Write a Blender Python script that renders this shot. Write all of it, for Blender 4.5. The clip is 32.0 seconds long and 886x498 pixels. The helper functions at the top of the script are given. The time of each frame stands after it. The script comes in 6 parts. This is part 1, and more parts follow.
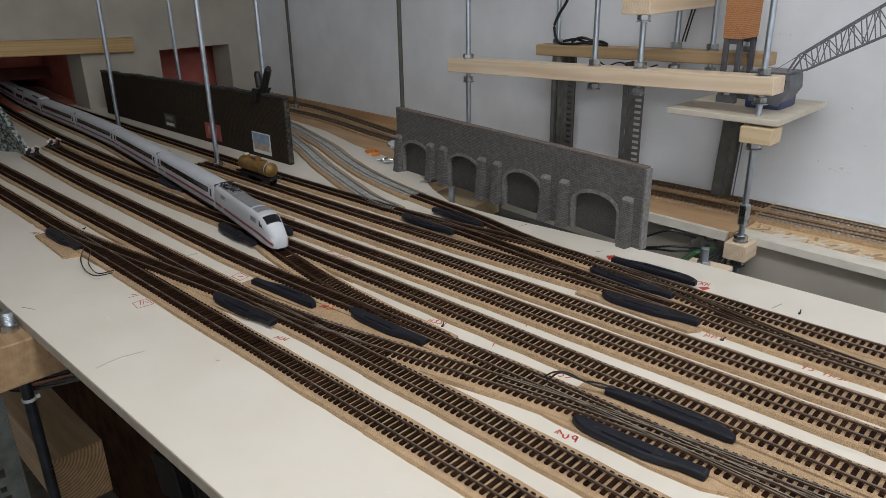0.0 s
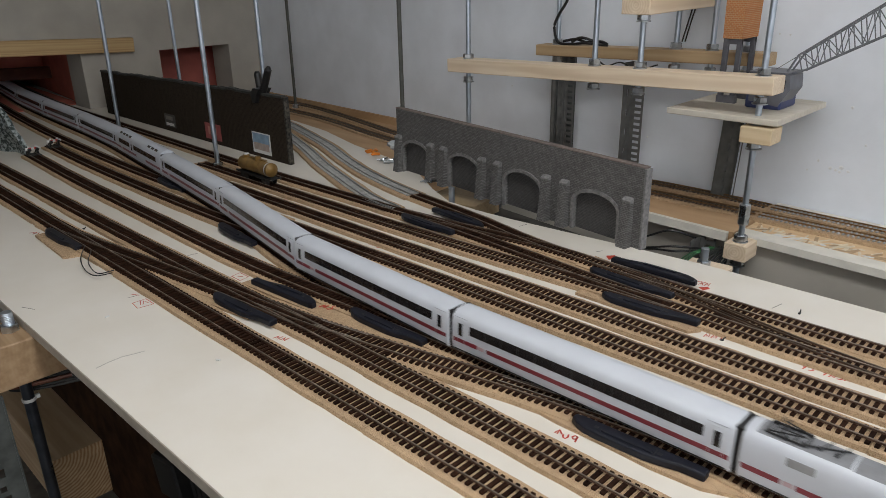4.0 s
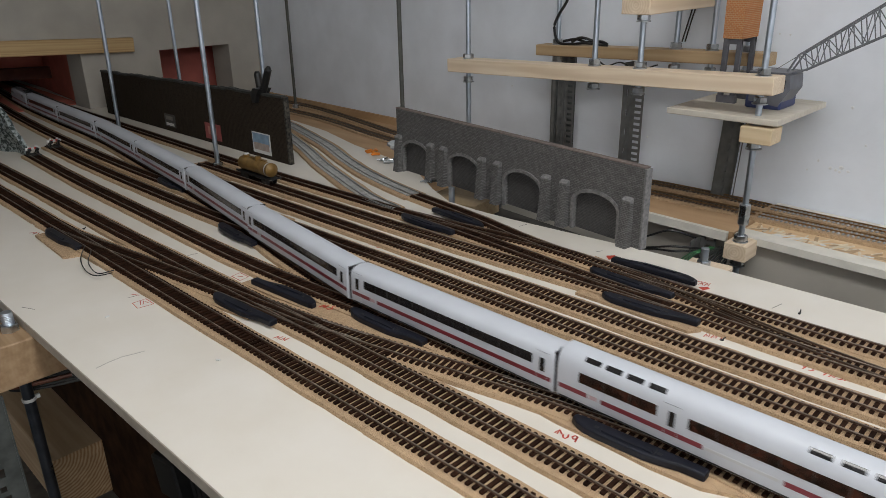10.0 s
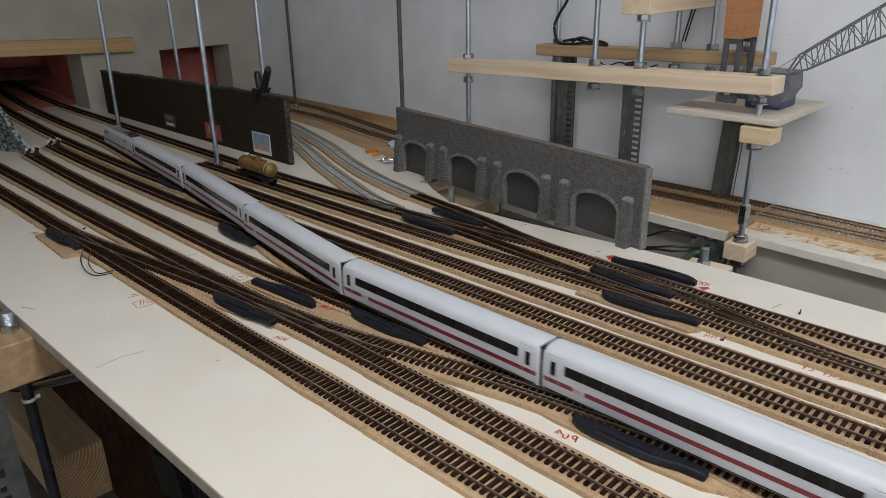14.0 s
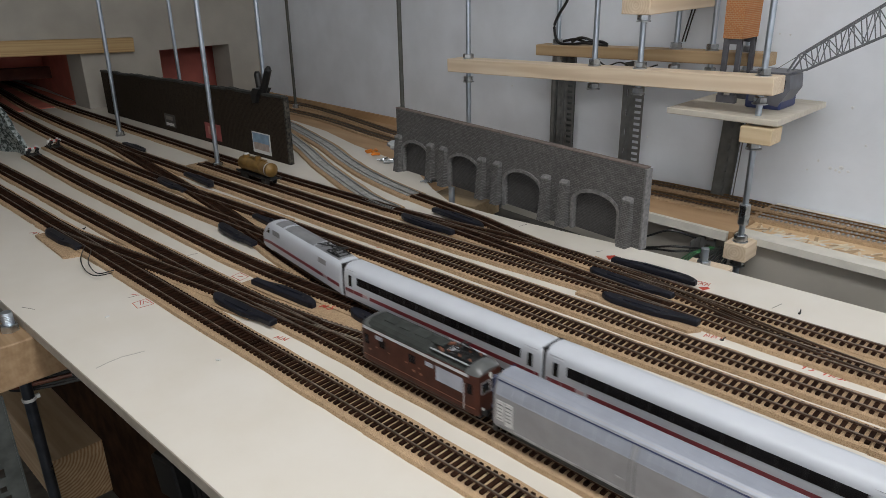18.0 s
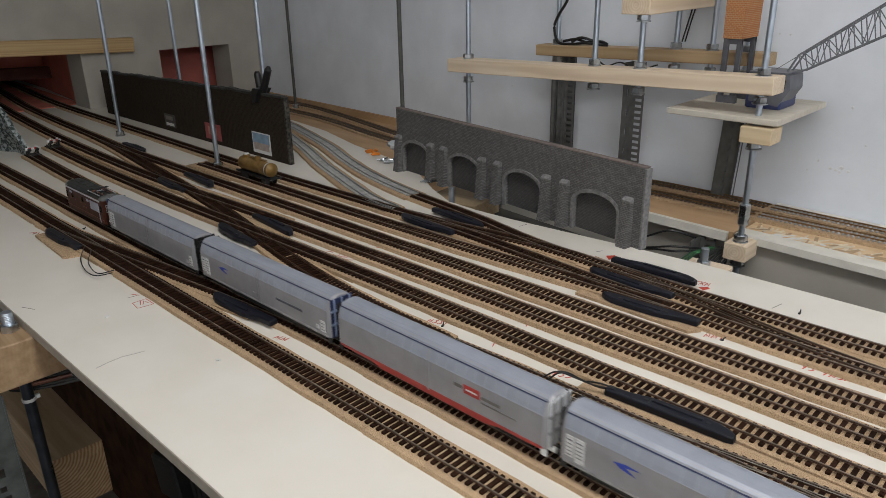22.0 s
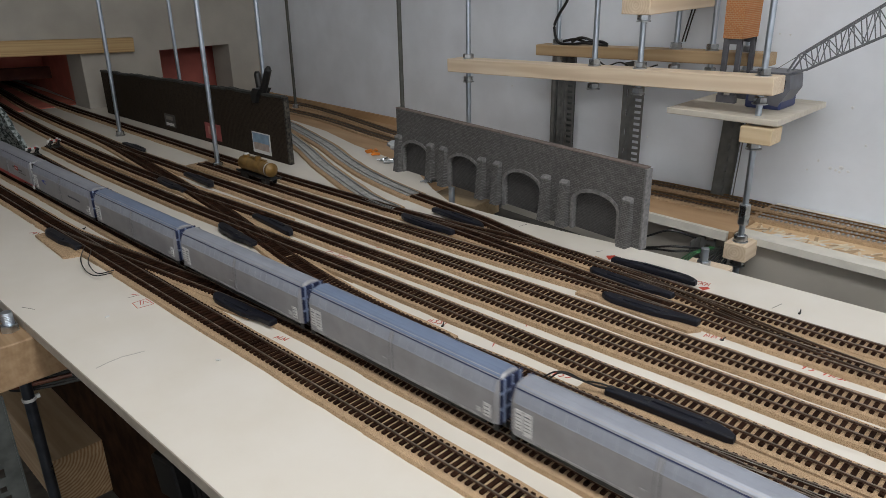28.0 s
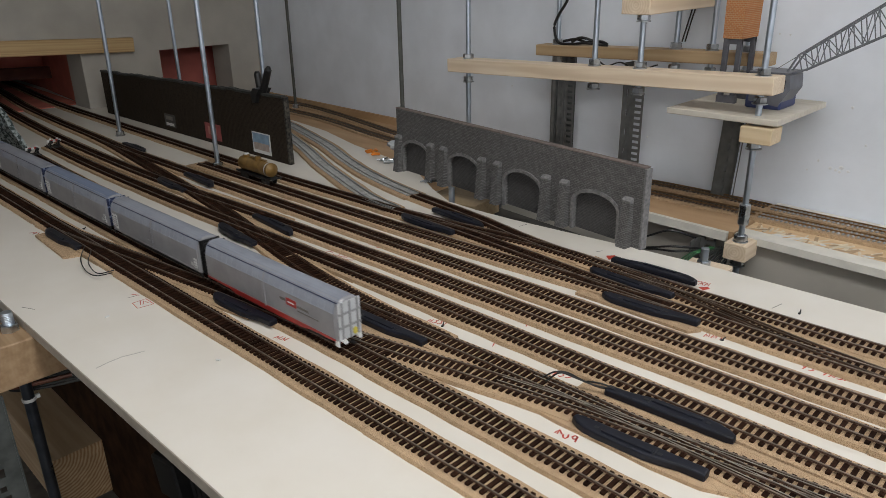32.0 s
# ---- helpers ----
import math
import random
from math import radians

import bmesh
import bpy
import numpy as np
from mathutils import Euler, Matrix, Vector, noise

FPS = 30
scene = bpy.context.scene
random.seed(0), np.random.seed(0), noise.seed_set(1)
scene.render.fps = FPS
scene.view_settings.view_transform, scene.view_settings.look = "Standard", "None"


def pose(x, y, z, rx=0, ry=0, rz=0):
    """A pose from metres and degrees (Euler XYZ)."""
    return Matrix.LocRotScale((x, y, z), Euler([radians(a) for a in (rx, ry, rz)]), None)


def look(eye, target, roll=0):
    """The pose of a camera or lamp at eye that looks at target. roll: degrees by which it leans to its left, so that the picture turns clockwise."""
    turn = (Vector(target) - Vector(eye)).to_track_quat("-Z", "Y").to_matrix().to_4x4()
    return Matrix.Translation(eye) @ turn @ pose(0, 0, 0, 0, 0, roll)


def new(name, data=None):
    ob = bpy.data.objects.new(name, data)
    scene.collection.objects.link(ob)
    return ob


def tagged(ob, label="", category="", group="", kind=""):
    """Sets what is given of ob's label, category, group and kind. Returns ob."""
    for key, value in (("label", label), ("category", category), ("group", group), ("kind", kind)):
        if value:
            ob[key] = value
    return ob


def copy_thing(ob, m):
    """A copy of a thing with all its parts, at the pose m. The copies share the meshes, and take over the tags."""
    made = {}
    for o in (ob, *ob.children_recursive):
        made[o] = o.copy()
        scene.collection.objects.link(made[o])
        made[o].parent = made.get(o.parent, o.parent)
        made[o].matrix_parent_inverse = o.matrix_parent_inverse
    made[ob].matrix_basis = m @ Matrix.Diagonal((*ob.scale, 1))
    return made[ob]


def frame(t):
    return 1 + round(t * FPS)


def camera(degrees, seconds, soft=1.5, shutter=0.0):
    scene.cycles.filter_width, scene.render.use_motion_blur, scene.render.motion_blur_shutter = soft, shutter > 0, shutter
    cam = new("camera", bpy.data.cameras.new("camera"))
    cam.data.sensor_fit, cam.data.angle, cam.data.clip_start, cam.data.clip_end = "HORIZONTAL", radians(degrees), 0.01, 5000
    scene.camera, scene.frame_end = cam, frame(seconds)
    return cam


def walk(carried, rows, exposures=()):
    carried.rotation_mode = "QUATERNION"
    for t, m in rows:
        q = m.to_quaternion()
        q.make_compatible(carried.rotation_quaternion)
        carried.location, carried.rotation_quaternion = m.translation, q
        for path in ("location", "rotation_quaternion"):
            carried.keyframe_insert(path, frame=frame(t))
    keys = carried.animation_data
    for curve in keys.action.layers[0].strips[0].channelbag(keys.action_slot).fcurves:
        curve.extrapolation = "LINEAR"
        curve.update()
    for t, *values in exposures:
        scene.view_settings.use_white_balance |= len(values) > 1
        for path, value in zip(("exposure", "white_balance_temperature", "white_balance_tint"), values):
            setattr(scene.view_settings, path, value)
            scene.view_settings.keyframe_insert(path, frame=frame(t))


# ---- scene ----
cam = camera(63.4, 32.0, soft=0.4, shutter=0.5)
STAND = pose(0.0, 0.0, 0.394, 68.71, 1.0, 44.30)
walk(cam, [(0, STAND), (32, STAND)])

# ---- light ----
world = bpy.data.worlds.new("world")
scene.world = world
world.use_nodes = True
world.node_tree.nodes["Background"].inputs[0].default_value = (0.75, 0.8, 0.9, 1)
world.node_tree.nodes["Background"].inputs[1].default_value = 0.01
scene.view_settings.exposure = 0.0


def lamp(name, at, aim, size, size_y, watts, colour):
    data = bpy.data.lights.new(name, "AREA")
    data.shape, data.size, data.size_y, data.energy, data.color = "RECTANGLE", size, size_y, watts, colour
    ob = new(name, data)
    ob.matrix_world = look(at, aim)
    return ob


WHITE_LIGHT = (0.93, 0.965, 1.0)
lamp("ceiling_lamp_light", (0.24, 0.30, 1.335), (0.24, 0.301, 0), 1.8, 0.3, 15.0, (0.97, 0.98, 0.98))
lamp("ceiling_lamp_light", (0.60, -0.60, 1.335), (0.60, -0.599, 0), 1.2, 0.3, 3.0, WHITE_LIGHT)
lamp("ceiling_lamp_light", (3.0, 0.10, 1.335), (3.0, 0.101, 0), 1.2, 0.3, 46, (0.90, 0.96, 1.0))
# Unseen fill added behind the camera to soften shadows on the back wall.
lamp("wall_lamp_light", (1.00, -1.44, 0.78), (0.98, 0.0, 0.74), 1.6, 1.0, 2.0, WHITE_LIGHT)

# ---- materials ----


def material(name, colour, rough=0.6, metal=0.0, vary=0.15, scale=60.0, bump=0.0, bump_scale=None, second=None, fleck=0.0, gloss_vary=0.1, random_tint=0.0, stretch=(1, 1, 1), coat=0.0, low=0.35, high=0.7, sheen=0.5):
    """Principled surface with two sizes of noise in the colour and a fine relief."""
    m = bpy.data.materials.new(name)
    m.use_nodes = True
    nt = m.node_tree
    n, link = nt.nodes, nt.links
    bsdf = n["Principled BSDF"]
    bsdf.inputs["Metallic"].default_value = metal
    bsdf.inputs["Coat Weight"].default_value = coat
    bsdf.inputs["Specular IOR Level"].default_value = sheen
    tc = n.new("ShaderNodeTexCoord")
    mp = n.new("ShaderNodeMapping")
    mp.inputs["Scale"].default_value = stretch
    link.new(tc.outputs["Object"], mp.inputs[0])

    def noise_at(s, detail=4.0):
        t = n.new("ShaderNodeTexNoise")
        t.inputs["Scale"].default_value, t.inputs["Detail"].default_value = s, detail
        link.new(mp.outputs[0], t.inputs["Vector"])
        return t
    big, fine = noise_at(scale * 0.13), noise_at(scale)
    ramp = n.new("ShaderNodeValToRGB")
    other = second or tuple(max(0.0, c * (1 - 2 * vary)) for c in colour)
    ramp.color_ramp.elements[0].position, ramp.color_ramp.elements[1].position = low, high
    ramp.color_ramp.elements[0].color, ramp.color_ramp.elements[1].color = (*other, 1), (*colour, 1)
    link.new(fine.outputs[0], ramp.inputs[0])
    mix = n.new("ShaderNodeMix")
    mix.data_type, mix.blend_type = "RGBA", "MULTIPLY"
    mix.inputs[0].default_value = 1.0
    r2 = n.new("ShaderNodeMapRange")
    r2.inputs["From Min"].default_value, r2.inputs["From Max"].default_value = 0.3, 0.7
    r2.inputs["To Min"].default_value, r2.inputs["To Max"].default_value = 1 - vary, 1.0
    link.new(big.outputs[0], r2.inputs[0])
    link.new(ramp.outputs[0], mix.inputs[6])
    link.new(r2.outputs[0], mix.inputs[7])
    last = mix.outputs[2]
    if random_tint:
        info = n.new("ShaderNodeObjectInfo")
        r3 = n.new("ShaderNodeMapRange")
        r3.inputs["To Min"].default_value, r3.inputs["To Max"].default_value = 1 - random_tint, 1 + random_tint * 0.4
        link.new(info.outputs["Random"], r3.inputs[0])
        mx = n.new("ShaderNodeMix")
        mx.data_type, mx.blend_type = "RGBA", "MULTIPLY"
        mx.inputs[0].default_value = 1.0
        link.new(last, mx.inputs[6])
        link.new(r3.outputs[0], mx.inputs[7])
        last = mx.outputs[2]
    link.new(last, bsdf.inputs["Base Color"])
    rr = n.new("ShaderNodeMapRange")
    rr.inputs["To Min"].default_value, rr.inputs["To Max"].default_value = max(0.02, rough - gloss_vary), min(1, rough + gloss_vary)
    link.new(big.outputs[0], rr.inputs[0])
    link.new(rr.outputs[0], bsdf.inputs["Roughness"])
    if bump:
        b = n.new("ShaderNodeBump")
        b.inputs["Strength"].default_value, b.inputs["Distance"].default_value = bump, 0.001
        src = noise_at(bump_scale) if bump_scale else fine
        link.new(src.outputs[0], b.inputs["Height"])
        link.new(b.outputs[0], bsdf.inputs["Normal"])
    return m


def masonry(name, colour, second, mortar, width, height, joint, rough=0.9, bump=0.8, turn=0.0):
    """Courses of tiny moulded bricks on a model wall, across local x and z."""
    m = material(name, colour, rough, vary=0.35, scale=90, second=second, sheen=0.12)
    nt = m.node_tree
    n, link = nt.nodes, nt.links
    bsdf = n["Principled BSDF"]
    tc = n.new("ShaderNodeTexCoord")
    mp = n.new("ShaderNodeMapping")
    mp.inputs["Rotation"].default_value = (radians(90), 0, turn)
    link.new(tc.outputs["Object"], mp.inputs[0])
    br = n.new("ShaderNodeTexBrick")
    br.inputs["Scale"].default_value = 1.0
    br.inputs["Brick Width"].default_value, br.inputs["Row Height"].default_value = width, height
    br.inputs["Mortar Size"].default_value, br.inputs["Mortar Smooth"].default_value = joint, 0.4
    br.inputs["Color1"].default_value, br.inputs["Color2"].default_value = (*colour, 1), (*second, 1)
    br.inputs["Mortar"].default_value = (*mortar, 1)
    link.new(mp.outputs[0], br.inputs["Vector"])
    old = bsdf.inputs["Base Color"].links[0].from_socket
    mix = n.new("ShaderNodeMix")
    mix.data_type, mix.blend_type = "RGBA", "MIX"
    mix.inputs[0].default_value = 0.35
    link.new(br.outputs["Color"], mix.inputs[6])
    link.new(old, mix.inputs[7])
    link.new(mix.outputs[2], bsdf.inputs["Base Color"])
    b = n.new("ShaderNodeBump")
    b.invert = True
    b.inputs["Strength"].default_value, b.inputs["Distance"].default_value = bump, 0.0012
    link.new(br.outputs["Fac"], b.inputs["Height"])
    link.new(b.outputs[0], bsdf.inputs["Normal"])
    return m


def timber(name, light, dark, along="x", rough=0.6, rings=70.0, grain=0.32, heart=(0.0, 0.0, 0.0)):
    """Sawn softwood: stretched grain with growth lines."""
    m = material(name, light, rough, vary=0.12, scale=90, second=dark, stretch={"x": (0.06, 1, 1), "y": (1, 0.06, 1), "z": (1, 1, 0.06)}[along], bump=0.15)
    nt = m.node_tree
    n, link = nt.nodes, nt.links
    bsdf = n["Principled BSDF"]
    tc = n.new("ShaderNodeTexCoord")
    mp = n.new("ShaderNodeMapping")
    mp.inputs["Location"].default_value = heart
    mp.inputs["Scale"].default_value = {"x": (0.08, 1, 1), "y": (1, 0.08, 1), "z": (1, 1, 0.08)}[along]
    link.new(tc.outputs["Object"], mp.inputs[0])
    wv = n.new("ShaderNodeTexWave")
    wv.wave_type = "RINGS"
    wv.rings_direction = along.upper()
    wv.inputs["Scale"].default_value, wv.inputs["Distortion"].default_value = rings, 3.0
    wv.inputs["Detail"].default_value = 2.0
    link.new(mp.outputs[0], wv.inputs["Vector"])
    old = bsdf.inputs["Base Color"].links[0].from_socket
    mix = n.new("ShaderNodeMix")
    mix.data_type, mix.blend_type = "RGBA", "MULTIPLY"
    mix.inputs[0].default_value = grain
    ramp = n.new("ShaderNodeValToRGB")
    ramp.color_ramp.elements[0].color, ramp.color_ramp.elements[1].color = (0.55, 0.4, 0.25, 1), (1, 1, 1, 1)
    link.new(wv.outputs["Color"], ramp.inputs[0])
    link.new(old, mix.inputs[6])
    link.new(ramp.outputs[0], mix.inputs[7])
    link.new(mix.outputs[2], bsdf.inputs["Base Color"])
    return m


MELAMINE = material("white_melamine", (0.69, 0.655, 0.60), 0.45, vary=0.06, scale=14, second=(0.655, 0.615, 0.55))
MELAMINE_EDGE = material("board_edge", (0.40, 0.355, 0.30), 0.6, vary=0.1, scale=80)
CORK = material("cork", (0.57, 0.405, 0.255), 0.95, vary=0.2, scale=1100, second=(0.29, 0.185, 0.105), bump=0.8, low=0.34, high=0.56, sheen=0.2, random_tint=0.12)
SLEEPER = material("brown_plastic_sleepers", (0.034, 0.0155, 0.0092), 0.8, vary=0.2, scale=200, random_tint=0.5, sheen=0.06)
RAIL = material("nickel_silver_rail", (0.115, 0.063, 0.040), 0.55, metal=0.2, vary=0.25, scale=90, second=(0.065, 0.036, 0.024), sheen=0.2)
RAIL_TOP = material("worn_rail_head", (0.40, 0.325, 0.265), 0.34, metal=0.6, vary=0.25, scale=60)
DARK_HEAD = material("dark_rail_head", (0.22, 0.165, 0.125), 0.36, metal=0.6, vary=0.25, scale=60)
# Paler and less metallic: the glint on the near crossing put into the colour.
RAIL_GLINT = material("glint_rail_head", (0.54, 0.49, 0.42), 0.35, metal=0.5, vary=0.2, scale=60)
GREY_SLEEPER = material("grey_sleepers", (0.44, 0.44, 0.43), 0.8, vary=0.15, scale=160, random_tint=0.2)
BRASS_RAIL = material("brass_rail", (0.33, 0.19, 0.09), 0.4, metal=0.75, vary=0.2, scale=90)
MOTOR = material("dark_blue_plastic", (0.0085, 0.0100, 0.019), 0.5, vary=0.2, scale=110, bump=0.08, sheen=0.35)
BLACK = material("black_plastic", (0.012, 0.012, 0.013), 0.45, vary=0.2, scale=90)
DARK = material("dark_underframe", (0.014, 0.014, 0.015), 0.6, vary=0.2, scale=160)
RED_INK = material("red_marker", (0.62, 0.06, 0.03), 0.6, vary=0.2, scale=300)
PENCIL = material("pencil_mark", (0.16, 0.15, 0.14), 0.7, vary=0.1)
PLASTER = material("white_plaster", (0.81, 0.85, 0.92), 0.85, vary=0.05, scale=10, bump=0.25, bump_scale=160)
# White plaster greyed and warmed: the weaker light on it put into the colour.
PLASTER_DIM = material("dimmed_plaster", (0.45, 0.42, 0.37), 0.88, vary=0.08, scale=9, bump=0.3, bump_scale=140)
PLASTER_DIRT = material("plaster_dent", (0.74, 0.75, 0.77), 0.9, vary=0.05)
RED_PAINT = material("red_paint", (0.52, 0.145, 0.115), 0.8, vary=0.12, scale=14)
# Lighter copy of RED_PAINT: the light missing in the chamber put into its colour.
RED_PAINT_LIT = material("red_paint_brightened", (0.68, 0.215, 0.155), 0.8, vary=0.12, scale=14)
CONCRETE = material("concrete_floor", (0.17, 0.15, 0.13), 0.85, vary=0.2, scale=22, bump=0.2)
CEILING = material("ceiling_paint", (0.78, 0.78, 0.77), 0.9, vary=0.03, scale=8)
ZINC = material("zinc_plated_steel", (0.60, 0.63, 0.66), 0.28, metal=1.0, vary=0.15, scale=160, bump=0.1)
ZINC_THREAD = material("zinc_thread", (0.58, 0.65, 0.74), 0.40, metal=1.0, vary=0.08, scale=60)
DEXION = material("grey_slotted_steel", (0.21, 0.21, 0.205), 0.5, metal=0.4, vary=0.15, scale=60)
PINE = timber("pine_x", (0.78, 0.655, 0.505), (0.71, 0.57, 0.415), "x", grain=0.24)
PINE_Y = timber("pine_y", (0.74, 0.61, 0.41), (0.66, 0.51, 0.32), "y", grain=0.2)
PLY = material("brown_plywood", (0.56, 0.37, 0.21), 0.7, vary=0.15, scale=30, second=(0.45, 0.28, 0.15), stretch=(0.2, 1, 1))
OSB = material("osb_board", (0.80, 0.60, 0.38), 0.7, vary=0.15, scale=45, second=(0.66, 0.44, 0.24), stretch=(0.4, 1.6, 1), bump=0.4)
WHITE_PAINT = material("white_rim_paint", (0.76, 0.73, 0.66), 0.6, vary=0.08, scale=30)
STONE = masonry("grey_stone_wall", (0.205, 0.202, 0.200), (0.125, 0.122, 0.121), (0.072, 0.070, 0.069), 0.0058, 0.0027, 0.0005, bump=1.0)
# Same stone as the wall, darkened: shade inside the arches put into the colour.
STONE_RECESSED = masonry("recess_shaded_stone", (0.115, 0.113, 0.113), (0.088, 0.086, 0.086), (0.05, 0.05, 0.051), 0.0054, 0.0025, 0.0004)
STONE_PLAIN = material("grey_dressed_stone", (0.24, 0.235, 0.235), 0.9, vary=0.2, scale=220, bump=0.4)
SOOT = masonry("sooty_brick_wall", (0.046, 0.034, 0.023), (0.017, 0.012, 0.009), (0.056, 0.044, 0.033), 0.0055, 0.0026, 0.0004, bump=0.5)
SOOT_CAP = material("dark_coping", (0.055, 0.055, 0.05), 0.9, vary=0.3, scale=150)
ICE_WHITE = material("white_train_paint", (0.52, 0.545, 0.60), 0.45, vary=0.04, scale=20)
ICE_GREY = material("train_lower_grey", (0.50, 0.51, 0.53), 0.35, vary=0.04, scale=20)
ICE_RED = material("train_red_stripe", (0.185, 0.017, 0.030), 0.35, vary=0.08, scale=40)
ICE_PINK = material("pale_lettering", (0.56, 0.40, 0.43), 0.5, vary=0.1)
GLASS_BAND = material("dark_tinted_windows", (0.018, 0.017, 0.019), 0.16, vary=0.2, scale=60)
# Dark glass reddened by the warm interior light, which is put into its colour.
GLASS_WARM = material("warm_lit_windows", (0.075, 0.024, 0.014), 0.2, vary=0.5, scale=90)
VENT_GREY = material("pale_vent_grey", (0.27, 0.27, 0.28), 0.5, vary=0.1, scale=60)
ROOF_GREY = material("roof_grey", (0.22, 0.225, 0.24), 0.55, vary=0.12, scale=70)
LOCO_BROWN = material("brown_loco_paint", (0.085, 0.027, 0.017), 0.48, vary=0.2, scale=60, sheen=0.2)
CAB_GREY = material("cab_roof_grey", (0.115, 0.12, 0.12), 0.35, vary=0.15, scale=80)
LOCO_ROOF = material("loco_roof", (0.048, 0.053, 0.050), 0.65, vary=0.2, scale=80, sheen=0.2)
LOCO_PANEL = material("pale_blue_panel", (0.42, 0.44, 0.52), 0.5, vary=0.1, scale=60)
SILVER = material("silver_trim", (0.66, 0.68, 0.72), 0.35, metal=0.5, vary=0.1)
COPPER = material("red_insulators", (0.28, 0.11, 0.065), 0.5, vary=0.2)
WAGON = material("silver_wagon_wall", (0.330, 0.330, 0.350), 0.40, metal=0.2, vary=0.09, scale=40)
WAGON_ROOF = material("blue_grey_wagon_roof", (0.290, 0.310, 0.365), 0.42, metal=0.15, vary=0.07, scale=40)
BLUE_ROOF = material("blue_wagon_roof", (0.155, 0.20, 0.30), 0.42, vary=0.07, scale=40)
NAVY = material("navy_end_wall", (0.022, 0.032, 0.085), 0.45, vary=0.1, scale=60)
NAVY_PALE = material("pale_blue_rib", (0.20, 0.25, 0.38), 0.45, vary=0.1, scale=60)
WAGON_RED = material("red_underframe", (0.44, 0.032, 0.026), 0.45, vary=0.12, scale=60)
YELLOW = material("yellow_fitting", (0.60, 0.50, 0.08), 0.5)
# Paler than the shoulder itself: highlights on ribs and fold put into the colour.
SHOULDER_HIGHLIGHT = material("shoulder_highlight", (0.33, 0.35, 0.405), 0.4, vary=0.08, scale=60)
SILL_GREY = material("pale_sill_grey", (0.40, 0.40, 0.41), 0.5, vary=0.2, scale=120)
NOTICE = material("notice_paint", (0.70, 0.705, 0.71), 0.6, vary=0.12, scale=420)
FAINT = material("faint_print", (0.56, 0.57, 0.58), 0.6)
BLUE_GREY = material("blue_grey_print", (0.12, 0.13, 0.17), 0.6, vary=0.3, scale=300)
LABEL = material("pale_label", (0.74, 0.74, 0.73), 0.6, vary=0.08, scale=120)
BLUE_MARK = material("blue_emblem", (0.03, 0.06, 0.38), 0.5, vary=0.05)
GOLD = material("ochre_tank_paint", (0.29, 0.17, 0.05), 0.36, metal=0.25, vary=0.2, scale=70)
ROCK = material("speckled_rock_sheet", (0.33, 0.37, 0.365), 0.85, vary=0.3, scale=130, second=(0.035, 0.05, 0.048), bump=0.5, low=0.44, high=0.56)
ORANGE_BRICK = masonry("orange_brick", (0.52, 0.22, 0.09), (0.44, 0.17, 0.07), (0.50, 0.36, 0.22), 0.0060, 0.0030, 0.0005)
CRANE_GREY = material("crane_grey", (0.18, 0.187, 0.212), 0.5, vary=0.12, scale=90)
CRANE_BLUE = material("crane_blue", (0.035, 0.05, 0.15), 0.45, vary=0.12, scale=90)
ORANGE = material("orange_plastic", (0.85, 0.28, 0.04), 0.4, vary=0.1)
CLEAR = material("clear_bag", (0.55, 0.58, 0.62), 0.15, vary=0.1)
GREEN_WIRE = material("green_wire", (0.018, 0.13, 0.035), 0.45, vary=0.1)
COPPER_WIRE = material("brown_wire", (0.16, 0.05, 0.025), 0.45, vary=0.1)
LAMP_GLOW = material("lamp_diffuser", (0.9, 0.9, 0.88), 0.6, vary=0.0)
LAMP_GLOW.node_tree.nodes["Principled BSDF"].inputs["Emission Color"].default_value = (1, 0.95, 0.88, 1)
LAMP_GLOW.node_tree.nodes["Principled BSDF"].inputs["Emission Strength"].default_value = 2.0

# ---- mesh helpers ----


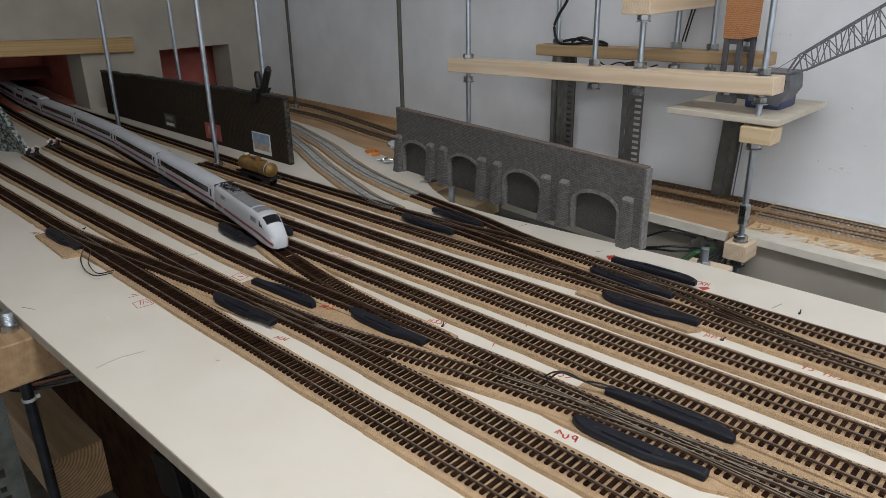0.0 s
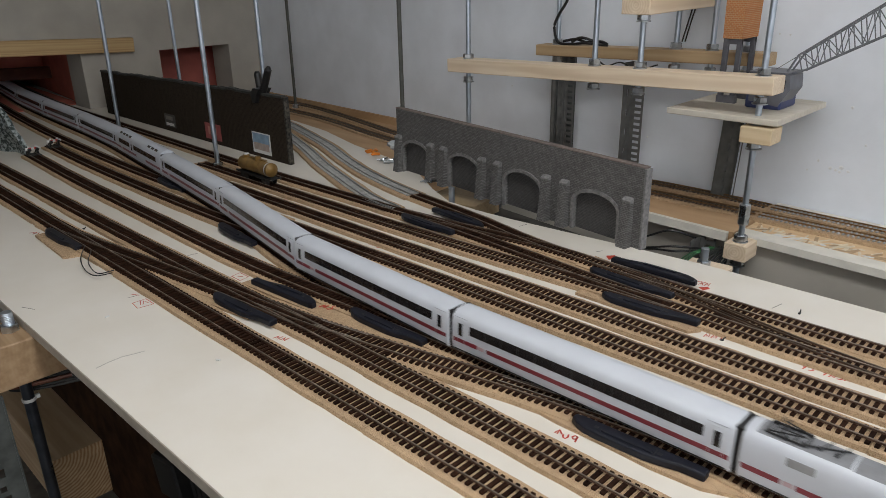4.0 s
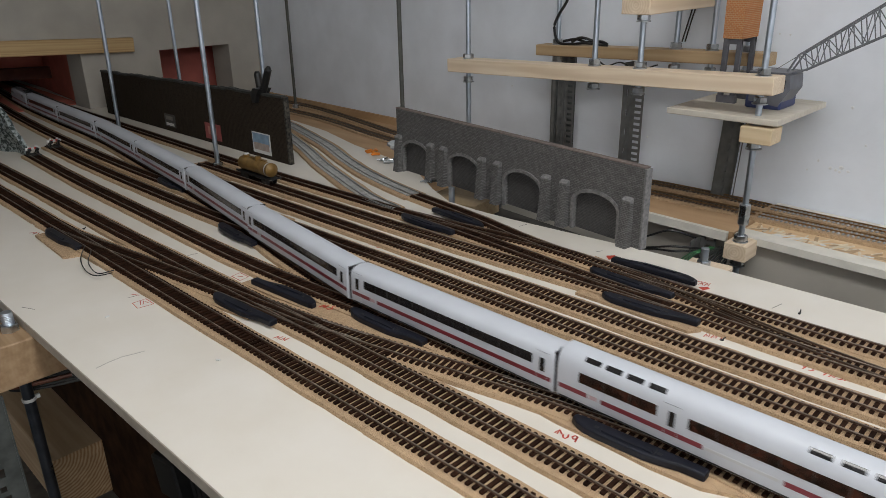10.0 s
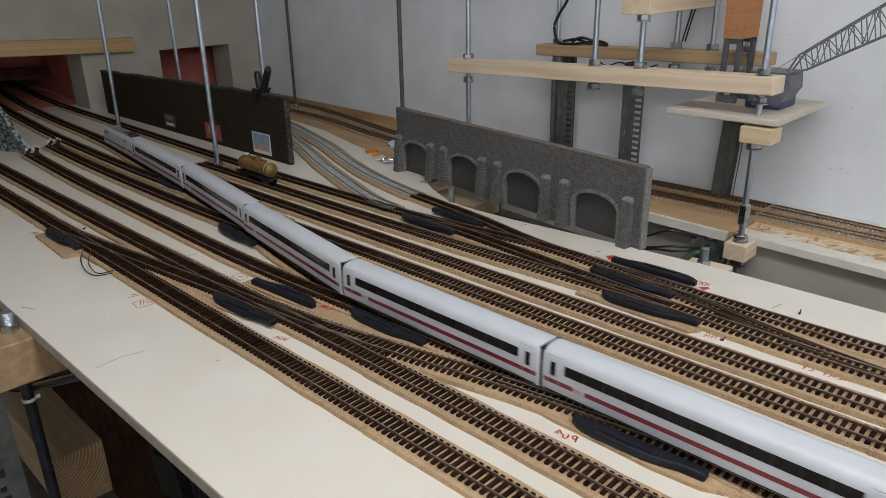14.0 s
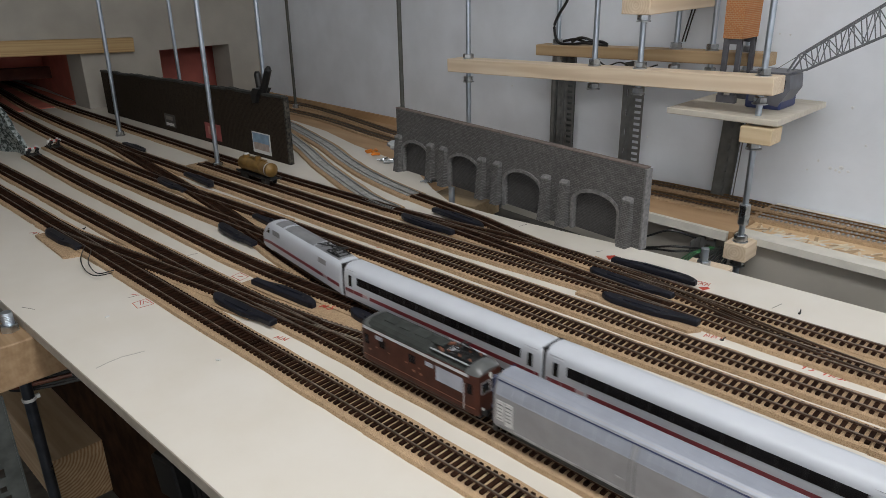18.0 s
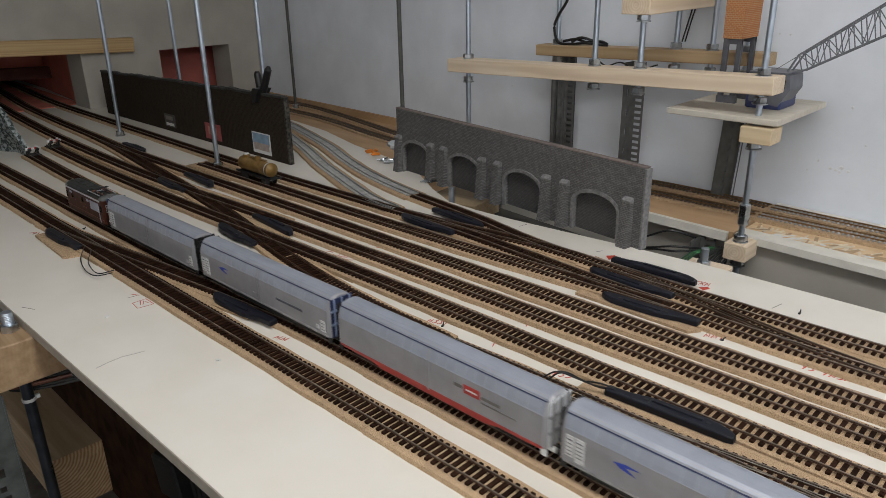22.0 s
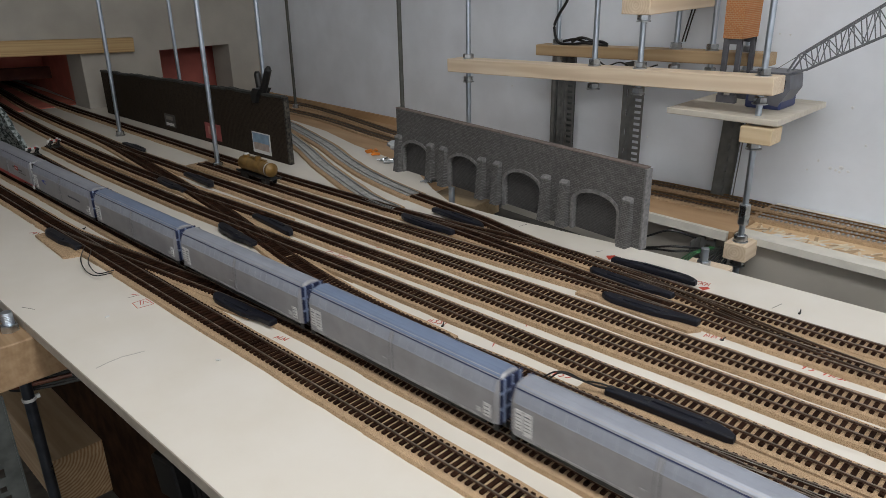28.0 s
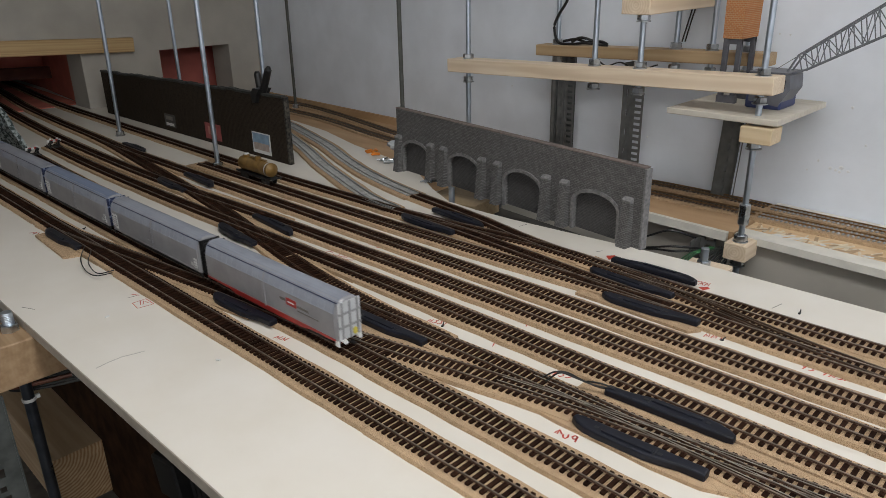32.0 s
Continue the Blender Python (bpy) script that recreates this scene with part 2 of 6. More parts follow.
class Shape:
    """Collects vertices and faces of one mesh."""

    def __init__(self):
        self.v, self.f = [], []

    def add(self, verts, faces, m=None):
        base = len(self.v)
        self.v += [tuple(m @ Vector(p)) if m else tuple(p) for p in verts]
        self.f += [tuple(base + i for i in face) for face in faces]
        return self

    def box(self, x0, x1, y0, y1, z0, z1, m=None, c=0.0):
        """A block; c chamfers its upright and top edges."""
        if c:
            ring = lambda d: [(x0 + d, y0 + 0), (x1 - d, y0 + 0), (x1, y0 + d), (x1, y1 - d), (x1 - d, y1), (x0 + d, y1), (x0, y1 - d), (x0, y0 + d)]
            inner = [(x0 + 2 * c, y0 + c), (x1 - 2 * c, y0 + c), (x1 - c, y0 + 2 * c), (x1 - c, y1 - 2 * c), (x1 - 2 * c, y1 - c), (x0 + 2 * c, y1 - c), (x0 + c, y1 - 2 * c), (x0 + c, y0 + 2 * c)]
            o = ring(c)
            verts = [(*p, z0 + c) for p in o] + [(*p, z1 - c) for p in o] + [(*p, z1) for p in inner] + [(*p, z0) for p in inner]
            faces = [(i, (i + 1) % 8, 8 + (i + 1) % 8, 8 + i) for i in range(8)] + [(8 + i, 8 + (i + 1) % 8, 16 + (i + 1) % 8, 16 + i) for i in range(8)]
            faces += [(24 + i, 24 + (i + 1) % 8, (i + 1) % 8, i) for i in range(8)] + [tuple(range(16, 24)), tuple(reversed(range(24, 32)))]
            return self.add(verts, faces, m)
        verts = [(x, y, z) for z in (z0, z1) for x, y in ((x0, y0), (x1, y0), (x1, y1), (x0, y1))]
        return self.add(verts, [(3, 2, 1, 0), (4, 5, 6, 7), (0, 1, 5, 4), (1, 2, 6, 5), (2, 3, 7, 6), (3, 0, 4, 7)], m)

    def prism(self, poly, z0, z1, m=None):
        n = len(poly)
        verts = [(*p, z0) for p in poly] + [(*p, z1) for p in poly]
        return self.add(verts, [tuple(reversed(range(n))), tuple(range(n, 2 * n))] + [(i, (i + 1) % n, n + (i + 1) % n, n + i) for i in range(n)], m)

    def loft(self, rings, closed=True, caps=True, m=None):
        n = len(rings[0])
        verts = [p for r in rings for p in r]
        faces = []
        for k in range(len(rings) - 1):
            for i in range(n if closed else n - 1):
                j = (i + 1) % n
                faces.append((k * n + i, k * n + j, (k + 1) * n + j, (k + 1) * n + i))
        if caps:
            faces += [tuple(reversed(range(n))), tuple(range((len(rings) - 1) * n, len(rings) * n))]
        return self.add(verts, faces, m)

    def rod(self, a, b, r, n=10, r2=None):
        a, b = Vector(a), Vector(b)
        q = (b - a).to_track_quat("Z", "Y")
        ring = lambda at, rr: [tuple(at + q @ Vector((rr * math.cos(math.tau * i / n), rr * math.sin(math.tau * i / n), 0))) for i in range(n)]
        return self.loft([ring(a, r), ring(b, r if r2 is None else r2)])

    def tube(self, pts, r, n=6):
        pts = [Vector(p) for p in pts]
        rings = []
        for i, p in enumerate(pts):
            d = (pts[min(i + 1, len(pts) - 1)] - pts[max(i - 1, 0)]).normalized()
            q = d.to_track_quat("Z", "Y")
            rings.append([tuple(p + q @ Vector((r * math.cos(math.tau * k / n), r * math.sin(math.tau * k / n), 0))) for k in range(n)])
        return self.loft(rings)

    def mesh(self, name, mat, smooth=False):
        me = bpy.data.meshes.new(name)
        me.from_pydata(self.v, [], self.f)
        me.materials.append(mat)
        bm = bmesh.new()
        bm.from_mesh(me)
        bmesh.ops.recalc_face_normals(bm, faces=bm.faces)
        bm.to_mesh(me)
        bm.free()
        if smooth:
            me.shade_smooth()
            me.set_sharp_from_angle(angle=radians(38))
        return me


def part(name, shape, mat, parent, label="", smooth=False, at=None):
    me = shape.mesh(name, mat, smooth) if isinstance(shape, Shape) else shape
    ob = new(name, me)
    if parent is not None:
        ob.parent = parent
    if at is not None:
        ob.matrix_basis = at
    return tagged(ob, label)


def thing(name, label, category, m=None, group="", kind=""):
    ob = new(name)
    ob.empty_display_size = 0.02
    if m is not None:
        ob.matrix_basis = m
    return tagged(ob, label, category, group, kind)


def solid(name, shape, mat, label, category, m=None, group="", kind="", smooth=False):
    ob = new(name, shape.mesh(name, mat, smooth))
    if m is not None:
        ob.matrix_basis = m
    return tagged(ob, label, category, group, kind)


def smooth_path(pts, step=0.01):
    """Points at even steps along a gliding curve through pts."""
    p = np.array(pts, float)
    p = np.vstack([2 * p[0] - p[1], p, 2 * p[-1] - p[-2]])
    out = []
    for i in range(1, len(p) - 2):
        a, b, c, d = p[i - 1:i + 3]
        # tangents scaled to the spacing keep long straights straight
        l0, l1, l2 = (max(1e-6, np.linalg.norm(v)) for v in (b - a, c - b, d - c))
        t1 = (b - a) / l0 * l1 / (l0 + l1) * l1 + (c - b) / l1 * l0 / (l0 + l1) * l1
        t2 = (c - b) / l1 * l2 / (l1 + l2) * l1 + (d - c) / l2 * l1 / (l1 + l2) * l1
        for u in np.linspace(0, 1, max(2, int(l1 / step)), endpoint=False):
            out.append((2 * u**3 - 3 * u**2 + 1) * b + (u**3 - 2 * u**2 + u) * t1 + (3 * u**2 - 2 * u**3) * c + (u**3 - u**2) * t2)
    out.append(p[-2])
    out = np.array(out)
    s = np.concatenate([[0], np.cumsum(np.linalg.norm(np.diff(out, axis=0), axis=1))])
    return out, s


def on_path(path, d):
    """The place and heading d metres along a path."""
    pts, s = path
    d = min(max(d, 0.0), s[-1])
    x, y = np.interp(d, s, pts[:, 0]), np.interp(d, s, pts[:, 1])
    e = 0.004
    a, b = max(0.0, d - e), min(s[-1], d + e)
    return x, y, math.atan2(np.interp(b, s, pts[:, 1]) - np.interp(a, s, pts[:, 1]), np.interp(b, s, pts[:, 0]) - np.interp(a, s, pts[:, 0]))


def along(path, x):
    """How far along a path its x comes to x."""
    return float(np.interp(x, path[0][:, 0], path[1]))


# ---- the room ----
FLOOR_Z, CEIL_Z = -1.0, 1.38
WALL_Y = lambda x: 1.372 + (-0.38 - x) * 0.055


def room():
    s = Shape().box(-7.2, 6.7, -1.6, 1.9, FLOOR_Z - 0.1, FLOOR_Z)
    solid("floor", s, CONCRETE, "dark concrete cellar floor under the layout", "floor", kind="structure")
    s = Shape().box(-7.2, 6.7, -1.6, 1.9, CEIL_Z, CEIL_Z + 0.1)
    solid("ceiling", s, CEILING, "white painted ceiling above the layout", "ceiling", kind="structure")
    s = Shape().prism([(-2.62, WALL_Y(-2.62)), (6.6, WALL_Y(6.6)), (6.6, 1.9), (-2.62, 1.9)], FLOOR_Z, CEIL_Z)
    solid("wall_back", s, PLASTER, "white plastered back wall with small dents", "wall", kind="structure")
    s = Shape().box(-7.1, 6.6, -1.6, -1.5, FLOOR_Z, CEIL_Z)
    solid("wall_front", s, PLASTER, "white plastered wall behind the camera", "wall", kind="structure")
    s = Shape().box(6.6, 6.7, -1.6, 1.9, FLOOR_Z, CEIL_Z)
    solid("wall_right", s, PLASTER, "white plastered end wall", "wall", kind="structure")
    # left wall with a wide low opening and a smaller one
    x0, x1 = -2.52, -2.40
    s = Shape()
    s.box(x0, x1, -1.5, -0.3, FLOOR_Z, CEIL_Z)
    s.box(x0, x1, -0.3, 0.848, 0.205, CEIL_Z)
    s.box(x0, x1, -0.3, 0.848, FLOOR_Z, -0.02)
    s.box(x0, x1, 0.848, 1.10, FLOOR_Z, CEIL_Z)
    s.box(x0, x1, 1.10, 1.358, 0.16, CEIL_Z)
    s.box(x0, x1, 1.10, 1.358, FLOOR_Z, -0.03)
    s.box(x0, x1, 1.358, 1.6, FLOOR_Z, CEIL_Z)
    solid("wall_left", s, PLASTER_DIM, "white plastered wall with two openings", "wall", kind="structure")
    s = Shape()
    s.box(-7.1, -7.0, -1.5, 1.8, FLOOR_Z, CEIL_Z)
    s.box(-7.0, -2.62, 1.62, 1.8, FLOOR_Z, CEIL_Z)
    s.prism([(-2.52, 0.868), (-2.52, 0.90), (-7.0, 1.32), (-7.0, 1.288)], FLOOR_Z, 0.40)
    s.box(-2.96, -2.93, -0.3, 0.9, 0.078, 0.40)
    # Sheet added over the board to redden the dark chamber floor.
    solid("chamber_floor", Shape().prism([(-2.53, 0.21), (-2.53, 0.866), (-6.9, 1.035), (-6.9, 0.21)], 0.0003, 0.0030), RED_PAINT_LIT, "brightened red sheet added on the board in the chamber", "floor", kind="structure")
    solid("wall_niche", Shape().box(-2.60, -2.585, 1.02, 1.61, FLOOR_Z, 0.40), RED_PAINT, "dull red painted wall behind the small opening", "wall", kind="structure")
    solid("wall_red", s, RED_PAINT_LIT, "red painted walls of the chamber behind the opening", "wall", kind="structure")


room()

# ---- layout boards ----


def boards():
    edge = [(-7.0, 0.199), (-1.0, 0.200), (-0.455, 0.206), (6.3, 0.215), (6.3, 0.921), (-0.165, 0.921), (-0.40, 0.921), (-0.58, 0.907), (-0.72, 0.895), (-0.80, 0.893), (-0.87, 0.897), (-0.95, 0.935), (-1.06, 1.000), (-1.20, 1.045), (-1.36, 1.075), (-1.55, 1.13), (-1.75, 1.16), (-1.75, 0.905), (-2.4, 0.895), (-7.0, 1.05)]
    t = thing("layout_board", "large white melamine layout board with drawn red marks", "board")
    part("panel", Shape().prism(edge, -0.0125, 0.0), MELAMINE, t)
    e2 = [(x, y - 0.0012) for x, y in edge[:4]] + [(x, y + 0.004) for x, y in reversed(edge[:4])]
    part("edge_band", Shape().prism(e2, -0.0130, -0.0006), MELAMINE_EDGE, t, "bare grey chipboard edge")
    f = lambda x: 1.186 - (x + 0.5) * 0.055
    s = Shape().prism([(-2.4, 0.93), (-1.3, 0.96), (-1.08, 1.05), (-1.0, f(-1.0)), (-0.462, f(-0.462)), (-0.462, WALL_Y(-0.462) - 0.004), (-2.4, WALL_Y(-2.4) - 0.004)], -0.058, -0.040)
    ply = thing("shelf_board", "brown plywood shelf carrying two curved tracks", "board")
    part("panel", s, PLY, ply)
    s = Shape().prism([(-0.458, f(-0.458)), (6.3, f(6.3)), (6.3, WALL_Y(6.3) - 0.004), (-0.458, WALL_Y(-0.458) - 0.004)], -0.0520, -0.042)
    t = thing("shelf_board", "coarse strand board shelf with a white front rim", "board")
    part("panel", s, OSB, t)
    part("rim", Shape().prism([(-0.458, f(-0.458) - 0.002), (6.3, f(6.3) - 0.002), (6.3, f(6.3) + 0.034), (-0.458, f(-0.458) + 0.034)], -0.0525, -0.0395), WHITE_PAINT, t, "white painted rim")
    part("back_rim", Shape().prism([(-0.458, WALL_Y(-0.458) - 0.016), (6.3, WALL_Y(6.3) - 0.016), (6.3, WALL_Y(6.3) - 0.005), (-0.458, WALL_Y(-0.458) - 0.005)], -0.058, -0.030), WHITE_PAINT, t, "white painted rear rim")
    for x, y, a, b, turn in ((-0.40, 0.043, 0.030, 0.007, 40), (-0.372, 0.052, 0.026, 0.006, 48), (-0.33, 0.050, 0.006, 0.004, 0), (-0.26, 0.046, 0.010, 0.004, 10), (-0.215, 0.056, 0.030, 0.007, 35), (-0.15, 0.048, 0.012, 0.005, 60), (-0.10, 0.050, 0.024, 0.006, 50), (0.0, 0.055, 0.03, 0.006, 30)):
        q = Matrix.Translation((x, f(x) + y, -0.042)) @ Matrix.Rotation(radians(turn), 4, "Z")
        ring = [(a * math.cos(math.tau * k / 12) * (0.75 + 0.25 * math.sin(5 * k + x * 90)), b * math.sin(math.tau * k / 12) * (0.8 + 0.2 * math.cos(3 * k + x * 40))) for k in range(12)]
        part("filler_smear", Shape().prism(ring, -0.0005, 0.0008, q), LABEL, t, "pale smear of filler")
    # strands pressed into the board face
    for tone, count in ((material("pale_strand", (0.86, 0.74, 0.55), 0.65, vary=0.15, scale=60), 170), (material("dark_strand", (0.62, 0.42, 0.24), 0.7, vary=0.2, scale=60), 130)):
        flakes = Shape()
        for _ in range(count):
            x, v = random.uniform(-0.45, 0.42), random.uniform(0.038, 0.072)
            if random.random() < 0.4:
                v = random.uniform(0.125, 0.150)
            q = Matrix.Translation((x, f(x) + v, -0.042)) @ Matrix.Rotation(random.gauss(0.9, 0.6), 4, "Z")
            l, w = random.uniform(0.008, 0.020), random.uniform(0.0015, 0.0040)
            h = random.uniform(0.0002, 0.0009)
            flakes.prism([(-l, -w * 0.6), (l * 0.8, -w), (l, w * 0.5), (-l * 0.7, w)], -0.0004, h, q)
        tagged(part("strand_layer", flakes, tone, t, "flat wood strands in the board face"), kind="stuff")
    # Added where the back wall stays too dark; hangs forward to catch the lamps.
    part("fascia", Shape().prism([(-1.02, f(-1.02) + 0.012), (6.3, f(6.3) + 0.012), (6.3, f(6.3) + 0.022), (-1.02, f(-1.02) + 0.022)], -0.42, -0.0585), PLASTER_DIM, t, "grey panel added below the rim in place of the back wall")
    # pale rim of the plywood part
    s = Shape().prism([(-1.0, f(-1.0) - 0.010), (-0.47, f(-0.47) - 0.010), (-0.47, f(-0.47) - 0.0005), (-1.0, f(-1.0) - 0.0005)], -0.056, -0.040)
    part("rim", s, WHITE_PAINT, ply, "narrow white painted strip")
    s = Shape().prism([(-2.39, WALL_Y(-2.39) - 0.014), (-1.5, WALL_Y(-1.5) - 0.014), (-1.5, WALL_Y(-1.5) - 0.006), (-2.39, WALL_Y(-2.39) - 0.006)], -0.040, -0.018)
    solid("wooden_strip", s, PLY, "thin brown wooden strip against the wall", "strip")


boards()

# ---- tracks ----
CORK_Z, SLEEPER_Z, RAIL_Z = 0.0045, 0.0072, 0.0098
HALF = 0.00865
PITCH = 0.0078


def sleeper_mesh(name, mat, length=0.0290, width=0.0040):
    s = Shape()
    h = 0.0026
    s.box(-width / 2, width / 2, -length / 2, length / 2, -h, 0, c=0.0004)
    for y in (-HALF, HALF):
        s.box(-0.0011, 0.0011, y - 0.0024, y + 0.0024, 0, 0.0006)
    return s.mesh(name, mat)


def rail_shapes(path, d0, d1, side, z0, step=0.02):
    """Foot and web of one rail, and its worn head, over a stretch of a path."""
    n = max(2, int((d1 - d0) / step))
    foot, head = [], []
    for k in range(n + 1):
        x, y, a = on_path(path, d0 + (d1 - d0) * k / n)
        nx, ny = -math.sin(a), math.cos(a)
        at = lambda o, z: (x + nx * (side * HALF + o), y + ny * (side * HALF + o), z0 + z)
        foot.append([at(-0.0010, 0), at(0.0010, 0), at(0.0009, 0.0005), at(0.0003, 0.0008), at(0.0003, 0.0017), at(-0.0003, 0.0017), at(-0.0003, 0.0008), at(-0.0009, 0.0005)])
        head.append([at(-0.00055, 0.0016), at(0.00055, 0.0016), at(0.00055, 0.0024), at(0.00035, 0.0026), at(-0.00035, 0.0026), at(-0.00055, 0.0024)])
    return Shape().loft(foot), Shape().loft(head)


def blade_shapes(path, d0, d1, side, z0, step=0.02):
    """Web and head of a thin switch blade or guard rail without a foot."""
    n = max(2, int((d1 - d0) / step))
    web, head = [], []
    for k in range(n + 1):
        x, y, a = on_path(path, d0 + (d1 - d0) * k / n)
        nx, ny = -math.sin(a), math.cos(a)
        at = lambda o, z: (x + nx * (side * HALF + o), y + ny * (side * HALF + o), z0 + z)
        web.append([at(-0.0003, 0), at(0.0003, 0), at(0.0003, 0.0020), at(-0.0003, 0.0020)])
        head.append([at(-0.0004, 0.0020), at(0.0004, 0.0020), at(0.0003, 0.0025), at(-0.0003, 0.0025)])
    return Shape().loft(web), Shape().loft(head)


TRACK_AT = {}
SPLIT = 0.031


def railway(name, label, pts, d0=None, d1=None, z0=0.0, lift=0.0, mats=None, near=(-2.45, 0.12), cork=True, cork_half=0.0185, cork_label="", check_rails=(), check_mats=None, mains=()):
    """One track: rails, sleepers, and the strip of cork that it lies on."""
    sleeper, rail, head_mat = mats or (SLEEPER, RAIL, RAIL_TOP)
    path = smooth_path(pts)
    d0 = 0.0 if d0 is None else along(path, d0)
    d1 = path[1][-1] if d1 is None else along(path, d1)
    t = TRACK_AT[pts[0]] = thing(name, label, "railway track")
    top = z0 + (SLEEPER_Z if cork else 0.0030) + lift
    for side in (-1, 1):
        foot, head = rail_shapes(path, d0, d1, side, top)
        r = part("rail", foot, rail, t)
        part("rail_head", head, head_mat, r, "worn shiny running surface")
    for a, b, side, off in check_rails:
        shifted = (path[0] + np.array([0, off]), path[1])
        web, head = blade_shapes(shifted, along(path, a), along(path, b), side, top)
        blade = part("check_rail", web, rail, t, "thin guard rail")
        part("rail_head", head, check_mats[1] if check_mats else head_mat, blade, "narrow shiny running surface")
    me = sleeper_mesh("sleeper", sleeper)
    far = Shape()
    n, made = int((d1 - d0) / PITCH), 0
    for k in range(n):
        x, y, a = on_path(path, d0 + (k + 0.5) * PITCH)
        m = Matrix.Translation((x, y, top)) @ Matrix.Rotation(a + random.uniform(-0.006, 0.006), 4, "Z")
        if any(abs(on_path(q, along(q, x))[1] - y) < SPLIT for q in mains):
            continue  # long turnout timbers lie here
        if near[0] < x < near[1] and made < 300:
            part("sleeper", me, sleeper, t, at=m)
            made += 1
        elif -7 < x < 6.3:
            far.box(-0.0020, 0.0020, -0.0145, 0.0145, -0.0026, 0, m)
    if far.v:
        tagged(part("far_sleeper", far, sleeper, t), kind="stuff")
    if cork:
        strip(path, d0 - 0.004, d1 + 0.004, cork_half, z0 + CORK_Z + lift, z0 + 0.0, cork_label or "tan cork strip under a brown model track")
    return path


LAID = []


def strip(path, d0, d1, half, top, bottom, label):
    """A roadbed cut from lengths of cork laid end to end."""
    t = thing("cork_roadbed", label, "cork strip")
    top += 0.00017 * (len(LAID) % 7)  # no two strips lie in one plane
    LAID.append(label)
    n = max(1, round((d1 - d0) / 0.42))
    cuts = [d0 + (d1 - d0) * (k + (random.uniform(-0.2, 0.2) if 0 < k < n else 0)) / n for k in range(n + 1)]
    for a0, a1 in zip(cuts, cuts[1:]):
        rings, shift = [], random.uniform(-0.0008, 0.0008)
        m = max(2, int((a1 - a0) / 0.03))
        for k in range(m + 1):
            x, y, a = on_path(path, a0 + 0.0003 + (a1 - a0 - 0.0006) * k / m)
            nx, ny = -math.sin(a), math.cos(a)
            w1, w2 = half + 0.0020 + shift + random.uniform(-0.0009, 0.0009), half + 0.0008 + shift + random.uniform(-0.0009, 0.0009)
            rings.append([(x - nx * (w1 + 0.0008), y - ny * (w1 + 0.0008), bottom), (x + nx * (w2 + 0.0008), y + ny * (w2 + 0.0008), bottom), (x + nx * w2, y + ny * w2, top), (x - nx * w1, y - ny * w1, top)])
        part("cork_piece", Shape().loft(rings), CORK, t)


A = [(-7, 0.354), (-1.5, 0.354), (-0.9, 0.356), (-0.3, 0.360), (6.3, 0.360)]
B = [(-7, 0.412), (-1.6, 0.412), (-1.2, 0.414), (-0.9, 0.418), (-0.6, 0.423), (0.0, 0.425), (6.3, 0.425)]
C = [(-1.86, 0.502), (-1.5, 0.489), (-1.2, 0.486), (-0.83, 0.485), (-0.62, 0.497), (-0.42, 0.508), (0.0, 0.508), (6.3, 0.508)]
D = [(-1.92, 0.567), (-1.65, 0.558), (-1.3, 0.556), (-0.82, 0.566), (0.0, 0.571), (6.3, 0.571)]
E_ = [(-7, 0.90), (-2.75, 0.672), (-2.29, 0.633), (-2.02, 0.616), (-1.8, 0.608), (-1.4, 0.603), (-1.0, 0.618), (-0.6, 0.626), (-0.2, 0.634), (0, 0.635), (6.3, 0.635)]
F = [(-7, 1.02), (-2.95, 0.76), (-2.55, 0.716), (-2.25, 0.697), (-2.02, 0.686), (-1.75, 0.674), (-1.5, 0.673), (-1.04, 0.676), (-0.6, 0.680), (0, 0.688), (6.3, 0.688)]
G = [(-1.46, 0.727), (-1.0, 0.730), (-0.8, 0.733), (-0.62, 0.739), (-0.45, 0.749), (-0.36, 0.752)]
H = [(-7, 1.06), (-3.1, 0.85), (-2.57, 0.808), (-2.1, 0.796), (-1.7, 0.787), (-1.27, 0.782), (-0.98, 0.785), (-0.77, 0.786), (-0.6, 0.774), (-0.43, 0.758), (-0.25, 0.751), (0, 0.750), (6.3, 0.750)]
I = [(-0.932, 0.872), (-0.75, 0.847), (-0.61, 0.820), (-0.5, 0.813), (-0.3, 0.807), (0, 0.805), (6.3, 0.805)]
AB = [(-1.30, 0.3545), (-1.2, 0.358), (-1.09, 0.371), (-0.98, 0.385), (-0.87, 0.399), (-0.76, 0.413), (-0.66, 0.421), (-0.58, 0.4235)]
BC = [(-0.74, 0.4215), (-0.64, 0.434), (-0.57, 0.447), (-0.5, 0.461), (-0.42, 0.479), (-0.3, 0.500), (-0.2, 0.514), (-0.1, 0.525), (0.02, 0.535), (0.2, 0.545)]
FC = [(-1.97, 0.684), (-1.8, 0.671), (-1.54, 0.640), (-1.31, 0.611), (-1.1, 0.581), (-0.93, 0.549), (-0.78, 0.524), (-0.66, 0.511), (-0.5, 0.507)]
HI = [(-0.90, 0.786), (-0.78, 0.795), (-0.68, 0.808), (-0.6, 0.816), (-0.52, 0.814)]
IG = [(-0.52, 0.8135), (-0.42, 0.803), (-0.32, 0.785), (-0.22, 0.765), (-0.12, 0.753), (-0.05, 0.750)]
GREY_1 = [(-2.38, 1.22), (-1.75, 1.085), (-1.53, 1.009), (-1.405, 0.962), (-1.252, 0.898), (-1.143, 0.859), (-1.036, 0.822), (-0.974, 0.803), (-0.9, 0.792)]
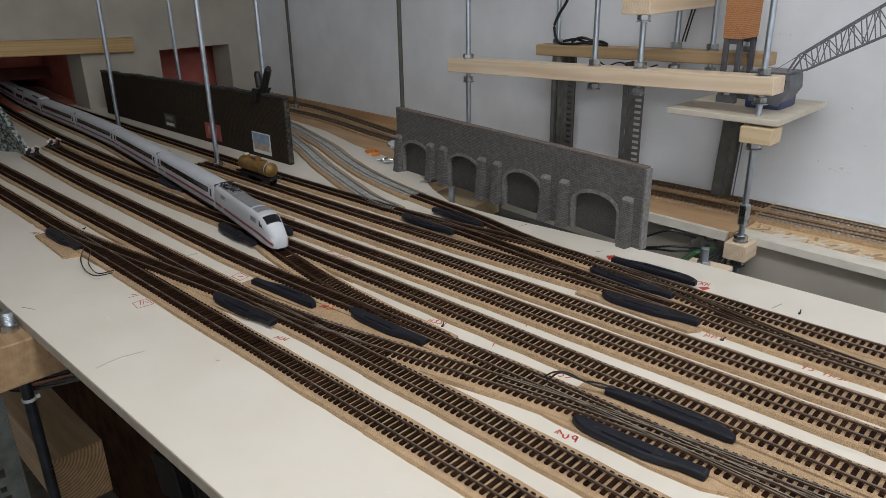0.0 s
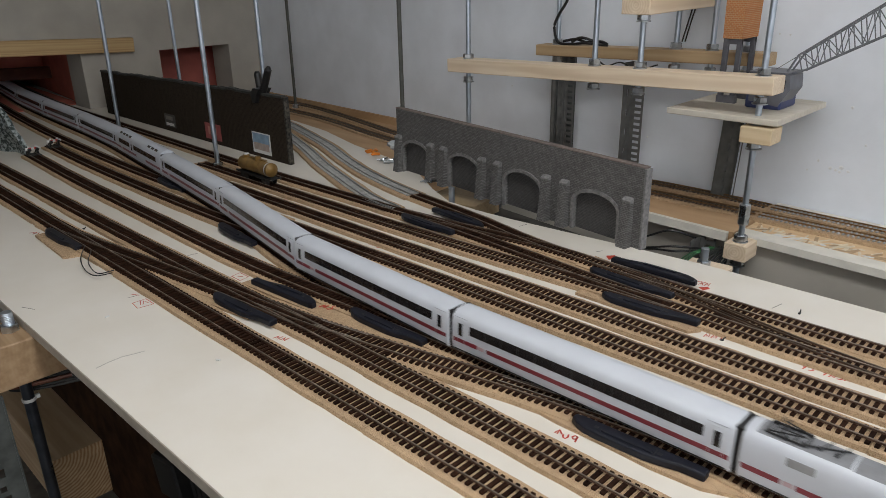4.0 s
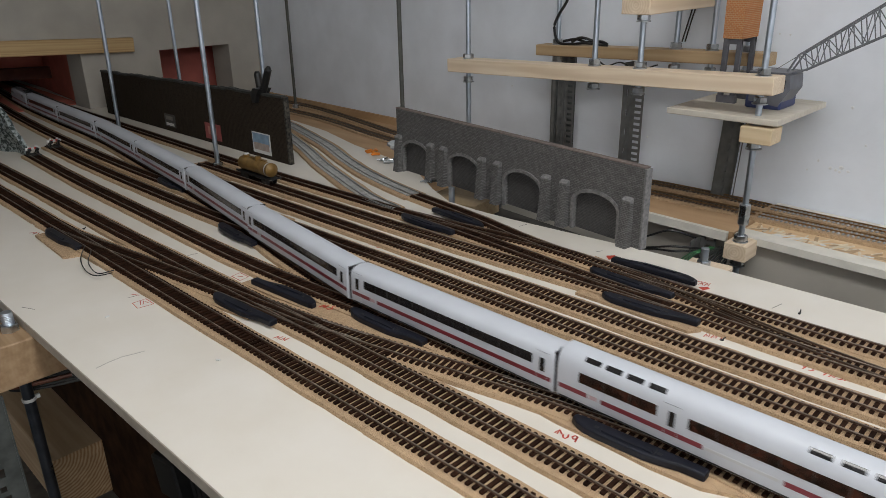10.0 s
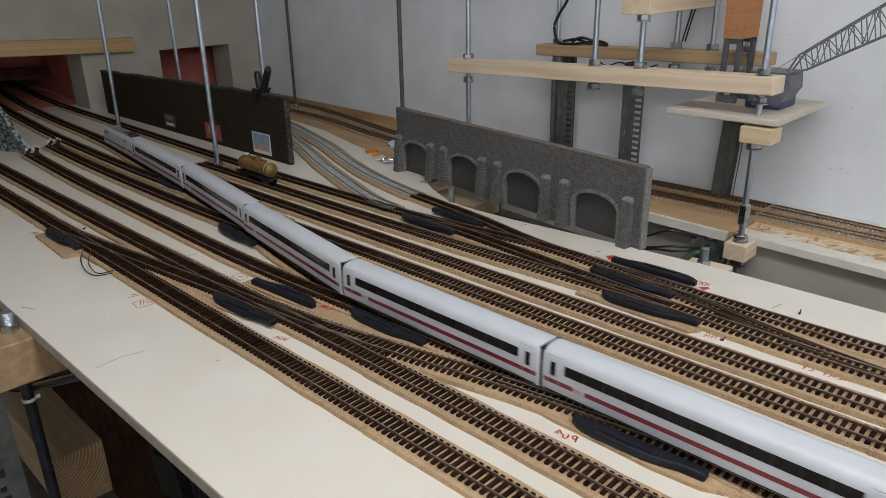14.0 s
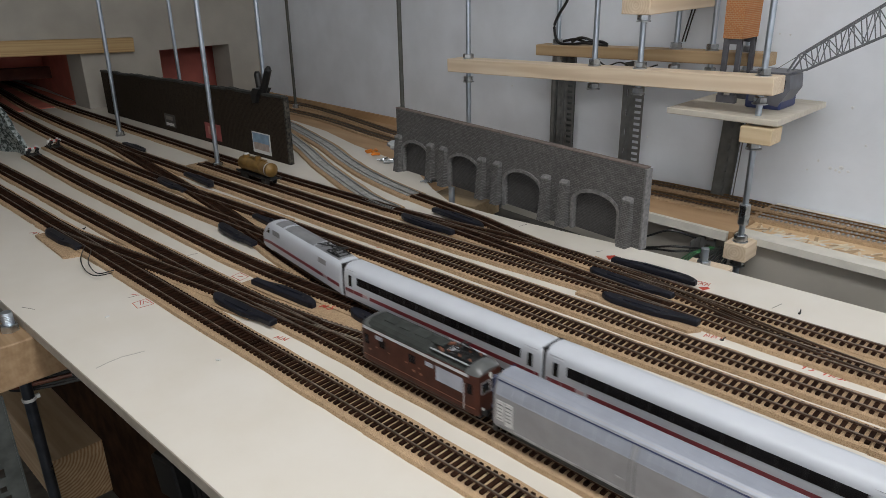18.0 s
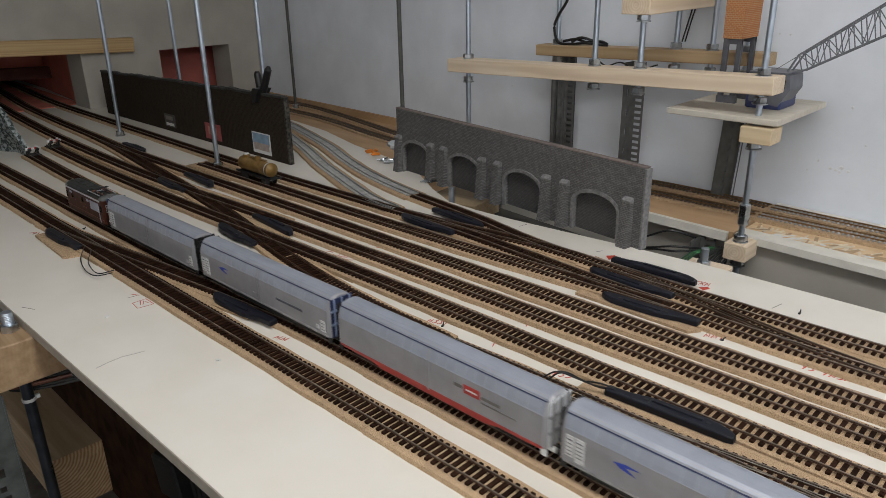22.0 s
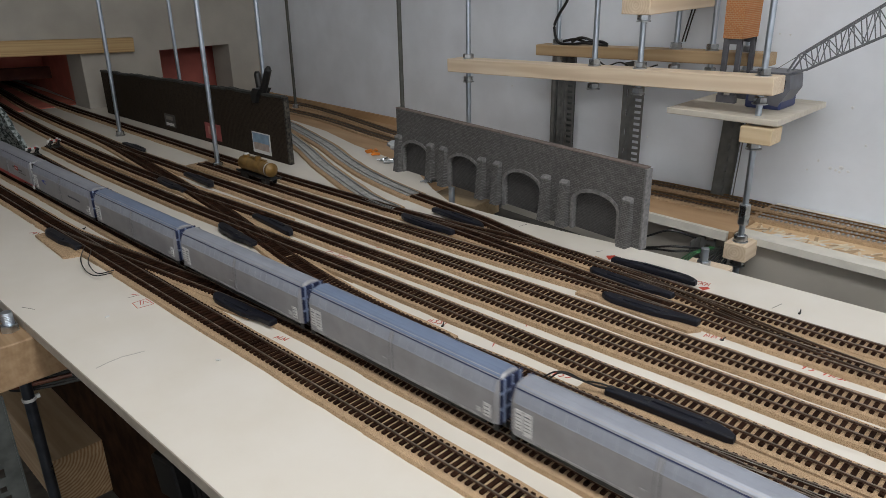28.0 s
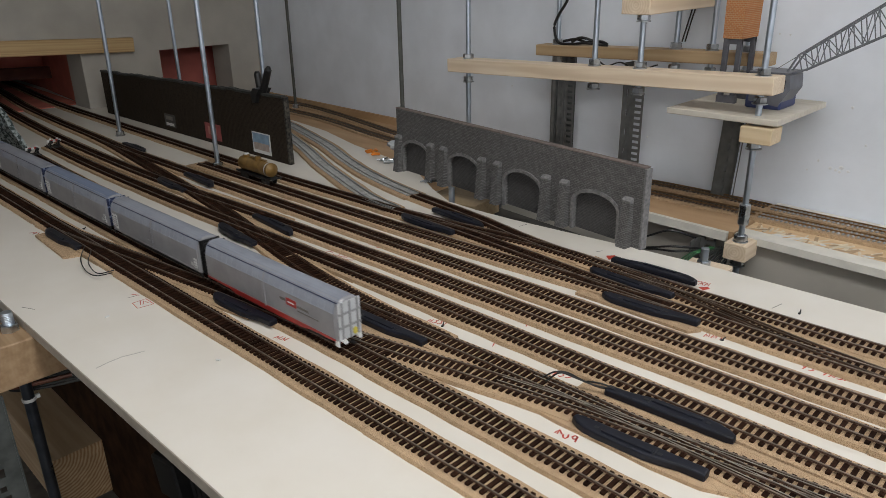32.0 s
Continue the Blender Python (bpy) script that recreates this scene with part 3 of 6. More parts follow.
GREY_2 = [(-2.38, 1.26), (-1.85, 1.145), (-1.657, 1.098), (-1.508, 1.053), (-1.382, 1.012), (-1.242, 0.956), (-1.113, 0.912), (-1.001, 0.885), (-0.932, 0.872)]
SHELF_1 = [(-2.39, 1.36), (-2.01, 1.352), (-1.93, 1.350), (-1.753, 1.329), (-1.566, 1.292), (-1.43, 1.271), (-1.1, 1.262), (-0.62, 1.291), (-0.36, 1.291), (6.3, 0.925)]
SHELF_2 = [(-2.39, 1.438), (-2.02, 1.438), (-1.856, 1.412), (-1.665, 1.372), (-1.493, 1.335), (-1.1, 1.322), (-0.65, 1.357), (-0.38, 1.345), (6.3, 0.980)]

STRAIGHT = "straight brown model track with dull metal rails"
railway("railway_track", STRAIGHT, A, -6.9)
railway("railway_track", STRAIGHT, B, -6.9)
railway("railway_track", "brown model track ending at a lit buffer stop", C, check_rails=[(-0.38, -0.07, 1, -0.0057), (-0.36, -0.09, 1, -0.0142)], check_mats=(RAIL, RAIL_GLINT))
railway("railway_track", "brown model track ending at a lit buffer stop", D)
railway("railway_track", "brown model track curving out of the red opening", E_, -6.9)
railway("railway_track", "brown model track curving out of the red opening", F, -6.9)
railway("railway_track", "short brown siding holding a tank wagon", G)
railway("railway_track", "brown model track along the sooty wall", H, -6.9)
railway("railway_track", "brown model track near the far board edge", I)
# switch blades and closure rails of the bright crossings
EXTRA = {BC[0]: [(-0.40, -0.10, 1, -0.0117), (-0.40, -0.08, 1, -0.0030)],
         IG[0]: [(-0.46, -0.20, -1, 0.0050), (-0.46, -0.20, 1, -0.0050)]}
TURN = "brown model turnout track crossing between two tracks"
for pts, rails, mains in ((AB, (RAIL, RAIL_TOP), (A, B)), (BC, (RAIL, RAIL_TOP), (B, C)), (FC, (RAIL, RAIL), (F, E_, D, C)), (HI, (RAIL, DARK_HEAD), (H, I)), (IG, (RAIL, DARK_HEAD), (I, H))):
    railway("turnout_track", TURN, pts, lift=-0.0003, mains=[smooth_path(m) for m in mains], mats=(SLEEPER, *rails), check_mats=(RAIL, RAIL_GLINT) if pts is BC else None, cork_half=0.0205 if pts in (BC, IG) else 0.0190, cork_label="tan cork strip under a crossing track",
            check_rails=[(pts[1][0], pts[2][0], -1, 0.0021), (pts[1][0], pts[2][0], 1, -0.0021)] + EXTRA.get(pts[0], []))


def turnout_timbers(main, branch):
    """Long sleepers that carry both tracks where a turnout splits."""
    p, q = smooth_path(main), smooth_path(branch)
    t = TRACK_AT[branch[0]]
    d0 = along(p, -6.9) if main[0][0] < -6.9 else 0.0
    for k in range(int((p[1][-1] - d0) / PITCH)):
        x, y, a = on_path(p, d0 + (k + 0.5) * PITCH)
        if not branch[0][0] < x < branch[-1][0]:
            continue
        y2 = on_path(q, along(q, x))[1]
        if abs(y2 - y) < SPLIT:
            width = round(abs(y2 - y) + 0.029, 3)
            me = TIMBERS.get(width) or TIMBERS.setdefault(width, Shape().box(-0.0020, 0.0020, -width / 2, width / 2, -0.0026, 0, c=0.0002).mesh("turnout_timber", SLEEPER))
            part("turnout_timber", me, SLEEPER, t, at=Matrix.Translation((x, (y + y2) / 2, SLEEPER_Z - 0.0004)) @ Matrix.Rotation(a, 4, "Z"))


TIMBERS = {}
for main, branch in ((A, AB), (B, AB), (B, BC), (C, BC), (F, FC), (E_, FC), (D, FC), (C, FC), (H, HI), (I, HI), (I, IG), (H, IG)):
    turnout_timbers(main, branch)
GREYS = (GREY_SLEEPER, material("grey_rail", (0.27, 0.27, 0.26), 0.5, metal=0.3, vary=0.15), material("dull_grey_rail_head", (0.42, 0.43, 0.43), 0.35, metal=0.8, vary=0.15))
for pts in (GREY_1, GREY_2):
    railway("grey_track", "pale grey flexible track curving towards the wall", pts, mats=GREYS, cork_half=0.021, cork_label="pale tan cork strip under grey curved track")
BROWNS = (material("worn_brown_sleepers", (0.14, 0.105, 0.078), 0.85, vary=0.2, scale=160, random_tint=0.3), BRASS_RAIL, BRASS_RAIL)
GREY_BRASS = (GREY_SLEEPER, BRASS_RAIL, BRASS_RAIL)
for pts in (SHELF_1, SHELF_2):
    railway("shelf_track", "rusty brown track along the wall shelf", pts, d1=-0.465, z0=-0.040, mats=BROWNS, cork_half=0.02, cork_label="brown cork strip under the shelf track")
    railway("shelf_track", "grey sleepered track with rusty rails on the wall shelf", pts, d0=-0.460, z0=-0.042, lift=0.002, mats=GREY_BRASS, near=(-0.5, 0.3), cork_half=0.02, cork_label="brown cork strip under the shelf track")

# extra cork laid between the crossings
CORK_SHEETS = [
    [(-1.243, 0.331), (-1.243, 0.315), (-1.105, 0.310), (-1.097, 0.333), (-1.04, 0.334)],
    [(-1.06, 0.381), (-0.96, 0.371), (-0.80, 0.376), (-0.72, 0.39), (-0.80, 0.40), (-1.06, 0.39)],
    [(-0.82, 0.44), (-0.64, 0.455), (-0.5, 0.475), (-0.42, 0.49), (-0.62, 0.476), (-0.82, 0.464)],
    [(-0.66, 0.440), (-0.30, 0.492), (-0.12, 0.500), (-0.183, 0.473), (-0.226, 0.469), (-0.276, 0.470), (-0.321, 0.469), (-0.362, 0.472), (-0.46, 0.446)],
    [(-0.34, 0.527), (0.1, 0.533), (0.1, 0.552), (-0.34, 0.546)],
    [(-1.45, 0.628), (-1.16, 0.641), (-0.99, 0.645), (-0.99, 0.634), (-1.12, 0.60), (-1.40, 0.62)],
    [(-1.10, 0.600), (-0.94, 0.600), (-0.90, 0.575), (-0.93, 0.545), (-1.00, 0.570)],
    [(-1.48, 0.700), (-1.30, 0.700), (-1.30, 0.756), (-1.48, 0.756)],
    [(-0.47, 0.716), (-0.315, 0.714), (-0.305, 0.728), (-0.47, 0.729)],
    [(-0.62, 0.755), (-0.30, 0.775), (0.1, 0.772), (0.1, 0.783), (-0.40, 0.79), (-0.62, 0.798)],
]
for k, poly in enumerate(CORK_SHEETS):
    solid("cork_sheet", Shape().prism(poly, 0.0, 0.0040 - 0.0001 * (k % 5)), CORK, "cut piece of tan cork between crossing tracks", "cork sheet")

# ---- point motors ----


def motor_shape():
    """Boat-shaped casing: straight towards the rails, bulging away from them, with one long slim end."""
    plan = [(-0.0625, -0.0005), (-0.0560, -0.0050), (-0.0460, -0.0085), (-0.0340, -0.0098), (0.0120, -0.0098), (0.0260, -0.0075), (0.0400, -0.0042), (0.0490, -0.0036), (0.0620, -0.0036), (0.0628, -0.0026), (0.0628, 0.0066), (0.0615, 0.0076), (-0.0560, 0.0076), (-0.0625, 0.0060)]
    inset = lambda d: [(x * (1 - d / 0.0628), y + (d if y < 0 else -d)) for x, y in plan]
    return Shape().loft([[(*p, 0.0) for p in plan], [(*p, 0.0052) for p in plan], [(*p, 0.0064) for p in inset(0.0007)], [(*p, 0.0068) for p in inset(0.0018)]])


def motor(x, y, turn, side):
    t = thing("point_motor", "dark blue plastic point motor beside a turnout", "point motor", Matrix.Translation((x, y, CORK_Z)) @ Matrix.Rotation(radians(turn), 4, "Z") @ (Matrix.Rotation(math.pi, 4, "Z") if side > 0 else Matrix.Identity(4)), "point motors")
    part("housing", MOTOR_MESH, MOTOR, t)
    part("cover_ridge", RIDGE_MESH, MOTOR, t)
    for k in (-1, 1):
        part("screw_recess", RECESS_MESH, BLACK, t, "black square screw recess", at=Matrix.Translation((k * 0.030 - 0.007, -0.0015, 0.0068)))
    part("cover_slot", SLOT_MESH, BLACK, t, "black slot across the cover")


MOTOR_MESH = motor_shape().mesh("housing", MOTOR)
RIDGE_MESH = Shape().box(-0.0315, 0.0175, -0.0052, -0.0010, 0.0062, 0.0083, c=0.0006).mesh("cover_ridge", MOTOR)
RECESS_MESH = Shape().box(-0.0020, 0.0020, -0.0018, 0.0018, -0.0010, 0.0003).mesh("screw_recess", BLACK)
SLOT_MESH = Shape().box(0.0185, 0.0197, -0.0060, 0.0030, 0.0058, 0.0071).mesh("cover_slot", BLACK)
for x, y, turn, side in (
        (-1.180, 0.335, 1, -1), (-0.742, 0.394, 3, -1), (-0.744, 0.458, 4, 1), (-0.575, 0.483, 1, -1), (-0.246, 0.480, 3, -1), (-0.250, 0.546, 3, 1),
        (-0.797, 0.767, -3, -1), (-0.780, 0.826, -6, 1), (-0.431, 0.781, -3, -1), (-0.428, 0.840, 0, 1), (-0.374, 0.729, 3, -1),
        (-1.343, 0.597, -4, -1), (-1.338, 0.656, -4, 1), (-0.990, 0.532, -6, -1), (-0.986, 0.600, -5, 1), (-1.725, 0.694, -3, 1)):
    motor(x, y, turn, side)

# ---- model walls ----


COPING = material("pinkish_coping", (0.185, 0.145, 0.132), 0.9, vary=0.2, scale=150)


def arch_wall():
    """Grey retaining wall with four blind arches between paired buttresses; local x along it."""
    p0, p1 = Vector((-1.107, 0.989, 0)), Vector((-0.492, 0.9115, 0))
    length = (p1 - p0).length
    m = Matrix.Translation((*p0[:2], 0.0)) @ Matrix.Rotation(math.atan2(p1.y - p0.y, p1.x - p0.x), 4, "Z")
    t = thing("model_retaining_wall", "grey moulded stone retaining wall with four blind arches", "model wall", m)
    top = lambda x: 0.1300 - 0.006 * x / length
    bk = lambda x: [(x, 0.0095, 0), (x, 0.0122, 0), (x, 0.0122, top(x)), (x, 0.0095, top(x))]
    part("backing", Shape().loft([bk(0.002), bk(length - 0.002)]), STONE, t)
    cp = lambda x: [(x, -0.0006, top(x)), (x, 0.0126, top(x)), (x, 0.0122, top(x) + 0.0016), (x, 0.0006, top(x) + 0.0016)]
    part("coping", Shape().loft([cp(-0.001), cp(length + 0.001)]), COPING, t, "worn pinkish coping")
    part("end_cap", Shape().box(length + 0.0002, length + 0.0042, -0.0014, 0.0126, 0, top(length) - 0.0005, c=0.0006), STONE_PLAIN, t, "smooth pale end of the moulding")
    centres = [0.065, 0.2165, 0.3725, 0.534]
    w, spring, rise = 0.0445, 0.045, 0.024
    arch = lambda c: [(c - w, 0.0), (c - w, spring)] + [(c + w * math.cos(a), spring + rise * math.sin(a)) for a in np.linspace(math.pi, 0, 15)[1:-1]] + [(c + w, spring), (c + w, 0.0)]
    edge = [(0, 0)] + [p for c in centres for p in arch(c)] + [(length, 0), (length, top(length)), (0, top(0))]
    part("wall_panel", Shape().prism(edge, -0.0095, 0.0, Matrix.Rotation(radians(90), 4, "X")), STONE, t)
    for c in centres:
        pts = arch(c)
        outer, inner = [], []
        for i, (x, z) in enumerate(pts):
            d = Vector((x - c, z - 0.03)).normalized() if z > spring - 0.001 else Vector((1 if x > c else -1, 0))
            outer.append((x + d.x * 0.0042, z + d.y * 0.0042))
            inner.append((x - d.x * 0.0012, z - d.y * 0.0012))
        rings = [[(ix, -0.0026, iz), (ox, -0.0026, oz), (ox, 0.004, oz), (ix, 0.004, iz)] for (ix, iz), (ox, oz) in zip(inner, outer)]
        part("arch_infill", Shape().box(c - w - 0.002, c + w + 0.002, 0.0080, 0.0094, 0.0, spring + rise + 0.002), STONE_RECESSED, t, "stone infill, coloured darker for the recess shade")
        part("arch_rib", Shape().loft(rings), STONE_PLAIN, t, "pale dressed stone arch")
    for x in (0.010, 0.119, 0.160, 0.271, 0.313, 0.431, 0.472, 0.597):
        b = Shape()
        b.loft([[(x - w2, y0, z), (x + w2, y0, z), (x + w2, 0.002, z), (x - w2, 0.002, z)] for z, w2, y0 in ((0, 0.0088, -0.0150), (0.012, 0.0084, -0.013), (0.070, 0.0074, -0.008))])
        bt = part("buttress", b, STONE, t)
        cap = Shape().loft([[(x - w2, y0, z), (x + w2, y0, z), (x + w2, 0.002, z), (x - w2, 0.002, z)] for z, w2, y0 in ((0.070, 0.0080, -0.0088), (0.0725, 0.0080, -0.0088), (0.0765, 0.0075, -0.003))])
        part("cap_stone", cap, STONE_PLAIN, bt, "sloping cap stone")


arch_wall()


def sooty_wall():
    t = thing("model_brick_wall", "long sooty black brick wall with small posters", "model wall", Matrix.Translation((-2.29, 0.858, 0)))
    n = 26
    top = lambda x: 0.127 + 0.021 * x / 0.970
    s = Shape().loft([[(x, 0, 0), (x, 0.010, 0), (x, 0.010, top(x)), (x, 0, top(x))] for x in np.linspace(0, 0.970, n)])
    part("wall_panel", s, SOOT, t)
    for k in range(n - 1):
        x0, x1 = 0.970 * k / (n - 1), 0.970 * (k + 1) / (n - 1)
        z = top(x0) + random.uniform(-0.002, 0.0015)
        part("coping_slab", Shape().box(x0, x1 - 0.0006, -0.002, 0.012, z - 0.002, z + 0.003, c=0.0005), SOOT_CAP, t)
    part("end_post", Shape().box(0.9702, 0.976, -0.001, 0.011, 0, 0.147, c=0.0005), material("worn_wall_end", (0.105, 0.092, 0.074), 0.9, vary=0.5, scale=180, bump=0.5), t, "pale worn end of the wall")
    sheets = [((0.832, 0.905), (0.009, 0.057), [(LABEL, 0, 1, 0, 1), (material("poster_sky", (0.28, 0.42, 0.58), 0.6), 0.04, 0.96, 0.45, 0.95), (material("poster_ground", (0.50, 0.40, 0.36), 0.6), 0.08, 0.92, 0.16, 0.5)], "small pale blue landscape poster"),
              ((0.612, 0.688), (0.010, 0.050), [(material("poster_red", (0.40, 0.095, 0.09), 0.6), 0, 1, 0, 1), (material("poster_rose", (0.60, 0.28, 0.24), 0.6), 0.2, 0.75, 0.3, 0.8)], "faded red poster"),
              ((0.391, 0.452), (0.012, 0.046), [(material("poster_dark", (0.06, 0.055, 0.05), 0.6), 0, 1, 0, 1), (LABEL, 0.12, 0.85, 0.1, 0.32), (material("poster_grey", (0.20, 0.18, 0.16), 0.6), 0.15, 0.8, 0.55, 0.85)], "dark poster with a pale strip")]
    for (x0, x1), (z0, z1), layers, label in sheets:
        p = None
        for k, (mt, a, b, c, d) in enumerate(layers):
            s = Shape().box(x0 + (x1 - x0) * a, x0 + (x1 - x0) * b, -0.0012 - 0.0003 * k, -0.0002, z0 + (z1 - z0) * c, z0 + (z1 - z0) * d)
            o = part("poster" if p is None else "printed_field", s, mt, t if p is None else p, label if p is None else "")
            p = p or o
    # spring clamp on the coping
    c = thing("spring_clamp", "black plastic spring clamp gripping the wall top", "clamp", Matrix.Translation((-1.408, 0.863, 0.150)))
    for sgn in (-1, 1):
        jaw = Shape().loft([[(x - w, sgn * yy - 0.006, z), (x + w, sgn * yy - 0.006, z), (x + w, sgn * yy + 0.004, z), (x - w, sgn * yy + 0.004, z)] for x, yy, z, w in ((-0.012, 0.010, -0.024, 0.006), (-0.006, 0.012, -0.004, 0.012), (0.004, 0.011, 0.008, 0.013))])
        part("jaw", jaw, BLACK, c)
    for dx in (-0.010, 0.036):
        h = Shape().rod((dx * 0.2, 0, 0.002), (dx, 0, 0.038 if dx < 0 else 0.050), 0.0085, 10, 0.0075)
        h.rod((dx, 0, 0.038 if dx < 0 else 0.050), (dx * 1.08, 0, 0.043 if dx < 0 else 0.056), 0.0075, 10, 0.004)
        part("handle", h, BLACK, c, smooth=True)
    part("spring_pin", Shape().rod((0.002, -0.014, 0.006), (0.002, 0.014, 0.006), 0.004, 8), ZINC, c, "steel spring pin")


sooty_wall()

# ---- threaded rods, nuts, beams ----
NUT_MESH = Shape().loft([[(r * math.cos(math.tau * k / 6), r * math.sin(math.tau * k / 6), z) for k in range(6)] for z, r in ((0, 0.0098), (0.001, 0.0110), (0.009, 0.0110), (0.010, 0.0098))]).mesh("nut", ZINC)
WASHER_MESH = Shape().loft([[(r * math.cos(math.tau * k / 18), r * math.sin(math.tau * k / 18), z) for k in range(18)] for z, r in ((0, 0.0124), (0.0016, 0.0124))]).mesh("washer", ZINC, True)


def rod(x, y, z0, z1, nuts=(), r=0.0052, label="zinc plated threaded steel rod standing upright", lean=0.0, mat=None):
    t = thing("threaded_rod", label, "rod", Matrix.Translation((x, y, z0)) @ Matrix.Rotation(radians(lean), 4, "Y"), "threaded rods")
    h, rings, n = z1 - z0, [], 10
    turns = min(700, int(h / 0.0022))
    for k in range(turns * 2 + 1):
        rr = r if k % 2 else r * 0.94
        rings.append([(rr * math.cos(math.tau * i / n), rr * math.sin(math.tau * i / n), h * k / (turns * 2)) for i in range(n)])
    part("shaft", Shape().loft(rings), mat or ZINC_THREAD, t, smooth=True)
    for z in nuts:
        part("nut", NUT_MESH, ZINC, t, at=Matrix.Translation((0, 0, z - z0)) @ Matrix.Rotation(random.random(), 4, "Z"))
        part("washer", WASHER_MESH, ZINC, t, at=Matrix.Translation((0, 0, z - z0 - 0.002)))
    return t


# Dark copy of the zinc thread: dim reflections near the wall put into colour.
DIM_THREAD = material("dim_reflecting_thread", (0.13, 0.13, 0.12), 0.55, metal=0.5, vary=0.15, scale=60)
rod(-1.925, 0.742, 0.0, CEIL_Z - 0.004, (0.002,), lean=2.2)
rod(-1.418, 0.742, 0.0, CEIL_Z, (0.002,))
rod(-2.074, 1.000, -0.04, CEIL_Z)
rod(-1.485, 0.92, 0.0, CEIL_Z, (0.002,))
rod(-2.095, 1.412, -0.04, CEIL_Z, (-0.038,), label="threaded steel rod standing upright, coloured dark for its dim reflections", mat=DIM_THREAD)
rod(-1.258, 1.145, -0.04, CEIL_Z, (-0.038,), label="threaded steel rod standing upright, coloured dark for its dim reflections", mat=DIM_THREAD)
rod(-1.058, 1.157, -0.04, CEIL_Z, (0.170, 0.217, -0.038))
rod(-0.745, 1.157, 0.183, CEIL_Z, (0.184, 0.227))
rod(-0.652, 1.157, 0.183, 0.325, (0.184, 0.2285, 0.307))
rod(-0.438, 1.157, -0.135, CEIL_Z, (-0.085, -0.041, 0.118, 0.157, 0.190, 0.2335))
rod(-0.946, 1.322, 0.20, CEIL_Z, (0.204, 0.241))
rod(-0.672, 1.322, 0.20, CEIL_Z, (0.206, 0.247))
rod(-0.600, 1.322, 0.20, CEIL_Z, (0.206, 0.248))
rod(-0.535, 1.322, 0.20, CEIL_Z, (0.206, 0.249))
rod(-0.878, 0.913, -0.045, 0.022, (-0.028,), 0.0058, "short threaded steel bolt standing in a wood block")
rod(-0.418, 0.975, -0.065, 0.003, (-0.027,), 0.0062, "short threaded steel bolt standing in a wood block")
rod(-0.941, 0.187, -0.0705, 0.012, (-0.014,), 0.0070, "thick threaded steel rod under the board edge")
t = thing("steel_pipe", "dark glossy steel support pipe under the board edge", "pipe", Matrix.Translation((-0.946, 0.1885, FLOOR_Z)))
part("tube", Shape().rod((0, 0, 0), (0, 0, 0.9295), 0.0082, 16, 0.0072), material("dark_steel_tube", (0.11, 0.125, 0.15), 0.28, metal=0.85, vary=0.2, scale=40), t, smooth=True)
part("collar", Shape().rod((0, 0, 0.883), (0, 0, 0.887), 0.0086, 14).box(-0.002, 0.002, 0.0080, 0.0130, 0.8825, 0.8875), LABEL, t, "pale cable tie")


OLD_PLANK = timber("yellowed_plank", (0.56, 0.40, 0.20), (0.47, 0.31, 0.14), "x")


def bar(name, label, a, b, w, h, mat, category="beam", bevel=0.0012):
    """A sawn bar from a to b, which are on its middle line."""
    a, b = Vector(a), Vector(b)
    d = b - a
    m = Matrix.Translation((a + b) / 2) @ Matrix.Rotation(math.atan2(d.y, d.x), 4, "Z") @ Matrix.Rotation(-math.asin(d.z / d.length), 4, "Y")
    return solid(name, Shape().box(-d.length / 2, d.length / 2, -w / 2, w / 2, -h / 2, h / 2, c=bevel), mat, label, category, m)


bar("wooden_beam", "pale planed pine beam hung on threaded rods", (-1.100, 1.158, 0.2020), (-0.413, 1.158, 0.2190), 0.046, 0.027, PINE)
bar("wooden_beam", "yellowish pine beam hung near the wall", (-0.990, 1.322, 0.2265), (-0.490, 1.322, 0.2375), 0.042, 0.0225, timber("brown_pine", (0.52, 0.385, 0.235), (0.44, 0.31, 0.175), "x"))
bar("wooden_beam", "pale pine beam running back to the wall", (-0.655, 1.132, 0.3325), (-0.655, 1.375, 0.3355), 0.054, 0.030, PINE)
bar("wooden_block", "short pine bearer under the small shelf", (-0.428, 1.130, 0.1430), (-0.428, 1.172, 0.1430), 0.050, 0.026, PINE_Y)
bar("wooden_block", "small pine block clamped on a threaded rod", (-0.4375, 1.136, -0.057), (-0.4375, 1.184, -0.057), 0.038, 0.029, PINE, "block")
bar("wooden_block", "pale wood block under a bolt beside the board", (-0.446, 0.976, -0.038), (-0.384, 0.982, -0.038), 0.052, 0.022, PINE, "block")
bar("wooden_block", "tan wood block under a bolt beside the board", (-0.985, 0.985, -0.040), (-0.868, 1.000, -0.040), 0.090, 0.034, timber("dark_tan_wood", (0.37, 0.28, 0.165), (0.29, 0.21, 0.115), "x"), "block")
bar("wooden_plank", "dark grey plank below the stone wall", (-0.905, 1.025, -0.072), (-0.560, 0.985, -0.072), 0.11, 0.018, material("dark_grey_plank", (0.075, 0.070, 0.060), 0.8, vary=0.25, scale=30), "plank")
# Pine browned all over: the shadow cast by the board put into the wood.
bar("wooden_beam", "pine bearer under the layout board", (-0.937, -0.35, -0.0415), (-0.937, 0.90, -0.0415), 0.075, 0.057, timber("shaded_bearer", (0.39, 0.265, 0.155), (0.29, 0.185, 0.10), "y", grain=0.08))
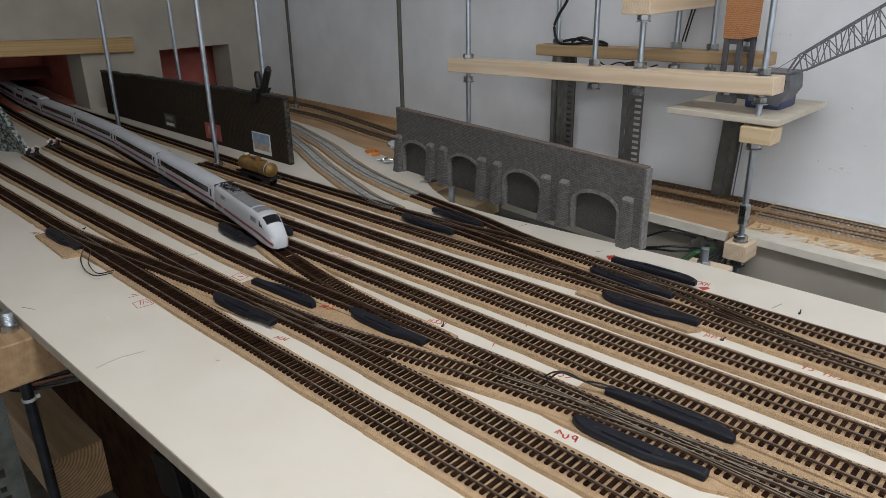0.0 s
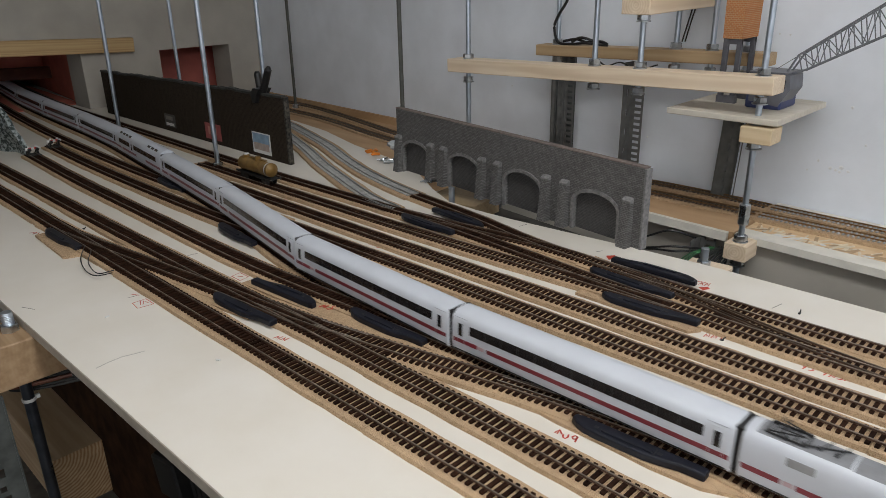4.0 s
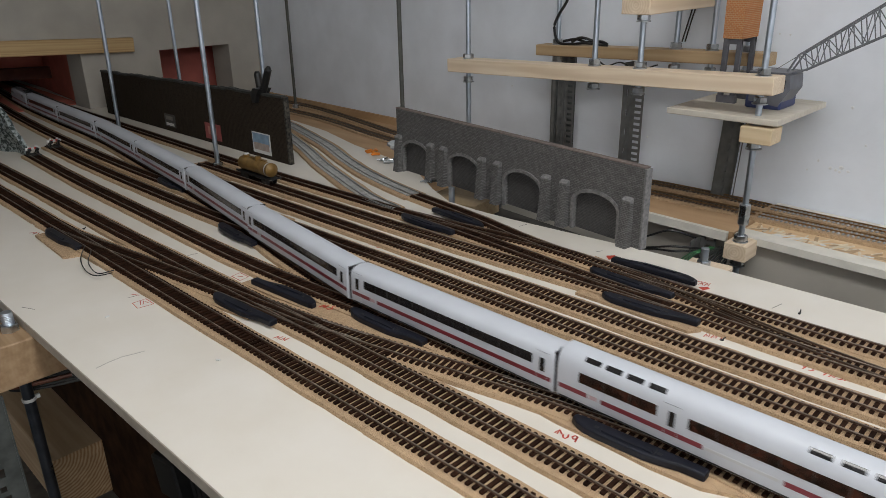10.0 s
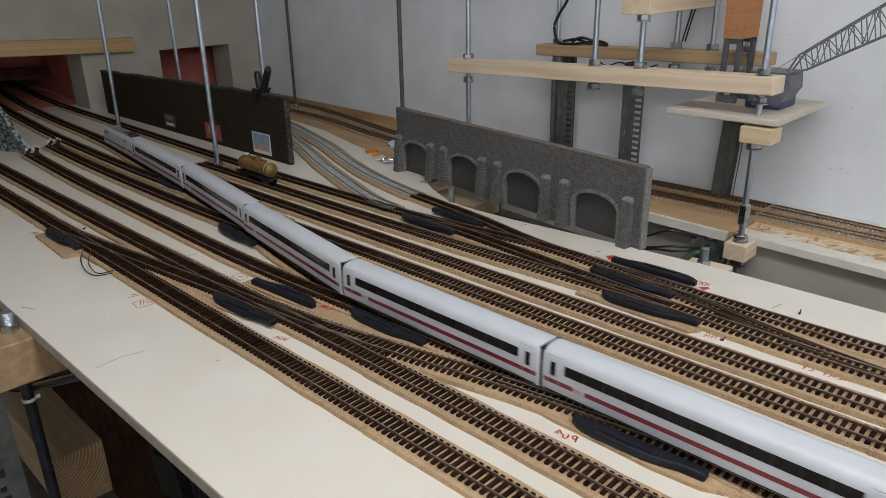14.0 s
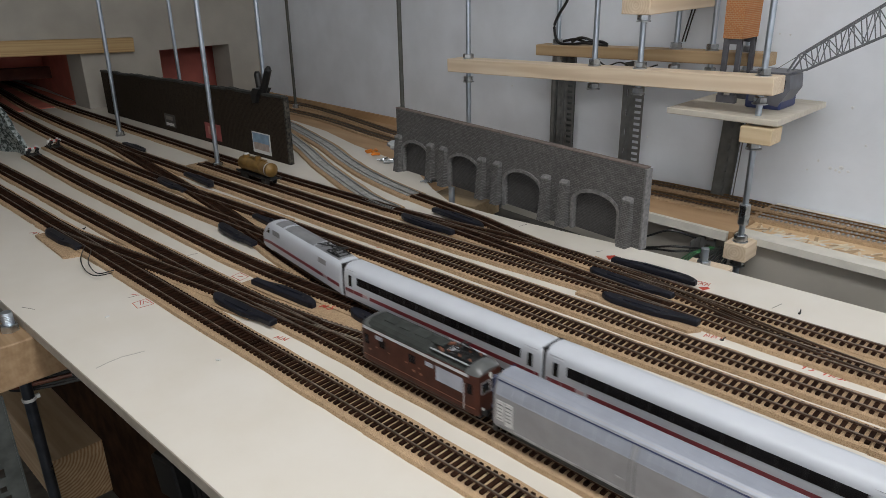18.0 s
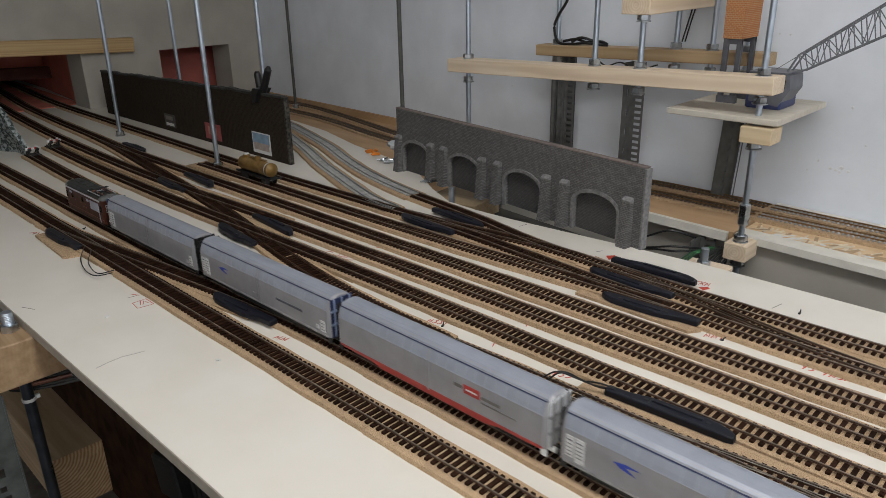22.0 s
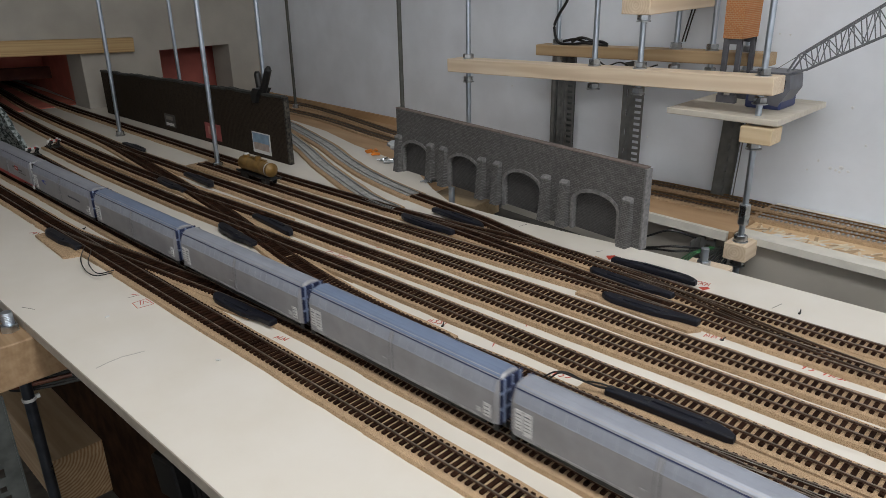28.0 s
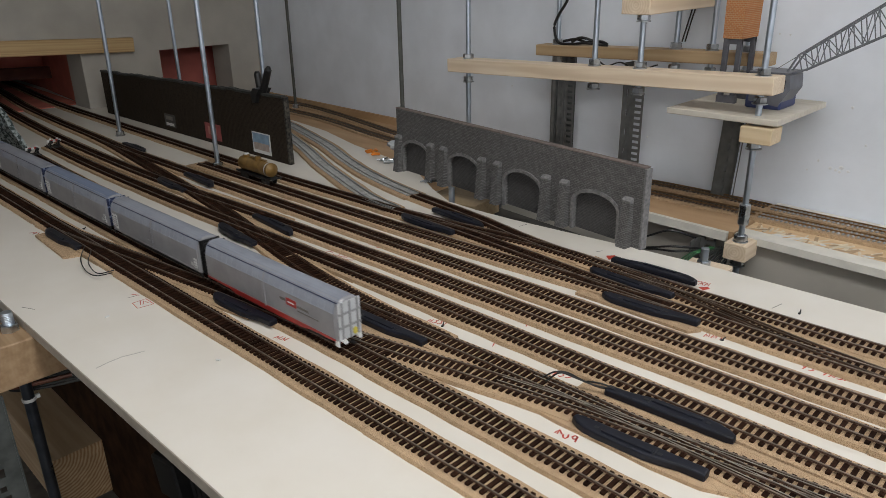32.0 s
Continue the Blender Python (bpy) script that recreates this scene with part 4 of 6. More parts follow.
bar("wooden_beam", "dark brown beam inside the red chamber", (-2.88, 0.10, 0.110), (-2.88, 0.915, 0.072), 0.03, 0.040, material("dark_red_beam", (0.16, 0.05, 0.03), 0.7, vary=0.2, scale=30))
s = Shape().box(-0.583, -0.398, 1.135, 1.350, 0.1600, 0.170, c=0.001)
solid("small_shelf", s, timber("weathered_shelf", (0.66, 0.62, 0.54), (0.56, 0.51, 0.43), "x", grain=0.12), "small pale wooden shelf holding a crane and tower", "shelf")
bar("wooden_plank", "yellowed wooden plank across the wall opening", (-2.386, 0.15, 0.2265), (-2.386, 1.010, 0.1865), 0.022, 0.044, OLD_PLANK, "plank")
t = thing("timber_post", "thick square timber with visible end grain", "timber", Matrix.Translation((-1.300, 0.241, -0.299)))
# Wood tones lowered to hold the shade below the board.
part("beam", Shape().box(-0.30, 0.2988, -0.0365, 0.0365, -0.046, 0.046, c=0.0012), timber("timber", (0.42, 0.31, 0.20), (0.31, 0.215, 0.125), "x", rings=40.0, grain=0.2), t)
part("end_grain", Shape().box(0.2989, 0.3000, -0.0360, 0.0360, -0.0455, 0.0455), timber("timber_end", (0.50, 0.37, 0.23), (0.40, 0.28, 0.16), "x", rings=62.0, grain=0.9, heart=(0.0, 0.035, -0.045)), t, "sawn end with dark growth rings")


def slotted_post(x, y, z0, z1, plain, laddered, label, lean=0.0, turn=0.0, steel=None, backed=False):
    """An upright of punched angle steel: a plain flange towards -y, a laddered one towards +x."""
    t = thing("slotted_upright", label, "upright", Matrix.Translation((x, y, z0)) @ Matrix.Rotation(radians(lean), 4, "Y") @ Matrix.Rotation(radians(turn), 4, "Z"))
    h, e = z1 - z0, 0.0018
    hole = 0.12 if plain > 0.045 else 0.07
    a, b = -plain * (0.5 + hole), -plain * (0.5 - hole)
    s = Shape().box(0, e, -plain, a, 0, h).box(0, e, b, 0, 0, h)
    n = max(1, int(h / 0.040))
    for i in range(n):
        z = lambda u: (i + u) * h / n
        s.box(0, e, a, b, z(0), z(0.30)).box(0, e, a, b, z(0.62), z(0.80))
        s.box(0, e, a, a + (b - a) * 0.2, z(0.80), z(1)).box(0, e, b - (b - a) * 0.2, b, z(0.80), z(1))
    part("flange", s, steel or DEXION, t, "plain flange with slots and holes")
    w = laddered
    s = Shape().box(0.0022, w * 0.36, -e, 0, 0, h).box(w * 0.86, w, -e, 0, 0, h)
    n = max(1, int(h / 0.0125))
    for i in range(n):
        s.box(w * 0.36, w * 0.86, -e, 0, i * h / n, (i + 0.52) * h / n)
    part("flange", s, steel or DEXION, t, "flange with close rows of slots")
    # Added dark plate: the shaded inside of the angle as seen through its slots.
    if backed:
        part("inner_flange", Shape().box(-0.0050, -0.0036, -plain, 0.0, 0, h).box(0.0022, w, 0.0036, 0.0050, 0, h), CAB_GREY, t, "dark plate added behind the slots for their shade")
    return t


slotted_post(-0.945, 1.352, FLOOR_Z, 0.213, 0.026, 0.026, "grey slotted steel upright against the wall", backed=True)
slotted_post(-0.776, 1.350, FLOOR_Z, 0.213, 0.034, 0.030, "grey slotted steel upright against the wall")
slotted_post(-0.552, 1.370, -0.042, 0.131, 0.036, 0.008, "grey slotted steel brace leaning behind the small shelf", 3.0, -62.0, steel=material("dull_brace_steel", (0.125, 0.125, 0.115), 0.55, metal=0.3, vary=0.2, scale=60), backed=True)
slotted_post(-0.520, 1.185, FLOOR_Z, -0.060, 0.040, 0.030, "dark slotted steel upright under the shelf")
# Darker steel than the other uprights: shade under the board put into it.
slotted_post(-0.905, 0.1535, FLOOR_Z, -0.075, 0.050, 0.004, "slotted steel upright under the board, coloured dark for shade", steel=material("shaded_slotted_steel", (0.12, 0.13, 0.125), 0.5, metal=0.3, vary=0.2, scale=60))
t = thing("steel_pipe", "thin grey steel pipe beside a slotted upright", "pipe", Matrix.Translation((-0.968, 1.345, FLOOR_Z)))
part("tube", Shape().rod((0, 0, 0), (0, 0, 1.213), 0.0065, 12), DEXION, t, smooth=True)
t = thing("coupling_nut", "long hexagonal coupling nut on a threaded rod", "nut", Matrix.Translation((-0.438, 1.157, -0.012)))
part("body", Shape().loft([[(r * math.cos(math.tau * k / 6), r * math.sin(math.tau * k / 6), z) for k in range(6)] for z, r in ((0, 0.0085), (0.002, 0.0098), (0.034, 0.0098), (0.036, 0.0085))]), ZINC, t)

# ---- tank wagon, buffer stops, rock ----


def tank_wagon():
    t = thing("tank_wagon", "ochre yellow model tank wagon on the siding", "tank wagon", Matrix.Translation((-1.233, 0.7285, RAIL_Z)) @ Matrix.Scale(1.10, 4))
    prof = [(-0.050, 0.0), (-0.0492, 0.007), (-0.046, 0.0125), (0.046, 0.0125), (0.0492, 0.007), (0.050, 0.0)]
    n = 20
    s = Shape().loft([[(x, r * math.cos(math.tau * k / n), 0.026 + r * math.sin(math.tau * k / n)) for k in range(n)] for x, r in [(-0.0505, 0.004)] + prof[1:-1] + [(0.0505, 0.004)]])
    part("tank", s, GOLD, t, smooth=True)
    for x in (-0.040, 0.018, 0.040):
        b = Shape().loft([[(x + dx, 0.0129 * math.cos(math.tau * k / n), 0.026 + 0.0129 * math.sin(math.tau * k / n)) for k in range(n)] for dx in (-0.0012, 0.0012)])
        part("band", b, SILVER if x > 0.03 else GOLD, t, "pale tank band" if x > 0.03 else "")
    for x in (-0.034, 0.004):
        part("dome", Shape().rod((x, 0, 0.037), (x, 0, 0.0425), 0.0058, 12), GOLD, t, smooth=True)
        part("dome_lid", Shape().rod((x, 0, 0.0425), (x, 0, 0.0440), 0.0050, 12), GOLD if x > 0 else LABEL, t)
    part("walkway", Shape().box(-0.03, 0.03, -0.003, 0.003, 0.0395, 0.0405), GOLD, t)
    part("underframe", Shape().box(-0.053, 0.053, -0.010, 0.010, 0.009, 0.0125, c=0.0004), DARK, t)
    wheels(t, (-0.040, -0.028, 0.028, 0.040))
    for x in (-0.053, 0.053):
        for y in (-0.009, 0.009):
            part("buffer", Shape().rod((x, y, 0.0115), (x + math.copysign(0.005, x), y, 0.0115), 0.0022, 8), BLACK, t)


WHEEL = Shape().loft([[(r * math.cos(math.tau * k / 14), y, r * math.sin(math.tau * k / 14)) for k in range(14)] for y, r in ((-0.0011, 0.0058), (0.0008, 0.0055), (0.0009, 0.0064), (0.0014, 0.0064))])
WHEEL_MESH = WHEEL.mesh("wheel", DARK, True)


def wheels(t, xs, r=0.0056):
    for x in xs:
        for sgn in (-1, 1):
            part("wheel", WHEEL_MESH, DARK, t, at=Matrix.Translation((x, sgn * 0.0078, r)) @ Matrix.Rotation(math.pi if sgn > 0 else 0, 4, "Z"))


tank_wagon()


def buffer_stop(x, y):
    t = thing("buffer_stop", "small black and white buffer stop with red lamps", "buffer stop", Matrix.Translation((x, y, RAIL_Z)))
    for sgn in (-1, 1):
        part("upright", Shape().box(-0.003, 0.003, sgn * 0.0095 - 0.002, sgn * 0.0095 + 0.002, -0.002, 0.014, c=0.0004), BLACK, t)
        part("brace", Shape().rod((-0.020, sgn * 0.0095, -0.001), (-0.002, sgn * 0.0095, 0.011), 0.0016, 6), BLACK, t)
        part("buffer_pad", Shape().rod((0.003, sgn * 0.0085, 0.0115), (0.010, sgn * 0.0085, 0.0115), 0.0034, 10), BLACK, t)
    for k in range(5):
        y0 = -0.0155 + k * 0.0062
        part("cross_beam_field", Shape().box(-0.002, 0.0035, y0, y0 + 0.0060, 0.0105, 0.0155, c=0.0003), LABEL if k % 2 == 0 else RED_LAMP, t, "white field" if k % 2 == 0 else "red field")
    for sgn in (-1, 1):
        part("lamp", Shape().rod((0.0005, sgn * 0.008, 0.0155), (0.0005, sgn * 0.008, 0.0190), 0.0024, 8), LABEL, t)
    part("base", Shape().box(-0.022, 0.012, -0.014, 0.014, -0.0040, -0.0018), DARK, t)


RED_LAMP = material("red_lamp_field", (0.55, 0.04, 0.03), 0.4)
buffer_stop(-1.835, 0.502)
buffer_stop(-1.885, 0.566)


def rock():
    """A sheet of moulded rock leaning beside the tracks."""
    s, n, rows = Shape(), 9, 9
    rings = []
    for i in range(rows):
        u = i / (rows - 1)
        ring = []
        for k in range(n):
            v = k / (n - 1)
            x = -1.895 + 0.045 * (1 - u) - 0.24 * v
            ring.append((x - 0.045 * u + random.uniform(-0.004, 0.004), 0.455 + 0.045 * (1 - u) * (1 - 0.3 * v) + 0.012 * math.sin(7 * v + 3 * u) + random.uniform(-0.004, 0.004), 0.165 * u + (0.02 * math.sin(5 * v) * u)))
        ring += [(x, y - 0.012, z) for x, y, z in reversed(ring)]
        rings.append(ring)
    s.loft(rings)
    solid("rock_piece", s, ROCK, "speckled grey moulded rock sheet beside the tracks", "rock")


rock()

# ---- trains ----
COACH = [(0.0120, 0.0040), (0.0160, 0.0052), (0.0170, 0.0090), (0.0173, 0.0150), (0.0172, 0.0230), (0.0166, 0.0300), (0.0152, 0.0360), (0.0122, 0.0405), (0.0070, 0.0430), (0.0, 0.0438)]
WAGON_PROFILE = [(0.0125, 0.0120), (0.0168, 0.0122), (0.0172, 0.0150), (0.0173, 0.0315), (0.0170, 0.0345), (0.0158, 0.0385), (0.0134, 0.0440), (0.0098, 0.0474), (0.0050, 0.0490), (0.0, 0.0494)]


def ring_of(profile, x, sy=1.0, top=1.0, base=None):
    """A cross-section at x; top squeezes what lies above the base."""
    z0 = profile[0][1] if base is None else base
    half = [(y * sy, z0 + (z - z0) * (top if z > z0 else 1.0)) for y, z in profile]
    return [(x, -y, z) for y, z in half] + [(x, y, z) for y, z in reversed(half[:-1])]


def side_y(profile, z):
    return float(np.interp(z, [p[1] for p in profile], [p[0] for p in profile]))


def panel(profile, x0, x1, z0, z1, side, proud=0.00025, rows=4):
    """A thin plate that follows the side of a car body."""
    rings = []
    for x in (x0, x1):
        zs = np.linspace(z0, z1, rows)
        out = [(x, side * (side_y(profile, z) + proud), z) for z in zs]
        rings.append(out + [(x, side * (side_y(profile, z) - 0.0008), z) for z in reversed(zs)])
    return Shape().loft(rings)


def roof_plate(profile, x0, x1, y0, y1, proud=0.0004, rows=7):
    """A plate that lies on the roof from y0 to y1."""
    ys = np.linspace(y0, y1, rows)
    p = sorted((y, z) for y, z in profile if z > 0.025)
    zz = lambda y: float(np.interp(abs(y), [q[0] for q in p], [q[1] for q in p]))
    rings = [[(x, y, zz(y) + proud) for y in ys] + [(x, y, zz(y) - 0.001) for y in reversed(ys)] for x in (x0, x1)]
    return Shape().loft(rings)


def bogie(t, x):
    b = part("bogie", Shape().box(x - 0.021, x + 0.021, -0.0125, 0.0125, 0.0035, 0.0075, c=0.0006), DARK, t)
    for dx in (-0.0145, 0.0145):
        for sgn in (-1, 1):
            part("wheel", WHEEL_MESH, DARK, b, at=Matrix.Translation((x + dx, sgn * 0.0078, 0.0056)) @ Matrix.Rotation(math.pi if sgn > 0 else 0, 4, "Z"))


def pantograph(t, x, base=0.0445, mat=None):
    p = part("pantograph", Shape().rod((x - 0.005, -0.0085, base), (x - 0.005, 0.0085, base), 0.0008, 6), DARK, t)
    for y in (-0.0085, 0.0085):
        part("side_bar", Shape().rod((x - 0.016, y, base), (x + 0.016, y, base), 0.0008, 6), DARK, p)
    for dx in (-0.015, 0.006, 0.015):
        part("cross_bar", Shape().rod((x + dx, -0.0085, base), (x + dx, 0.0085, base), 0.0008, 6), DARK, p)
    for sgn in (-1, 1):
        part("arm", Shape().rod((x - 0.015, sgn * 0.008, base + 0.001), (x + 0.013, sgn * 0.003, base + 0.0042), 0.0007, 6), DARK, p)
        part("arm", Shape().rod((x + 0.013, sgn * 0.003, base + 0.0042), (x - 0.006, sgn * 0.006, base + 0.006), 0.0006, 6), DARK, p)
    for dx in (-0.008, -0.003):
        part("contact_strip", Shape().rod((x + dx, -0.011, base + 0.006), (x + dx, 0.011, base + 0.006), 0.0007, 6), DARK, p)
    for dx in (-0.013, 0.0, 0.013):
        for sgn in (-1, 1):
            part("insulator", Shape().rod((x + dx, sgn * 0.0075, base - 0.001), (x + dx, sgn * 0.0075, base + 0.0022), 0.0012, 8), mat or DARK, p)


COACH_L = 0.3065


def coach(dining=False):
    label = "white express dining coach with roof windows and red stripe" if dining else "white express coach with dark windows and red stripe"
    t = thing("dining_coach" if dining else "express_coach", label, "train coach", group="express train cars")
    prof = [(y, z + (max(0.0, z - 0.030) * 0.38 if dining else 0.0)) for y, z in COACH]
    e = COACH_L / 2 - 0.0012
    xs = [-e, -e + 0.0008, -e + 0.0025, e - 0.0025, e - 0.0008, e]
    sc = [0.965, 0.99, 1.0, 1.0, 0.99, 0.965]
    part("body", Shape().loft([ring_of(prof, x, s, 1 - (1 - s) * 0.4) for x, s in zip(xs, sc)]), ICE_WHITE, t, smooth=True)
    part("underframe", Shape().box(-e + 0.006, e - 0.006, -0.0125, 0.0125, 0.0025, 0.0060), DARK, t)
    for sgn in (-1, 1):
        part("skirt", panel(prof, -e + 0.003, e - 0.003, 0.0046, 0.0082, sgn, 0.0003), DARK, t, "dark grey skirt")
        part("gangway", Shape().box(sgn * (e - 0.001), sgn * (e + 0.0018), -0.0135, 0.0135, 0.006, 0.041, c=0.0004) if sgn > 0 else Shape().box(-e - 0.0018, -e + 0.001, -0.0135, 0.0135, 0.006, 0.041, c=0.0004), BLACK, t, "black rubber gangway")
    for side in (-1, 1):
        doors = [-e + 0.0127, e - 0.0127] if not dining else [-e + 0.1167]
        bands = [(-e + 0.0255, e - 0.0245)] if not dining else [(-e + 0.0245, -e + 0.1030), (-e + 0.1314, e - 0.0260)]
        for a, b in bands:
            w = part("window_band", panel(prof, a, b, 0.0215, 0.0292, side), GLASS_WARM if dining else GLASS_BAND, t, "dark tinted windows")
            n = max(2, int((b - a) / 0.021))
            for k in range(1, n):
                x = a + (b - a) * k / n
                part("mullion", panel(prof, x - 0.0004, x + 0.0004, 0.0217, 0.0290, side, 0.0004), BLACK, w)
        stripes = [(-e + 0.003, -e + 0.036), (-e + 0.049, e - 0.002)] if not dining else [(-e + 0.003, -e + 0.0343), (-e + 0.049, -e + 0.1455), (-e + 0.210, e - 0.004)]
        for a, b in stripes:
            part("stripe", panel(prof, a, b, 0.0145, 0.0178, side, 0.0003), ICE_RED, t, "dark red stripe")
        part("emblem", panel(prof, -e + 0.037, -e + 0.045, 0.0148, 0.0176, side, 0.0003), ICE_PINK, t, "faded small emblem")
        if dining:
            part("lettering", panel(prof, -e + 0.148, -e + 0.2065, 0.0152, 0.0172, side, 0.0003), ICE_GREY, t, "pale grey lettering bar")
        for x in doors:
            part("door", panel(prof, x - 0.0058, x + 0.0058, 0.0092, 0.0330, side, 0.00018), ICE_WHITE, t)
            part("door_window", panel(prof, x - 0.0029, x + 0.0029, 0.0195, 0.0288, side, 0.0004), GLASS_BAND, t, "dark door window")
            for dx in (-0.0059, 0.0059):
                part("door_joint", panel(prof, x + dx - 0.0002, x + dx + 0.0002, 0.0092, 0.0330, side, 0.0004), ICE_GREY, t)
        for x in doors:
            part("roof_seam", panel(prof, x - 0.009, x + 0.008, 0.0350, 0.0353, side, 0.0003), ROOF_GREY, t)
        if dining:
            for a in [0.0277 + 0.0213 * k for k in range(4)] + [0.2215 + 0.0221 * k for k in range(3)]:
                part("roof_window", panel(prof, -e + a, -e + a + 0.0160, 0.0430, 0.0464, side, 0.0003), GLASS_BAND, t, "dark sloping roof window")
    bogie(t, -0.109)
    bogie(t, 0.109)
    return t


def power_car():
    """Wedge-nosed end car; its nose points along +x."""
    t = thing("power_car", "white wedge-nosed express power car with red stripe", "locomotive", group="express train cars")
    L = 0.1255
    stations = [(-L, 0.94, 0.97), (-L + 0.0012, 0.975, 0.985), (-L + 0.004, 1, 1), (0.060, 1, 1), (0.073, 0.995, 0.99), (0.082, 0.985, 0.960), (0.0905, 0.970, 0.905), (0.0985, 0.945, 0.775), (0.1055, 0.91, 0.655), (0.1125, 0.855, 0.555), (0.1185, 0.775, 0.465), (0.1228, 0.66, 0.38), (0.1250, 0.48, 0.28)]
    rings = [ring_of(COACH, x, sy, tp) for x, sy, tp in stations]
    part("body", Shape().loft(rings), ICE_WHITE, t, smooth=True)

    def skin(k0, k1, i0, i1, out, f0=0.0, f1=1.0):
        """A patch over the nose between sections and around the profile."""
        rows = []
        for k in range(k0, k1 + 1):
            r = []
            for i in range(i0, i1 + 1):
                p = Vector(rings[k][i])
                c = Vector((p.x - 0.010, 0, 0.012))
                d = (p - c).normalized()
                r.append(p + d * out)
            rows.append(r)
        inner = [[p - (p - Vector((p.x - 0.01, 0, 0.012))).normalized() * 0.002 for p in r] for r in rows]
        return Shape().loft([[tuple(p) for p in r] + [tuple(p) for p in reversed(q)] for r, q in zip(rows, inner)])
    n = len(COACH)
    part("windscreen", skin(6, 8, 7, 2 * n - 9, 0.0004), GLASS_BAND, t, "dark raked windscreen")
    part("headlight", skin(10, 11, 5, 6, 0.0004), LABEL, t, "small pale headlight")
    part("headlight", skin(10, 11, 2 * n - 8, 2 * n - 7, 0.0004), LABEL, t, "small pale headlight")
    for side in (-1, 1):
        part("stripe", panel(COACH, -L + 0.003, -L + 0.034, 0.0145, 0.0178, side, 0.0003), ICE_RED, t, "dark red stripe")
        part("stripe", panel(COACH, -L + 0.046, 0.075, 0.0145, 0.0178, side, 0.0003), ICE_RED, t, "dark red stripe")
        # stripe bending down along the nose
        rr = []
        for x, sy, tp in stations[4:-1]:
            k = (x - 0.073) / 0.052
            z0, z1 = 0.0145 - 0.0055 * k * k, 0.0178 - 0.0062 * k * k
            f = lambda z: side * (side_y(COACH, 0.004 + (z - 0.004) / tp) * sy + 0.0003)
            rr.append([(x, f(z0), z0), (x, f(z1), z1), (x, f(z1) - side * 0.0012, z1), (x, f(z0) - side * 0.0012, z0)])
        part("stripe", Shape().loft(rr), ICE_RED, t, "dark red stripe")
        part("cab_window", Shape().loft([[(x, side * (side_y(COACH, 0.004 + (z - 0.004) / tp) * sy + 0.0004), z) for z in (z0, z1)] + [(x, side * (side_y(COACH, 0.004 + (z - 0.004) / tp) * sy - 0.001), z) for z in (z1, z0)] for x, sy, tp, z0, z1 in ((0.085, 0.979, 0.932, 0.0238, 0.0305), (0.092, 0.961, 0.843, 0.0234, 0.0278), (0.0995, 0.935, 0.709, 0.0228, 0.0240))]), GLASS_BAND, t, "black side window")
        part("vent_grille", panel(COACH, 0.050, 0.073, 0.0245, 0.0305, side, 0.0003), VENT_GREY, t, "grey slatted vent")
        for k in range(5):
            part("louvre", panel(COACH, 0.0510 + k * 0.0044, 0.0532 + k * 0.0044, 0.0250, 0.0300, side, 0.0005, 2), ROOF_GREY, t)
        part("rear_window", panel(COACH, -L + 0.036, -L + 0.057, 0.0255, 0.0312, side, 0.0003), VENT_GREY, t, "grey louvred vent")
        part("emblem", panel(COACH, -L + 0.036, -L + 0.044, 0.0148, 0.0176, side, 0.0003), ICE_PINK, t, "faded small emblem")
        part("skirt", panel(COACH, -L + 0.003, 0.078, 0.0046, 0.0080, side, 0.0003), DARK, t, "dark grey skirt")
        part("cab_door", panel(COACH, 0.0400, 0.0404, 0.0085, 0.0330, side, 0.0003, 2), ICE_GREY, t)
    part("roof_panel", roof_plate(COACH, -L + 0.080, 0.040, -0.0115, 0.0115), ROOF_GREY, t, "grey roof panel")
    part("roof_panel", roof_plate(COACH, 0.047, 0.071, -0.0112, 0.0112), ROOF_GREY, t, "grey roof panel")
    part("roof_well", roof_plate(COACH, -L + 0.009, -L + 0.078, -0.0108, 0.0108, 0.0003), ROOF_GREY, t, "grey pantograph well")
    pantograph(t, -L + 0.030)
    for x in (-L + 0.054, -L + 0.066):
        part("roof_insulator", Shape().rod((x, -0.004, 0.0435), (x, -0.004, 0.0462), 0.0014, 8), DARK, t)
        part("roof_conduit", Shape().rod((x, -0.009, 0.0462), (x + 0.006, 0.009, 0.0462), 0.0006, 6), DARK, t)
    part("roof_conduit", Shape().rod((-L + 0.046, -0.007, 0.0452), (-L + 0.074, 0.006, 0.0452), 0.0007, 6), DARK, t)
    part("gangway", Shape().box(-L - 0.0030, -L + 0.001, -0.0130, 0.0130, 0.006, 0.040, c=0.0004), BLACK, t, "black rubber gangway")
    part("underframe", Shape().box(-L + 0.006, 0.095, -0.0115, 0.0115, 0.0015, 0.0058, c=0.0006), DARK, t)
    bogie(t, -0.079)
    bogie(t, 0.066)
    return t


